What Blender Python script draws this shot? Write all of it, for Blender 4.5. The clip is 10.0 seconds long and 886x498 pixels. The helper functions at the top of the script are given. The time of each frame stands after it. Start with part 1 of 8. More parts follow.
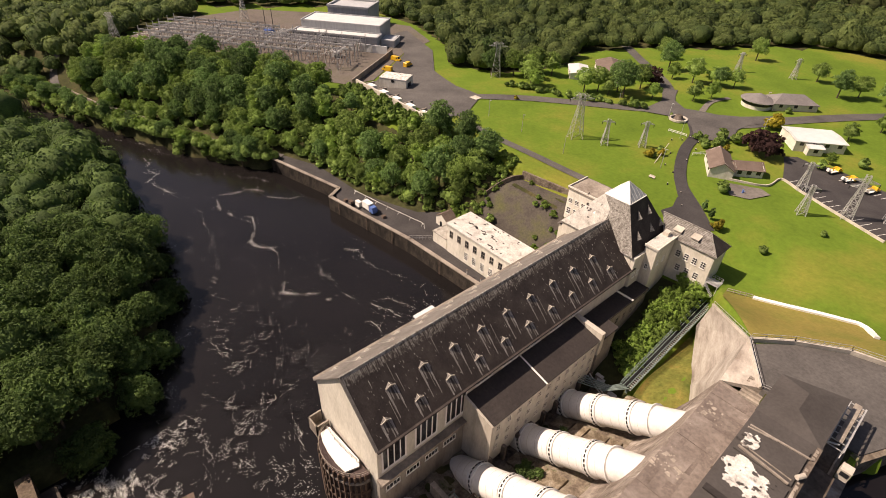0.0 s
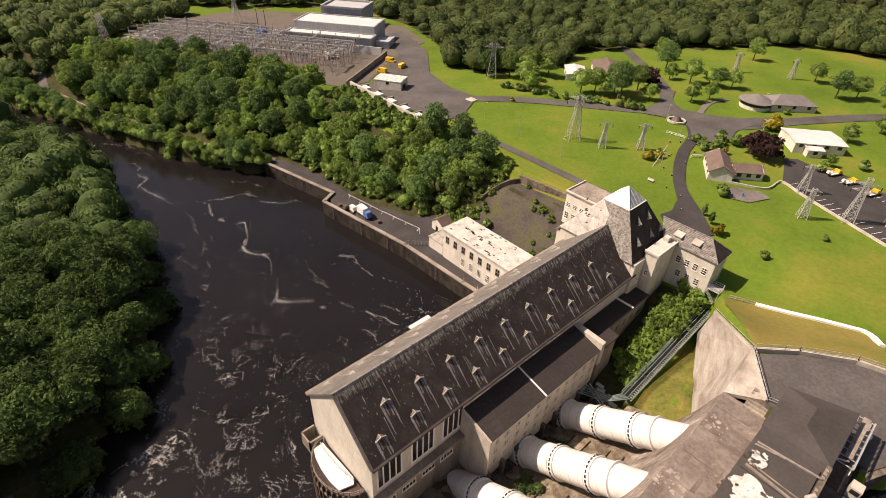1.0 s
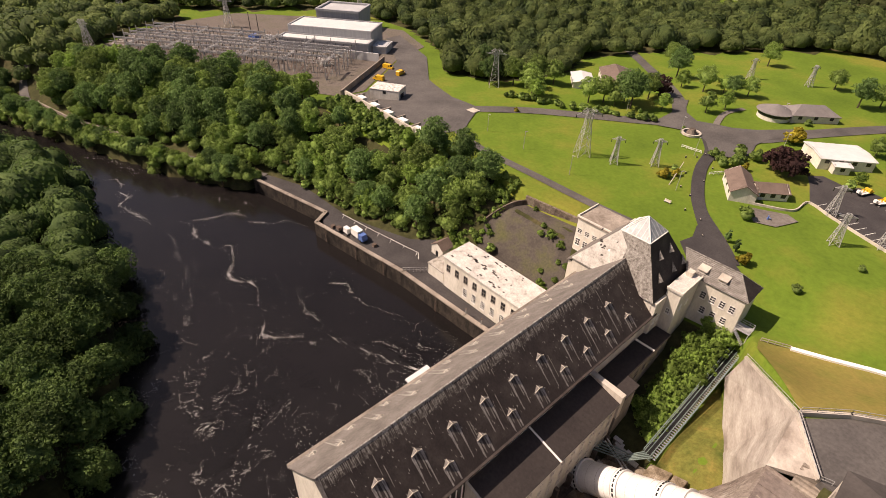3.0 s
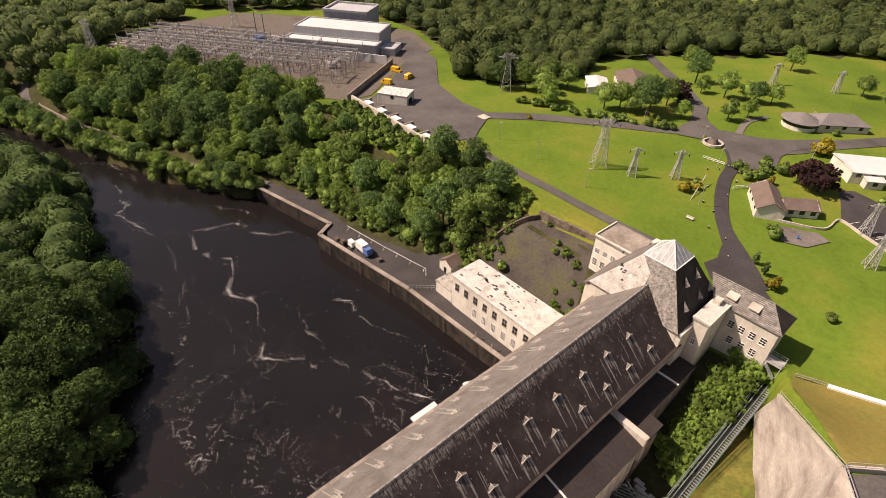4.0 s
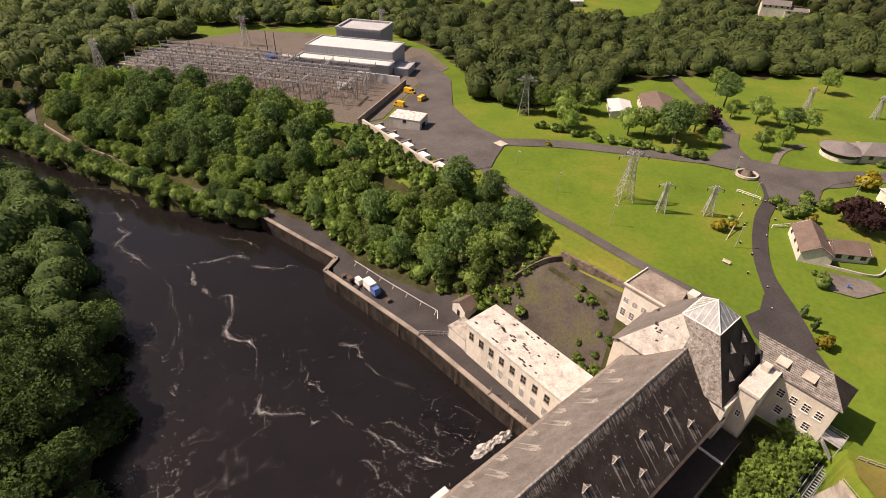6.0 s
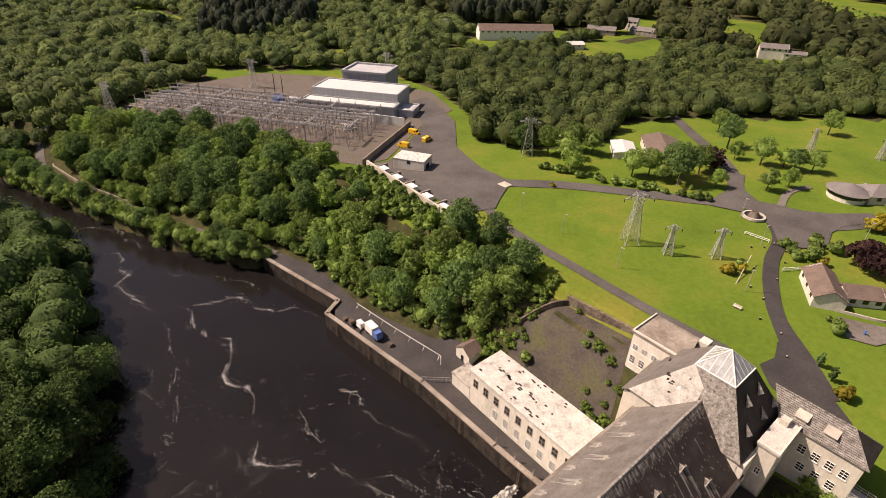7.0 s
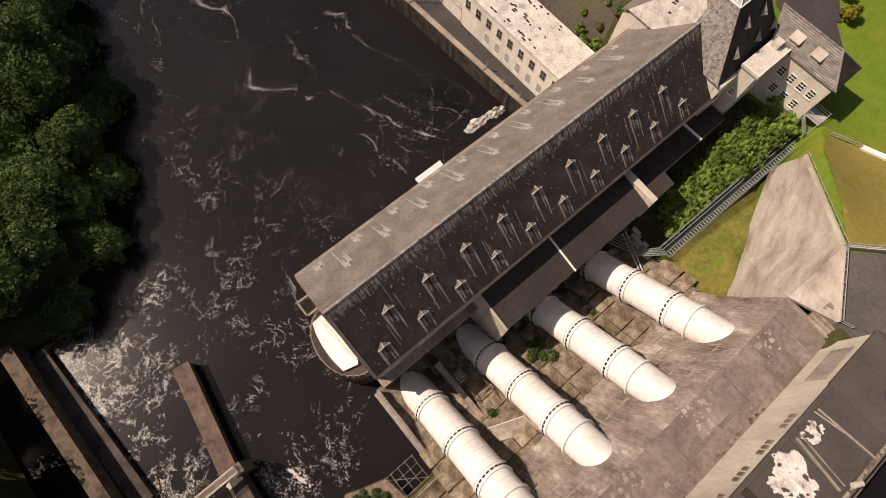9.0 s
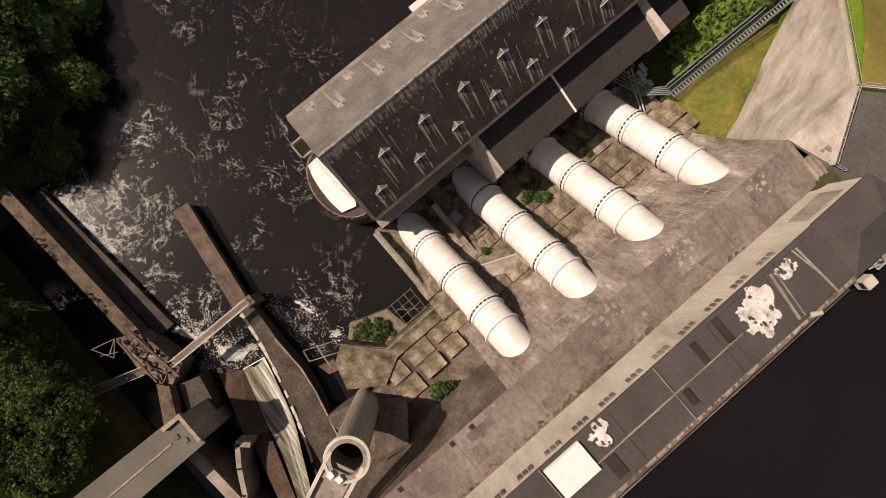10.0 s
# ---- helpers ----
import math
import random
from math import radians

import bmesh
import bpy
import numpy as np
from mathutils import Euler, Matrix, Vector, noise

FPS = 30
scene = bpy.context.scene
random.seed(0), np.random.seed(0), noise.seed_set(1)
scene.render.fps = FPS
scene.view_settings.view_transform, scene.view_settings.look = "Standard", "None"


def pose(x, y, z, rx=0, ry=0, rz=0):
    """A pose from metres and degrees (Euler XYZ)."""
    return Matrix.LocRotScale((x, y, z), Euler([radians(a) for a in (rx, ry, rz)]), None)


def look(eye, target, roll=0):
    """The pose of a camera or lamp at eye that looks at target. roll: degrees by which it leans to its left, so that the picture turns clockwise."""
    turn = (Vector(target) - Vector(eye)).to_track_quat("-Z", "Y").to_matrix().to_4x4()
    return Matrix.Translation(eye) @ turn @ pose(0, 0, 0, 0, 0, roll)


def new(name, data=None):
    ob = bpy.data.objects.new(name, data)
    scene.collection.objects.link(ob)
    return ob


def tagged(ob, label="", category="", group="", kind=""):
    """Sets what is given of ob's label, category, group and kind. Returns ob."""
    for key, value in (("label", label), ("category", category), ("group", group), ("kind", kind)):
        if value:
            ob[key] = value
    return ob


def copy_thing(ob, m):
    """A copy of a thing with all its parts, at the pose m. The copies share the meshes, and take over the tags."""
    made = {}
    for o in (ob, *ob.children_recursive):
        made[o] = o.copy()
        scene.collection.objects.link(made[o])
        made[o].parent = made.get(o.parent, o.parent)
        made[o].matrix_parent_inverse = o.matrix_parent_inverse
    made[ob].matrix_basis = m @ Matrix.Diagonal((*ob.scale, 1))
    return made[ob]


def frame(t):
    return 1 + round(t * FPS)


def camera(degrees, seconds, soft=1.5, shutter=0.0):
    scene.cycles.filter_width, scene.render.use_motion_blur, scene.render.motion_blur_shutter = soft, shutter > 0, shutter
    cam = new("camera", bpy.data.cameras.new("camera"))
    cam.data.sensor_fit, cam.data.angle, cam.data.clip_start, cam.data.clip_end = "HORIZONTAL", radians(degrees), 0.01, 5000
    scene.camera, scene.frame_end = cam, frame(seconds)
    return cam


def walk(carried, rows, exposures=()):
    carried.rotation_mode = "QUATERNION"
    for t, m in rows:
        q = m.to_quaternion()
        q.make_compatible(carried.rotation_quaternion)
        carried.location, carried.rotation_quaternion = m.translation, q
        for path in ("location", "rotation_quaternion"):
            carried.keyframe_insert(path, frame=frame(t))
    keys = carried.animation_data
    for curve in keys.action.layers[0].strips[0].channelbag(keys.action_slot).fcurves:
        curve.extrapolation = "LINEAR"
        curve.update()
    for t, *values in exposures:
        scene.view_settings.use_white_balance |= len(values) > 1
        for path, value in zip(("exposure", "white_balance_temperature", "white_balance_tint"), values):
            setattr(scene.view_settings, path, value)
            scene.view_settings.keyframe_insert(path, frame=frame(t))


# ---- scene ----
cam = camera(80.8, 10.0, soft=0.9)

PATH = [
    (0, 52.496, -38.256, 101.456, 54.033, -2.119, 48.267),
    (0.5, 51.555, -37.330, 101.407, 54.007, -2.093, 47.956),
    (1, 50.062, -35.900, 101.352, 54.000, -2.070, 47.757),
    (1.5, 47.984, -33.923, 101.270, 54.004, -2.027, 47.566),
    (2, 45.414, -31.525, 101.178, 54.002, -1.952, 47.417),
    (2.5, 42.437, -28.865, 101.124, 53.939, -1.936, 47.466),
    (4, 32.079, -20.244, 101.053, 53.544, -1.931, 48.673),
    (4.5, 28.446, -17.311, 101.062, 53.448, -1.792, 49.206),
    (5, 25.241, -14.744, 101.136, 53.738, -1.685, 49.561),
    (6.3, 20.460, -10.637, 101.764, 55.622, -1.549, 50.526),
    (6.5, 19.724, -10.005, 101.861, 58.199, -1.549, 50.526),
    (6.7, 19.614, -9.877, 101.910, 60.393, -1.547, 50.594),
    (6.9, 19.504, -9.748, 101.959, 60.289, -1.547, 50.594),
    (7, 19.450, -9.684, 101.983, 58.512, -1.547, 50.594),
    (7.1, 19.474, -9.711, 102.013, 55.526, -1.547, 50.594),
    (7.2, 19.499, -9.738, 102.042, 52.554, -1.783, 50.473),
    (7.3, 19.523, -9.765, 102.071, 49.604, -1.783, 50.473),
    (7.4, 19.548, -9.792, 102.100, 46.625, -1.783, 50.473),
    (7.5, 19.572, -9.818, 102.129, 43.709, -1.783, 50.473),
    (7.6, 19.575, -9.838, 102.154, 40.837, -1.783, 50.473),
    (7.7, 19.579, -9.857, 102.179, 38.590, -1.933, 50.250),
    (8, 19.588, -9.916, 102.253, 38.570, -1.933, 50.250),
    (8.2, 19.635, -10.006, 102.286, 35.143, -1.933, 50.250),
    (8.3, 19.659, -10.051, 102.302, 33.014, -2.065, 50.029),
    (8.5, 19.705, -10.141, 102.335, 28.194, -2.065, 50.029),
    (8.7, 19.689, -10.192, 102.341, 23.365, -2.065, 50.029),
    (9, 19.663, -10.270, 102.349, 18.930, -2.226, 49.722),
    (9.2, 19.569, -10.293, 102.368, 19.013, -2.226, 49.722),
    (9.5, 19.429, -10.327, 102.396, 12.010, -2.519, 49.690),
    (9.7, 19.267, -10.322, 102.413, 4.265, -2.519, 49.690),
    (10, 19.024, -10.314, 102.438, 1.414, -2.900, 49.605),
]
walk(cam, [(t, pose(*p)) for t, *p in PATH], [(0, 0.46, 7350, 23), (3, 0.43, 7350, 26), (7, 0.41, 7350, 27), (8.5, 0.21, 7400, 25), (9.5, 0.04, 7300, 24), (10, 0.03, 7300, 23)])

# ---------------------------------------------------------------- light
SUN_DIR = Vector((0.485, 0.44, -0.76)).normalized()
world = bpy.data.worlds.new("sky")
scene.world = world
world.use_nodes = True
wn = world.node_tree
sky = wn.nodes.new("ShaderNodeTexSky")
sky.sky_type, sky.sun_disc = "NISHITA", False
sky.sun_elevation = math.asin(-SUN_DIR.z)
sky.sun_rotation = math.atan2(-SUN_DIR.x, -SUN_DIR.y)
sky.dust_density = 2.5
wn.links.new(sky.outputs[0], wn.nodes["Background"].inputs[0])
wn.nodes["Background"].inputs[1].default_value = 0.06
lamp = bpy.data.lights.new("sun", "SUN")
lamp.energy, lamp.angle, lamp.color = 4.9, radians(0.6), (1.0, 0.93, 0.80)
sun = new("sun", lamp)
sun.matrix_world = look((0, 0, 300), Vector((0, 0, 300)) + SUN_DIR)


# ---------------------------------------------------------------- materials
def mat(name, cols, scale=0.3, rough=0.85, metal=0.0, bump=0.3, fine=6.0, var=0.0, spec=0.3, detail=6.0, stretch=(1, 1, 1), island=0.0, grit=0.35, lift=0.15):
    """Surface of two noise scales: cols run along a ramp; var shifts each object's value, island each loose piece's."""
    m = bpy.data.materials.new(name)
    m.use_nodes = True
    nt = m.node_tree
    p = nt.nodes["Principled BSDF"]
    p.inputs["Roughness"].default_value = rough
    p.inputs["Metallic"].default_value = metal
    p.inputs["Specular IOR Level"].default_value = spec
    tc = nt.nodes.new("ShaderNodeTexCoord")
    mp = nt.nodes.new("ShaderNodeMapping")
    mp.inputs["Scale"].default_value = stretch
    nt.links.new(tc.outputs["Object"], mp.inputs[0])
    n1 = nt.nodes.new("ShaderNodeTexNoise")
    n1.inputs["Scale"].default_value, n1.inputs["Detail"].default_value = scale, detail
    n1.inputs["Roughness"].default_value = 0.62
    n2 = nt.nodes.new("ShaderNodeTexNoise")
    n2.inputs["Scale"].default_value, n2.inputs["Detail"].default_value = scale * fine, 7
    n2.inputs["Roughness"].default_value = 0.7
    nt.links.new(mp.outputs[0], n1.inputs[0])
    nt.links.new(mp.outputs[0], n2.inputs[0])
    ramp = nt.nodes.new("ShaderNodeValToRGB")
    el = ramp.color_ramp.elements
    k = len(cols)
    while len(el) < k:
        el.new(0.5)
    for i, c in enumerate(cols):
        el[i].position = 0.3 + 0.4 * i / max(1, k - 1)
        el[i].color = (*c, 1)
    nt.links.new(n1.outputs[0], ramp.inputs[0])
    val = nt.nodes.new("ShaderNodeMapRange")
    val.inputs["From Min"].default_value, val.inputs["From Max"].default_value = 0.25, 0.75
    val.inputs["To Min"].default_value, val.inputs["To Max"].default_value = 1 - grit, 1 + grit
    nt.links.new(n2.outputs[0], val.inputs[0])
    last = val.outputs[0]
    for amount, node, socket in ((var, "ShaderNodeObjectInfo", "Random"), (island, "ShaderNodeNewGeometry", "Random Per Island")):
        if amount:
            src = nt.nodes.new(node)
            mr = nt.nodes.new("ShaderNodeMapRange")
            mr.inputs["To Min"].default_value, mr.inputs["To Max"].default_value = 1 - amount, 1 + amount
            nt.links.new(src.outputs[socket], mr.inputs[0])
            mul = nt.nodes.new("ShaderNodeMath")
            mul.operation = "MULTIPLY"
            nt.links.new(last, mul.inputs[0])
            nt.links.new(mr.outputs[0], mul.inputs[1])
            last = mul.outputs[0]
    mix = nt.nodes.new("ShaderNodeVectorMath")
    mix.operation = "SCALE"
    nt.links.new(ramp.outputs[0], mix.inputs[0])
    nt.links.new(last, mix.inputs["Scale"])
    nt.links.new(mix.outputs[0], p.inputs["Base Color"])
    if bump:
        b = nt.nodes.new("ShaderNodeBump")
        b.inputs["Strength"].default_value, b.inputs["Distance"].default_value = bump, lift
        nt.links.new(n2.outputs[0], b.inputs["Height"])
        nt.links.new(b.outputs[0], p.inputs["Normal"])
    return m


GRASS = mat("lawn_grass", [(0.078, 0.128, 0.015), (0.106, 0.166, 0.019), (0.185, 0.182, 0.032)], 0.03, 0.95, fine=26, spec=0.1, bump=0.2, grit=0.2)
DRYGRASS = mat("dry_grass", [(0.15, 0.155, 0.035), (0.22, 0.175, 0.048), (0.14, 0.155, 0.032)], 0.05, 0.95, fine=25, spec=0.1, grit=0.2)
BANKGRASS = mat("bank_grass", [(0.08, 0.10, 0.022), (0.15, 0.14, 0.034), (0.27, 0.165, 0.052)], 0.12, 0.95, fine=9, spec=0.1)
FLOOR = mat("woodland_floor", [(0.03, 0.03, 0.014), (0.05, 0.052, 0.02), (0.085, 0.07, 0.034)], 0.16, 0.95, spec=0.1)
ASPHALT = mat("asphalt", [(0.035, 0.031, 0.031), (0.062, 0.056, 0.054)], 0.12, 0.85, fine=20)
WORNROAD = mat("worn_asphalt", [(0.066, 0.06, 0.056), (0.12, 0.109, 0.10)], 0.08, 0.85, fine=20)
GRAVEL = mat("gravel_yard", [(0.10, 0.085, 0.075), (0.17, 0.15, 0.13), (0.13, 0.12, 0.08)], 0.06, 0.95, fine=18)
REDGRAVEL = mat("substation_gravel", [(0.085, 0.07, 0.058), (0.135, 0.112, 0.094), (0.11, 0.098, 0.068)], 0.05, 0.95, fine=18)
YARD = mat("old_yard", [(0.045, 0.038, 0.033), (0.075, 0.064, 0.052), (0.085, 0.085, 0.035)], 0.13, 0.95, fine=12)
CONC = mat("weathered_concrete", [(0.16, 0.13, 0.105), (0.27, 0.23, 0.19), (0.36, 0.31, 0.26)], 0.18, 0.9, fine=9, stretch=(1, 1, 0.35))
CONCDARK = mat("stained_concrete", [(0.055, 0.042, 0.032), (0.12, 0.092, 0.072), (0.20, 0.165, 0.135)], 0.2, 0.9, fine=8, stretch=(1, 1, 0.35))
PALECONC = mat("pale_concrete", [(0.34, 0.30, 0.25), (0.48, 0.43, 0.36), (0.57, 0.52, 0.44)], 0.25, 0.85, fine=9, stretch=(1, 1, 0.3), grit=0.16, bump=0.1)
SLOPECONC = mat("tide_marked_concrete", [(0.20, 0.165, 0.135), (0.31, 0.27, 0.23), (0.39, 0.35, 0.30), (0.46, 0.42, 0.365)], 0.16, 0.9, fine=10, stretch=(0.8, 0.8, 2.2), grit=0.22, bump=0.15)
SPECKLE = mat("lichen_speckled_slate", [(0.036, 0.028, 0.025), (0.05, 0.04, 0.035), (0.24, 0.22, 0.19)], 1.7, 0.8, fine=3, grit=0.5)
TAR = mat("roof_tar", [(0.022, 0.018, 0.017), (0.045, 0.038, 0.034)], 0.4, 0.8, fine=6)
GATEFELT = mat("grey_roof_felt", [(0.052, 0.045, 0.041), (0.082, 0.072, 0.066)], 0.12, 0.85, fine=16, grit=0.15)
PAVER = mat("court_slab_concrete", [(0.05, 0.036, 0.022), (0.125, 0.095, 0.062), (0.215, 0.172, 0.122), (0.36, 0.315, 0.25)], 0.4, 0.9, fine=9, var=0.26, grit=0.5)
# moss and stain tones, darkened further for the shade over the lock channel
MOSSWALL = mat("mossy_stained_wall", [(0.03, 0.023, 0.018), (0.085, 0.062, 0.045), (0.135, 0.10, 0.072), (0.065, 0.068, 0.025)], 0.45, 0.95, fine=6, grit=0.5)
BLACKWALL = mat("near_black_concrete", [(0.022, 0.018, 0.015), (0.05, 0.04, 0.033), (0.085, 0.068, 0.054)], 0.3, 0.8, fine=7, grit=0.5)
FROTH = mat("white_froth", [(0.10, 0.095, 0.09), (0.52, 0.50, 0.47), (0.74, 0.72, 0.68)], 1.2, 0.7, fine=4, bump=0.8, lift=0.3)
DAMFACE = mat("streaked_dam_concrete", [(0.10, 0.078, 0.063), (0.19, 0.153, 0.127), (0.275, 0.23, 0.195), (0.46, 0.42, 0.37)], 0.30, 0.9, fine=7, stretch=(0.5, 0.9, 0.35), grit=0.5)
RUBBLE = mat("rubble_and_moss", [(0.05, 0.04, 0.03), (0.13, 0.10, 0.075), (0.20, 0.165, 0.125), (0.09, 0.10, 0.035)], 0.35, 0.95, fine=5, grit=0.55)
CREST = mat("dam_deck", [(0.10, 0.078, 0.066), (0.155, 0.124, 0.107), (0.195, 0.16, 0.139), (0.25, 0.212, 0.186)], 0.16, 0.9, fine=9, detail=9)
RENDERW = mat("cream_render", [(0.46, 0.42, 0.35), (0.56, 0.52, 0.44), (0.62, 0.58, 0.50)], 0.3, 0.85, fine=8, stretch=(1, 1, 0.3), grit=0.13, bump=0.1)
WHITEW = mat("white_render", [(0.50, 0.46, 0.39), (0.62, 0.58, 0.50), (0.70, 0.66, 0.58)], 0.35, 0.8, fine=8, grit=0.13, bump=0.1, stretch=(1, 1, 0.3))
GREYW = mat("grey_render", [(0.15, 0.125, 0.105), (0.24, 0.21, 0.18), (0.31, 0.28, 0.24)], 0.3, 0.85, fine=8, stretch=(1, 1, 0.25), grit=0.15, bump=0.1)
# SLATE and SLATEW: one roof slate, toned for its shaded and sunlit sides
SLATE = mat("shade_tone_slate", [(0.024, 0.018, 0.0165), (0.037, 0.0285, 0.0255), (0.058, 0.047, 0.041)], 0.35, 0.75, fine=9, bump=0.5)
SLATEW = mat("sunlit_tone_slate", [(0.105, 0.093, 0.082), (0.15, 0.133, 0.118), (0.19, 0.172, 0.155)], 0.3, 0.8, fine=9, bump=0.4)
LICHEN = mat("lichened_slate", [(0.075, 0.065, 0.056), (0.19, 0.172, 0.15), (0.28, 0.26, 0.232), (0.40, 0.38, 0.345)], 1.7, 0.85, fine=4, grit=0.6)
SKIN = mat("white_peeling_roof_skin", [(0.25, 0.23, 0.20), (0.46, 0.43, 0.385), (0.55, 0.52, 0.47), (0.64, 0.61, 0.55)], 0.5, 0.85, fine=7, grit=0.35)
WINGTILE = mat("lichened_grey_tiles", [(0.10, 0.088, 0.077), (0.17, 0.153, 0.135), (0.25, 0.232, 0.208), (0.33, 0.31, 0.28)], 1.1, 0.85, fine=5, grit=0.5)
FELT = mat("roof_felt", [(0.029, 0.023, 0.0215), (0.046, 0.0375, 0.034)], 0.1, 0.8, fine=14)
PIPEW = mat("white_painted_steel", [(0.58, 0.555, 0.515), (0.69, 0.67, 0.63), (0.74, 0.72, 0.68)], 0.2, 0.45, fine=10, bump=0.05, spec=0.5, grit=0.12)
PATCHW = mat("peeled_membrane", [(0.16, 0.145, 0.13), (0.52, 0.49, 0.445), (0.66, 0.63, 0.58), (0.76, 0.735, 0.68)], 0.9, 0.8, fine=5, grit=0.4)
WHITE = mat("white_paint", [(0.72, 0.70, 0.65), (0.80, 0.78, 0.73)], 0.8, 0.6, grit=0.1)
STEEL = mat("galvanised_steel", [(0.36, 0.35, 0.34), (0.50, 0.49, 0.47)], 0.6, 0.55, 0.25, bump=0.05)
GREENST = mat("green_painted_steel", [(0.14, 0.19, 0.17), (0.24, 0.30, 0.27)], 0.6, 0.5, 0.2, bump=0.05)
RUST = mat("rusty_steel", [(0.05, 0.036, 0.028), (0.11, 0.076, 0.058), (0.17, 0.115, 0.085)], 0.5, 0.85, bump=0.2)
PURPLE = mat("weathered_red_panel", [(0.045, 0.03, 0.028), (0.085, 0.058, 0.053)], 0.6, 0.7)
DARK = mat("dark_glass", [(0.015, 0.016, 0.018), (0.03, 0.03, 0.032)], 0.6, 0.15, bump=0, spec=0.5)
SKYGLASS = mat("dusty_roof_glass", [(0.26, 0.27, 0.27), (0.44, 0.45, 0.44)], 0.7, 0.13, bump=0.02, spec=0.8)
METALROOF = mat("grey_metal_sheet", [(0.44, 0.44, 0.44), (0.54, 0.54, 0.53)], 0.1, 0.5, 0.1, bump=0.05, grit=0.1)
PALEROOF = mat("pale_metal_roof", [(0.60, 0.60, 0.58), (0.70, 0.70, 0.67)], 0.1, 0.45, 0.1, bump=0.05, grit=0.1)
TILE = mat("brown_roof_tile", [(0.125, 0.09, 0.072), (0.18, 0.132, 0.108)], 0.3, 0.85, fine=12)
GREYTILE = mat("grey_roof_tile", [(0.15, 0.135, 0.13), (0.21, 0.19, 0.18)], 0.3, 0.85, fine=12)
YELLOW = mat("yellow_van_paint", [(0.75, 0.42, 0.02), (0.80, 0.46, 0.03)], 0.5, 0.35, bump=0, grit=0.05, spec=0.5)
BLUE = mat("blue_paint", [(0.08, 0.14, 0.36), (0.10, 0.18, 0.42)], 0.5, 0.5, bump=0)
TYRE = mat("tyre_rubber", [(0.02, 0.02, 0.02), (0.03, 0.03, 0.03)], 2, 0.9)
BARK = mat("bark", [(0.06, 0.045, 0.03), (0.11, 0.085, 0.06)], 1.5, 0.95)


def leafmat(name, cols, scale=0.25, fine=7, lift=0.4, grit=0.35):
    m = mat(name, cols, scale, 0.75, fine=fine, bump=0.9, spec=0.2, var=0.34, island=0.32, grit=grit, lift=lift)
    nt = m.node_tree
    p = nt.nodes["Principled BSDF"]
    tr = nt.nodes.new("ShaderNodeBsdfTranslucent")
    mx = nt.nodes.new("ShaderNodeMixShader")
    mx.inputs[0].default_value = 0.38
    col = p.inputs["Base Color"].links[0].from_socket
    nt.links.new(col, tr.inputs[0])
    nt.links.new(p.outputs[0], mx.inputs[1])
    nt.links.new(tr.outputs[0], mx.inputs[2])
    nt.links.new(mx.outputs[0], nt.nodes["Material Output"].inputs[0])
    return m


LEAF = leafmat("broadleaf_foliage", [(0.138, 0.215, 0.05), (0.25, 0.345, 0.085)])
LEAFDARK = leafmat("dark_foliage", [(0.090, 0.160, 0.050), (0.177, 0.278, 0.080)])
LEAFLIGHT = leafmat("light_green_foliage", [(0.151, 0.241, 0.045), (0.252, 0.364, 0.078)])
# leaf green darkened in the colour itself for the shaded shore
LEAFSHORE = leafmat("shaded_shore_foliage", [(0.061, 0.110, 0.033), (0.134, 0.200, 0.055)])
LEAFYEL = leafmat("golden_foliage", [(0.22, 0.20, 0.02), (0.36, 0.28, 0.03)])
LEAFRED = leafmat("copper_beech_foliage", [(0.035, 0.018, 0.018), (0.07, 0.034, 0.03)])
LEAFWOOD = leafmat("mixed_woodland_foliage", [(0.038, 0.062, 0.025), (0.077, 0.114, 0.035), (0.141, 0.182, 0.054), (0.052, 0.083, 0.031)], 0.05, 40, 0.8, 0.5)
# far leaves lightened in the colour for the haze of distance
LEAFHILL = leafmat("distant_woodland_foliage", [(0.049, 0.067, 0.027), (0.090, 0.112, 0.037), (0.130, 0.157, 0.054), (0.055, 0.080, 0.030)], 0.03, 45, 1.2, 0.5)
LEAFFIR = leafmat("dark_conifer_foliage", [(0.022, 0.034, 0.02), (0.045, 0.06, 0.03)], 0.06, 20, 0.8)


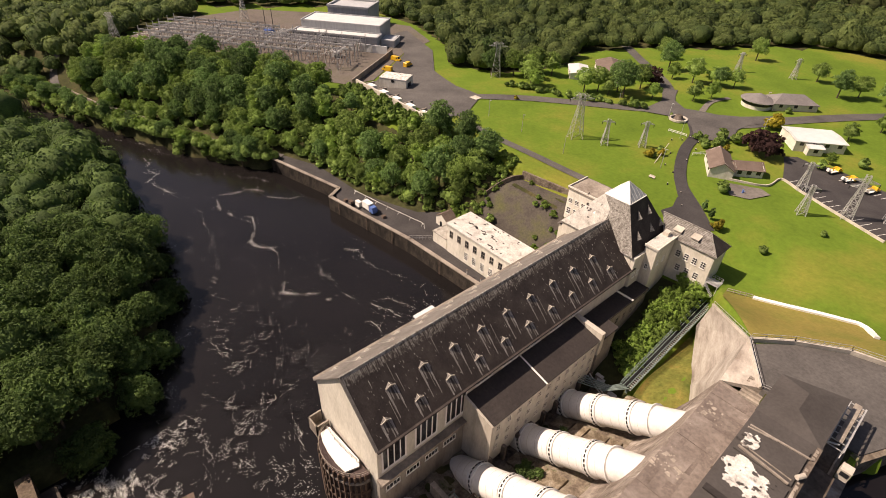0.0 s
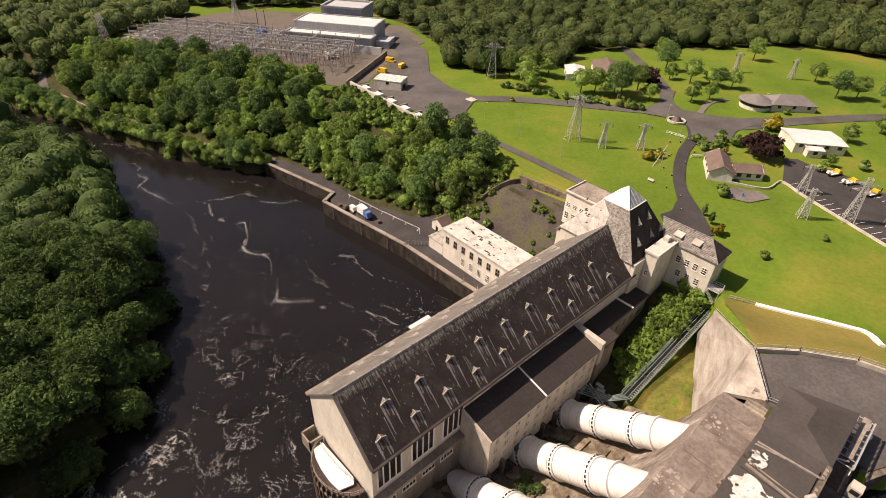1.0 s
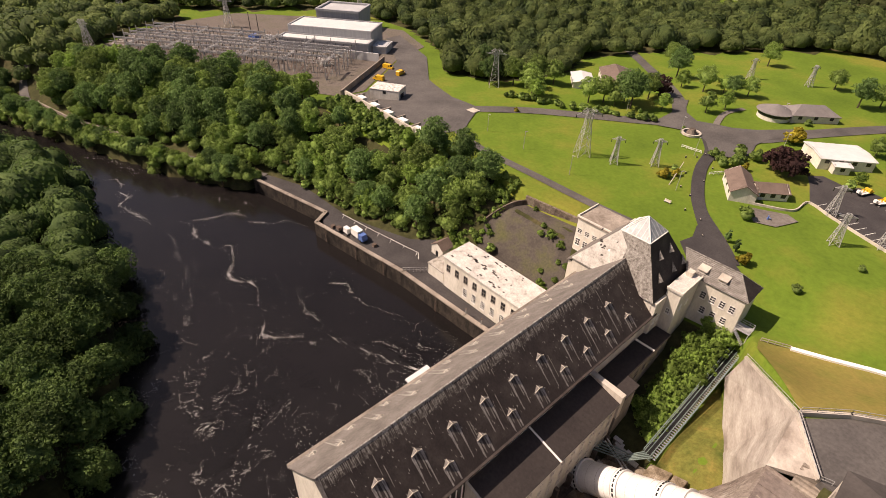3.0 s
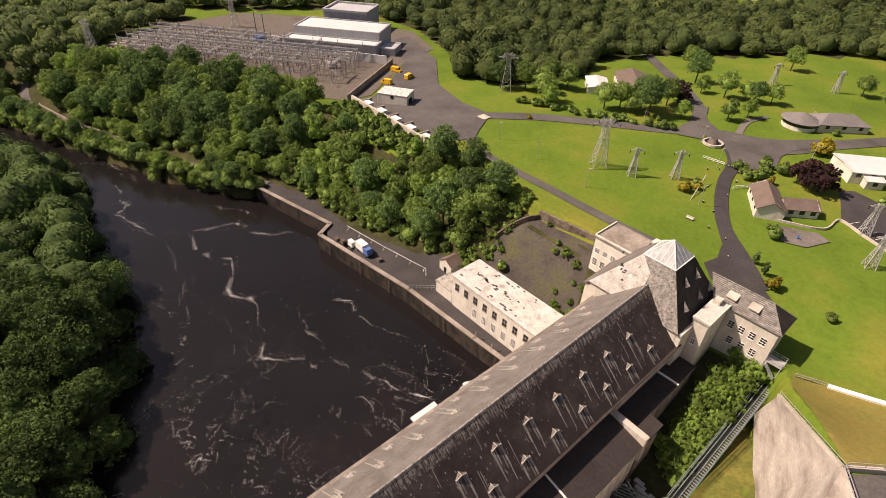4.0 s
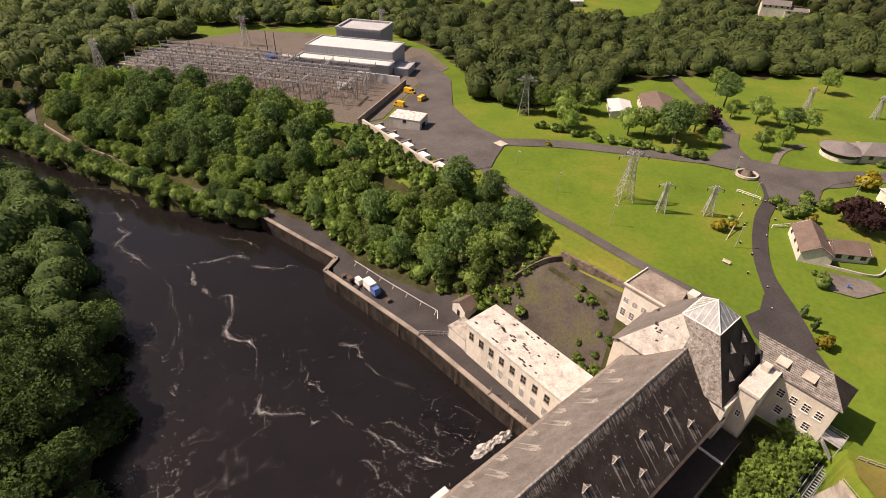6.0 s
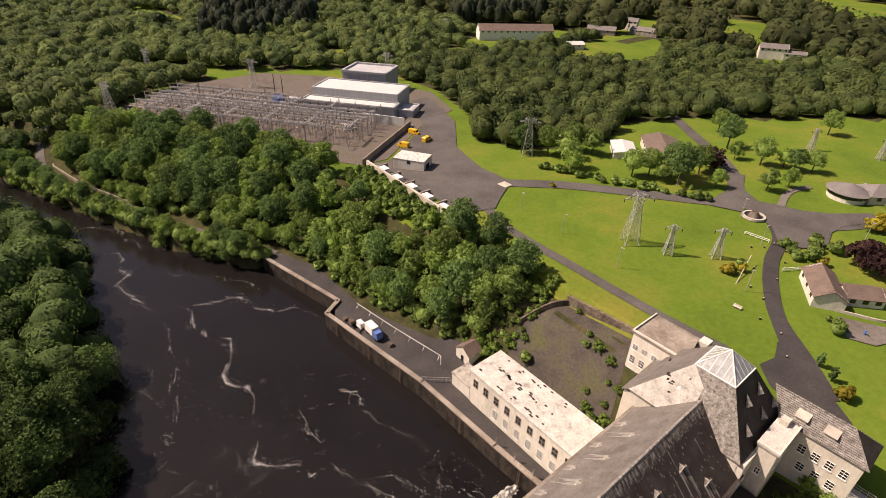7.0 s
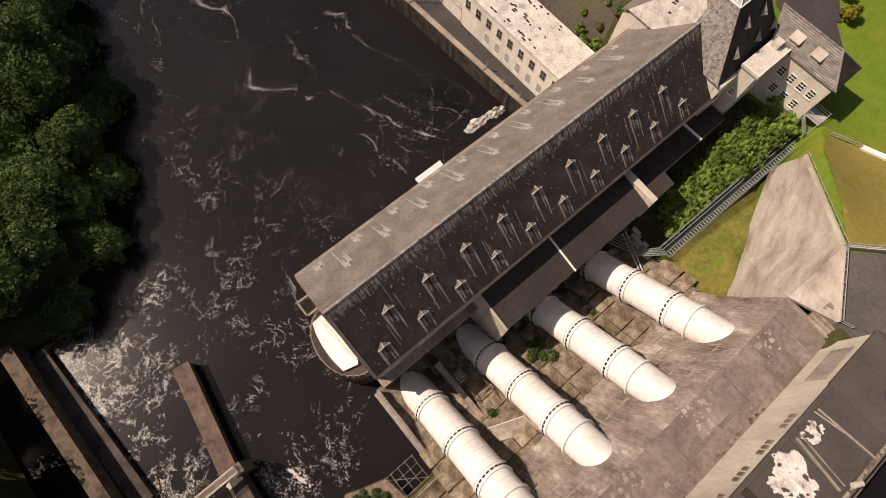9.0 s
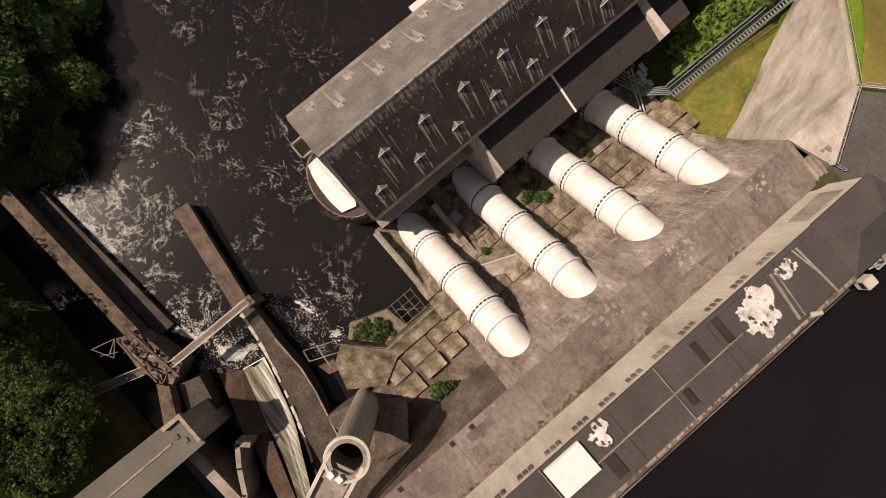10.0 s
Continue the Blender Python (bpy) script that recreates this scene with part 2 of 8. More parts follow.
# ---------------------------------------------------------------- building helpers
class Geo:
    """Vertices and faces in world metres."""

    def __init__(self):
        self.v, self.f = [], []

    def add(self, vs, fs):
        k = len(self.v)
        self.v += [tuple(map(float, a)) for a in vs]
        self.f += [tuple(i + k for i in q) for q in fs]
        return self

    def box(self, x0, x1, y0, y1, z0, z1):
        vs = [(x, y, z) for z in (z0, z1) for x, y in ((x0, y0), (x1, y0), (x1, y1), (x0, y1))]
        return self.add(vs, [(3, 2, 1, 0), (4, 5, 6, 7), (0, 1, 5, 4), (1, 2, 6, 5), (2, 3, 7, 6), (3, 0, 4, 7)])

    def prism(self, poly, z0, z1):
        """Upright prism on a counter-clockwise outline; z0 and z1 are heights or functions of (x, y)."""
        lo = z0 if callable(z0) else (lambda x, y: z0)
        hi = z1 if callable(z1) else (lambda x, y: z1)
        n = len(poly)
        vs = [(x, y, lo(x, y)) for x, y in poly] + [(x, y, hi(x, y)) for x, y in poly]
        fs = [tuple(range(n - 1, -1, -1)), tuple(range(n, 2 * n))]
        fs += [(i, (i + 1) % n, n + (i + 1) % n, n + i) for i in range(n)]
        return self.add(vs, fs)

    def extrude_y(self, prof, y0, y1):
        """Outline in (x, z), run along y."""
        n = len(prof)
        vs = [(x, y0, z) for x, z in prof] + [(x, y1, z) for x, z in prof]
        fs = [tuple(range(n)), tuple(range(2 * n - 1, n - 1, -1))]
        fs += [((i + 1) % n, i, n + i, n + (i + 1) % n) for i in range(n)]
        return self.add(vs, fs)

    def slab(self, pts, thick):
        """A plate whose upper face has the given corners."""
        a, b, c = (Vector(p) for p in pts[:3])
        nrm = (b - a).cross(c - a).normalized()
        if nrm.z < 0:
            pts = list(reversed(pts))
            nrm = -nrm
        n = len(pts)
        vs = [Vector(p) - nrm * thick for p in pts] + [Vector(p) for p in pts]
        fs = [tuple(range(n - 1, -1, -1)), tuple(range(n, 2 * n))]
        fs += [(i, (i + 1) % n, n + (i + 1) % n, n + i) for i in range(n)]
        return self.add(vs, fs)

    def bar(self, p, q, r, n=4, r2=None, caps=True):
        """A round or square rod from p to q."""
        p, q = Vector(p), Vector(q)
        d = (q - p).normalized()
        u = d.cross(Vector((0, 0, 1)))
        if u.length < 1e-4:
            u = Vector((1, 0, 0))
        u.normalize()
        w = d.cross(u)
        r2 = r if r2 is None else r2
        ring = [math.tau * (i + 0.5) / n for i in range(n)]
        vs = [p + (u * math.cos(a) + w * math.sin(a)) * r for a in ring] + [q + (u * math.cos(a) + w * math.sin(a)) * r2 for a in ring]
        fs = [(i, (i + 1) % n, n + (i + 1) % n, n + i) for i in range(n)]
        if caps:
            fs += [tuple(range(n - 1, -1, -1)), tuple(range(n, 2 * n))]
        return self.add(vs, fs)

    def ring(self, centre, axis, r0, r1, width, n=28):
        """A flat band round an axis."""
        c, d = Vector(centre), Vector(axis).normalized()
        u = d.cross(Vector((0, 1, 0))).normalized()
        w = d.cross(u)
        vs, fs = [], []
        for i in range(n):
            a = math.tau * i / n
            o = u * math.cos(a) + w * math.sin(a)
            vs += [c + o * r0 - d * width / 2, c + o * r1 - d * width / 2, c + o * r1 + d * width / 2, c + o * r0 + d * width / 2]
        for i in range(n):
            j = (i + 1) % n
            for k in range(4):
                fs.append((4 * i + k, 4 * i + (k + 1) % 4, 4 * j + (k + 1) % 4, 4 * j + k))
        return self.add(vs, fs)


def thing(name, label, category, at=(0, 0, 0), group="", kind=""):
    ob = new(name)
    ob.empty_display_size = 0.5
    ob.location = at
    return tagged(ob, label, category, group, kind)


def place_of(ob):
    p = Vector((0, 0, 0))
    while ob is not None:
        p += ob.location
        ob = ob.parent
    return p


def part(name, g, material, parent=None, label="", smooth=False):
    """Links a Geo as one mesh object under a thing or a part."""
    me = bpy.data.meshes.new(name)
    o = place_of(parent) if parent is not None else Vector((0, 0, 0))
    me.from_pydata([(a - o.x, b - o.y, c - o.z) for a, b, c in g.v], [], g.f)
    me.update()
    bm = bmesh.new()
    bm.from_mesh(me)
    bmesh.ops.recalc_face_normals(bm, faces=bm.faces)
    bm.to_mesh(me)
    bm.free()
    me.materials.append(material)
    if smooth:
        me.shade_smooth()
    ob = new(name, me)
    if parent is not None:
        ob.parent = parent
    if label:
        ob["label"] = label
    return ob


def setting(name, g, material, label, category, smooth=False):
    return tagged(part(name, g, material, smooth=smooth), label, category, kind="structure")


def sm(a, b, t):
    t = np.clip((t - a) / (b - a), 0, 1)
    return t * t * (3 - 2 * t)


# ---------------------------------------------------------------- lie of the land
def right_bank(x):
    return np.interp(x, [-700, -420, -300, -213, -165, -134, -97, -94, -55, -30, -10], [-260, -110, -35, 0, 20, 38, 47, 43, 48, 49, 50])


def left_bank(x):
    return np.interp(x, [-700, -420, -300, -230, -182, -144, -102, -70, -49, -39, -36.5, 20], [-330, -170, -75, -26, -12, -14, -17, -24, -38, -52, -66.5, -68])


def land(x, y):
    """Height of the ground."""
    x, y = np.asarray(x, float), np.asarray(y, float)
    r = np.hypot(x, y - 60)
    high = 19.8 + 3.4 * sm(-150, -95, x) + 1.0 * sm(-90, -40, x) + 2.5 * sm(135, 230, y) * sm(-90, -30, x)
    high = high + 0.02 * np.clip(r - 330, 0, 2500)
    high = high - 4.0 * np.exp(-(((x - 24) / 16) ** 2 + ((y - 88) / 14) ** 2))
    rim = np.interp(y, [40, 44, 54, 72, 90], [49.4, 47.8, 41.5, 29.5, 23.3])
    edge = 53 + 0.75 * np.clip(x - 41, 0, 60)
    east = sm(rim - 3, rim + 0.5, x) * (1 - sm(edge, edge + 26, y))
    high = high * (1 - east) + 30.8 * east
    d = y - right_bank(x)
    wild = 4.6 + (high - 4.6) * sm(9, 46, d)
    yard = 4.6 + 16.2 * sm(13, 34.5, d) + (high - 20.8) * sm(35.6, 38, d)
    k = sm(-62, -52, x)
    z = wild * (1 - k) + yard * k
    k = sm(10, 24, x)
    z = z * (1 - k) + high * k
    # sunk court east of the turbine hall
    low = 4.0 + 4.5 * sm(40, 52, y) + 3.0 * sm(26, 34, x) * sm(38, 46, y) + 7.0 * sm(54, 80, y) * (1 - sm(23, 27, x))
    inside = sm(-12, -9, x) * (1 - sm(rim - 1.2, rim - 0.2, x)) * (1 - sm(77, 84, y))
    z = z * (1 - inside) + low * inside
    # tailrace, weir pool and south shore
    dl = left_bank(x) - y
    south = -4 + 8 * sm(0, 3, dl) + 5 * sm(3, 60, dl) + 0.02 * np.clip(r - 330, 0, 2500)
    south = south + 19 * sm(30, 60, x) * sm(-20, 20, dl)
    river = (y < right_bank(x)) & (x < -9.5)
    z = np.where(river, np.where(dl > -1, south, -4.0), z)
    pool = (x >= -9.5) & (y < -11) & ~((x > 27) & (y > -28))
    z = np.where(pool, np.where(dl > -1, south, -4.0), z)
    # headrace canal
    shore = 41 + np.clip(2.4 * (x - 63), 0, 14) + np.clip(0.35 * (x - 69), 0, 60)
    canal = sm(61, 62.6, x) * (1 - sm(shore - 4, shore, y)) * sm(-170, -150, y)
    return z * (1 - canal) + 20 * canal


def within(poly, x, y):
    """Which of the points lie inside an outline."""
    hit = np.zeros(np.shape(x), bool)
    n = len(poly)
    for i in range(n):
        (x0, y0), (x1, y1) = poly[i], poly[(i + 1) % n]
        if y0 == y1:
            continue
        hit ^= ((y0 > y) != (y1 > y)) & (x < (x1 - x0) * (y - y0) / (y1 - y0) + x0)
    return hit


def drape(name, outline, material, lift, step, label, category):
    """A sheet laid over the land inside an outline."""
    from mathutils.geometry import delaunay_2d_cdt
    pts = []
    n = len(outline)
    for i in range(n):
        a, b = Vector(outline[i]), Vector(outline[(i + 1) % n])
        m = max(1, int((b - a).length / step))
        pts += [a.lerp(b, j / m) for j in range(m)]
    k = len(pts)
    xs, ys = [p.x for p in pts], [p.y for p in pts]
    inner = [Vector((x, y)) for x in np.arange(min(xs), max(xs), step) for y in np.arange(min(ys), max(ys), step)]
    v, _, f, *_ = delaunay_2d_cdt(pts + inner, [(i, (i + 1) % k) for i in range(k)], [], 0, 1e-4)
    mx = np.array([sum(v[i].x for i in q) / 3 for q in f])
    my = np.array([sum(v[i].y for i in q) / 3 for q in f])
    f = [q for q, keep in zip(f, within(outline, mx, my)) if keep]
    z = land([p.x for p in v], [p.y for p in v])
    g = Geo()
    g.add([(p.x, p.y, h + lift) for p, h in zip(v, z)], [tuple(q) for q in f])
    return setting(name, g, material, label, category, smooth=True)


def spline(pts, step=2.0):
    """Points along a smooth curve through pts."""
    out = []
    n = len(pts)
    for i in range(n - 1):
        p0, p1, p2, p3 = (np.array(pts[max(0, min(n - 1, j))], float) for j in (i - 1, i, i + 1, i + 2))
        m = max(2, int(np.linalg.norm(p2 - p1) / step))
        for t in np.arange(m) / m:
            out.append(0.5 * (2 * p1 + (p2 - p0) * t + (2 * p0 - 5 * p1 + 4 * p2 - p3) * t * t + (3 * p1 - p0 - 3 * p2 + p3) * t ** 3))
    out.append(np.array(pts[-1], float))
    return out


def ribbon(name, pts, width, material, lift, label, category, cross=4):
    """A road along a curve, laid on the land."""
    c = spline(pts)
    g, vs, fs = Geo(), [], []
    for i, p in enumerate(c):
        t = c[min(i + 1, len(c) - 1)] - c[max(i - 1, 0)]
        t = t / np.linalg.norm(t)
        nrm = np.array([-t[1], t[0]])
        w = width if not callable(width) else width(i / (len(c) - 1))
        for j in range(cross + 1):
            q = p + nrm * w * (j / cross - 0.5)
            vs.append((q[0], q[1], float(land(q[0], q[1])) + lift))
    for i in range(len(c) - 1):
        for j in range(cross):
            a = i * (cross + 1) + j
            fs.append((a, a + 1, a + cross + 2, a + cross + 1))
    g.add(vs, fs)
    return setting(name, g, material, label, category, smooth=True)


def lines(core0, core1, step, far):
    out, x, s = list(np.arange(core0, core1 + 0.1, step)), core1, step
    while x < far:
        s *= 1.22
        x += s
        out.append(x)
    x, s = core0, step
    while x > -far:
        s *= 1.22
        x -= s
        out.insert(0, x)
    return np.array(out)


GX = np.unique(np.concatenate([lines(-250, 90, 2.5, 4200), np.arange(20, 62, 0.8)]))
GY = np.unique(np.concatenate([lines(-90, 250, 2.5, 4200), np.arange(40, 98, 0.8)]))
gx, gy = np.meshgrid(GX, GY, indexing="ij")
gz = land(gx, gy)
quay_zone = (gx > -136) & (gx < -9) & (gy > right_bank(gx) - 1) & (gy < right_bank(gx) + 3.4)
gz = np.where(quay_zone, -4.0, gz)
ground_geo = Geo()
ny = len(GY)
ground_geo.v = [tuple(p) for p in np.stack([gx, gy, gz], -1).reshape(-1, 3).tolist()]
ground_geo.f = [(i * ny + j, (i + 1) * ny + j, (i + 1) * ny + j + 1, i * ny + j + 1) for i in range(len(GX) - 1) for j in range(ny - 1)]
FIELDS = ((-640, 250, 90, 40), (-560, 120, 60, 22), (-300, 520, 60, 26), (-330, 640, 90, 30), (-190, 610, 70, 30), (-120, 720, 110, 40), (-60, 560, 40, 18), (-480, 760, 140, 50), (-800, 420, 120, 50), (-250, 900, 160, 60), (60, 900, 120, 70), (-700, 950, 160, 60), (-285, 425, 36, 14), (-345, 190, 24, 12))
MEADOWS = ([(-280, 391), (-237, 457), (-184, 368), (-228, 313)], [(-260, 595), (-206, 605), (-161, 493), (-202, 485)], [(-277, 844), (-204, 958), (-110, 760), (-180, 690)], [(-406, 619), (-395, 639), (-340, 540), (-345, 515)],
           [(-382, 69), (-283, 173), (-262, 165), (-360, 55)], [(-348, 320), (-300, 395), (-270, 360), (-312, 290)], [(-175, 500), (-120, 490), (-95, 420), (-140, 415)], [(-320, 545), (-280, 540), (-245, 450), (-275, 430)])
WOOD_NEAR = [(-300, -60), (-420, -130), (-620, -200), (-700, 60), (-600, 330), (-420, 360), (-330, 330), (-290, 200), (-330, 130), (-322, 70), (-300, 40), (-275, 10), (-290, -20)]
WOOD_NORTH = [(-285, 190), (-225, 190), (-180, 175), (-150, 152), (-118, 160), (-106, 190), (-118, 222), (-104, 256), (-80, 282), (-54, 314), (-28, 336), (60, 330), (90, 420), (-100, 460), (-290, 420)]
WOOD_FAR = [(-620, 330), (-420, 370), (-290, 430), (-100, 470), (90, 430), (260, 760), (60, 1350), (-900, 1350), (-1300, 800), (-1150, 60), (-700, -200), (-700, 60)]
BANKWOOD = [(-272, -1), (-240, 3), (-205, 13.5), (-168, 32), (-134, 49), (-118, 55), (-92, 57), (-66, 63), (-56, 68), (-50, 76), (-56, 86), (-80, 86), (-98, 80), (-118, 77), (-146, 79), (-176, 74), (-202, 56), (-234, 42), (-268, 22)]


def in_field(x, y):
    return np.any([((x - a) / c) ** 2 + ((y - b) / d) ** 2 < 1 for a, b, c, d in FIELDS] + [within(p, np.asarray(x), np.asarray(y)) for p in MEADOWS], axis=0)


ground = setting("ground", ground_geo, GRASS, "mown green lawn and rough grass over rolling land", "ground", smooth=True)
ground.data.materials.append(FLOOR)
cx = ((gx[:-1, :-1] + gx[1:, 1:]) / 2).ravel()
cy = ((gy[:-1, :-1] + gy[1:, 1:]) / 2).ravel()
shade = np.any([within(p, cx, cy) for p in (WOOD_NEAR, WOOD_NORTH, WOOD_FAR, BANKWOOD)], axis=0) & ~in_field(cx, cy)
shade |= (cy < left_bank(cx) + 6) & (cx < 30)
shade |= (cx < -150) & (cx > -330) & (cy < right_bank(cx) + 46)
shade |= (cx < -56) & (cx > -300) & (cy < right_bank(cx) + 20)
shade |= (cx > 8) & (cx < 62) & (cy > -70) & (cy < 45)
shade |= (cx > -58) & (cx < -12) & (cy < 84)
shade |= (cx > 9) & (cx < 26) & (cy < 79)
ground.data.polygons.foreach_set("material_index", shade.astype(np.int32))


def watermat(name, col):
    """Dark peaty water with fine ripples."""
    m = bpy.data.materials.new(name)
    m.use_nodes = True
    nt = m.node_tree
    p = nt.nodes["Principled BSDF"]
    p.inputs["Specular IOR Level"].default_value = 0.28
    tc = nt.nodes.new("ShaderNodeTexCoord")

    def noise_at(src, scale, detail, rough=0.6):
        n = nt.nodes.new("ShaderNodeTexNoise")
        n.inputs["Scale"].default_value, n.inputs["Detail"].default_value, n.inputs["Roughness"].default_value = scale, detail, rough
        nt.links.new(src, n.inputs[0])
        return n

    obj = tc.outputs["Object"]
    rip = noise_at(obj, 1.1, 5)
    b = nt.nodes.new("ShaderNodeBump")
    b.inputs["Strength"].default_value, b.inputs["Distance"].default_value = 0.1, 0.1
    nt.links.new(rip.outputs[0], b.inputs["Height"])
    nt.links.new(b.outputs[0], p.inputs["Normal"])
    murk = noise_at(obj, 0.035, 4)
    ramp = nt.nodes.new("ShaderNodeValToRGB")
    for el, at, k in zip(ramp.color_ramp.elements, (0.35, 0.65), (0.85, 1.2)):
        el.position, el.color = at, (*(k * c for c in col), 1)
    nt.links.new(murk.outputs[0], ramp.inputs[0])
    nt.links.new(ramp.outputs[0], p.inputs["Base Color"])
    p.inputs["Roughness"].default_value = 0.16
    return m


WATER = watermat("peaty_river_water", (0.0106, 0.0091, 0.0088))
HEADWATER = watermat("still_canal_water", (0.010, 0.008, 0.008))
setting("water", Geo().add([(-700, -380, 0), (60, -380, 0), (60, 90, 0), (-700, 90, 0)], [(0, 1, 2, 3)]), WATER, "dark peaty tailrace water with drifting foam", "water")
setting("water_headrace", Geo().add([(57.6, -170, 27), (420, -170, 27), (420, 60, 27), (57.6, 60, 27)], [(0, 1, 2, 3)]), HEADWATER, "still dark headrace canal water", "water")


FROTHLINE = mat("drifting_foam", [(0.42, 0.40, 0.37), (0.66, 0.64, 0.60)], 0.8, 0.8, bump=0, island=0.25)


def field(x, y, size, seed):
    """Smooth noise from 0 to 1 over the plane."""
    table = np.random.default_rng(seed).uniform(0, 1, (64, 64))
    u, v = np.asarray(x) / size, np.asarray(y) / size
    i, j = np.floor(u).astype(int), np.floor(v).astype(int)
    a, b = sm(0, 1, u - i), sm(0, 1, v - j)
    pick = lambda k, m: table[(i + k) % 64, (j + m) % 64]
    return (pick(0, 0) * (1 - a) + pick(1, 0) * a) * (1 - b) + (pick(0, 1) * (1 - a) + pick(1, 1) * a) * b


class Foam:
    """Flecks of foam afloat on the water, gathered in lines, lace and patches."""

    def __init__(self, seed):
        self.r, self.got = np.random.default_rng(seed), []

    def flecks(self, x, y, size):
        ok = (y < right_bank(x) - 0.9) & (y > left_bank(x) + 0.3)
        x, y = x[ok], y[ok]
        n = len(x)
        a, k = self.r.uniform(0, 6.3, n), self.r.uniform(0.18, 0.6, n)
        r = size * self.r.uniform(0.45, 1.7, n)
        c, d = np.cos(a) * r, np.sin(a) * r
        z = 0.015 + 0.0004 * (np.arange(n) % 70)
        self.got.append(np.stack([np.stack([x + c, y + d, z], 1), np.stack([x - d * k, y + c * k, z], 1), np.stack([x - c, y - d, z], 1), np.stack([x + d * k, y - c * k, z], 1)], 1).reshape(-1, 3))

    def line(self, pts, per_metre, spread, size=0.085):
        """A drifting line, thick and thin by turns, with strays beside it."""
        c = np.array(spline(pts, 0.4))
        seg = np.linalg.norm(np.diff(c, axis=0), axis=1)
        n = int(per_metre * seg.sum())
        i = self.r.choice(len(seg), n, p=seg / seg.sum())
        p = c[i] + (c[i + 1] - c[i]) * self.r.random((n, 1))
        thick = np.clip(field(p[:, 0], p[:, 1], 3.0, 5) * field(p[:, 0], p[:, 1], 9.0, 6) * 3.4 - 0.42, 0.05, 2)
        keep = self.r.random(n) < thick
        p, thick = p[keep], thick[keep]
        wob = np.stack([field(p[:, 0], p[:, 1], 5.0, 7) - 0.5, field(p[:, 0], p[:, 1], 5.0, 8) - 0.5], 1) * 4.2 + np.stack([field(p[:, 0], p[:, 1], 1.3, 9) - 0.5, field(p[:, 0], p[:, 1], 1.3, 10) - 0.5], 1) * 1.3
        stray = np.where(self.r.random(len(p)) < 0.35, 3.6, 0.55)
        p = p + wob + self.r.normal(size=(len(p), 2)) * (spread * stray * (0.15 + 0.5 * thick))[:, None]
        self.flecks(p[:, 0], p[:, 1], size)

    def lace(self, poly, tries, cell, thin, size, weight, clumps=5.0):
        """A net of foam over an outline; weight(x, y) thins it out."""
        q = np.array(poly)
        x, y = self.r.uniform(q[:, 0].min(), q[:, 0].max(), tries), self.r.uniform(q[:, 1].min(), q[:, 1].max(), tries)
        ok = within(poly, x, y)
        x, y = x[ok], y[ok]
        u = (x + 3.4 * field(x, y, 3.1, 1) + 1.3 * field(x, y, 0.9, 2)) / cell
        v = (y + 3.4 * field(x, y, 3.1, 3) + 1.3 * field(x, y, 0.9, 4)) / cell
        i, j = np.floor(u).astype(int), np.floor(v).astype(int)
        jit = np.random.default_rng(9).uniform(0, 1, (64, 64, 2))
        near = np.sort(np.stack([np.hypot(i + a + jit[(i + a) % 64, (j + b) % 64, 0] - u, j + b + jit[(i + a) % 64, (j + b) % 64, 1] - v) for a in (-1, 0, 1) for b in (-1, 0, 1)]), axis=0)
        gather = np.clip(3.6 * field(x, y, clumps, 11) * field(x, y, clumps * 0.35, 12) - 0.62, 0, 1.6)
        keep = self.r.random(len(x)) < np.exp(-(near[1] - near[0]) / thin) * gather * weight(x, y)
        self.flecks(x[keep], y[keep], size)


foam = Foam(3)
for pts, per, spread in (
        ([(-180, -2), (-171, 3), (-152, -1), (-138, 1), (-129, 11), (-114, 12), (-103, 16), (-90, 12), (-83, 14), (-71, 10), (-64, 8), (-60, 11), (-52, 15), (-48, 22), (-42, 24), (-35, 26), (-29, 28), (-23, 32)], 34, 0.5),
        ([(-103, 16), (-90, 12), (-83, 14), (-71, 10), (-64, 8)], 30, 0.6),
        ([(-75, 19), (-69, 22), (-62, 21), (-54, 21), (-50, 20)], 14, 0.3), ([(-71, 35), (-67, 36), (-62, 34)], 26, 0.3),
        ([(-52, 36), (-40, 40), (-37, 34), (-29, 38), (-24, 38)], 22, 0.5), ([(-128, 15), (-124, 26), (-116, 30), (-106, 40), (-99, 44)], 28, 0.5),
        ([(-153, 13), (-145, 21), (-136, 28), (-128, 34), (-122, 35)], 30, 0.6), ([(-207, -7), (-197, 3), (-178, 10), (-163, 22)], 14, 0.7),
        ([(-37, 18), (-31, 21), (-24, 21)], 22, 0.5), ([(-21, -13), (-15, -15)], 30, 0.4), ([(-129, 11), (-121, 4), (-103, 2), (-87, -2), (-78, -11)], 7, 0.5),
        ([(-67, 29), (-60, 33), (-50, 37)], 10, 0.4), ([(-72, 9), (-69, 19), (-67, 29)], 10, 0.3), ([(-48, 22), (-40, 29), (-32, 33)], 14, 0.5)):
    foam.line(pts, per, spread)
foam.lace([(-66, -36), (-20, -36), (-16, -10), (-30, 2), (-66, -2)], 110000, 2.4, 0.10, 0.07, lambda x, y: 0.95 * np.exp(-((x + 40) / 15) ** 2 - ((y + 22) / 11) ** 2) + 0.2)
foam.lace([(-110, -12), (-30, -34), (-12, 10), (-14, 48), (-100, 36)], 130000, 6.0, 0.035, 0.06, lambda x, y: 0.85 + 0 * x, 14.0)
foam.lace([(-40, -2), (-11, -2), (-11, 25), (-40, 25)], 30000, 2.6, 0.06, 0.07, lambda x, y: 0.6 + 0 * x, 6.0)
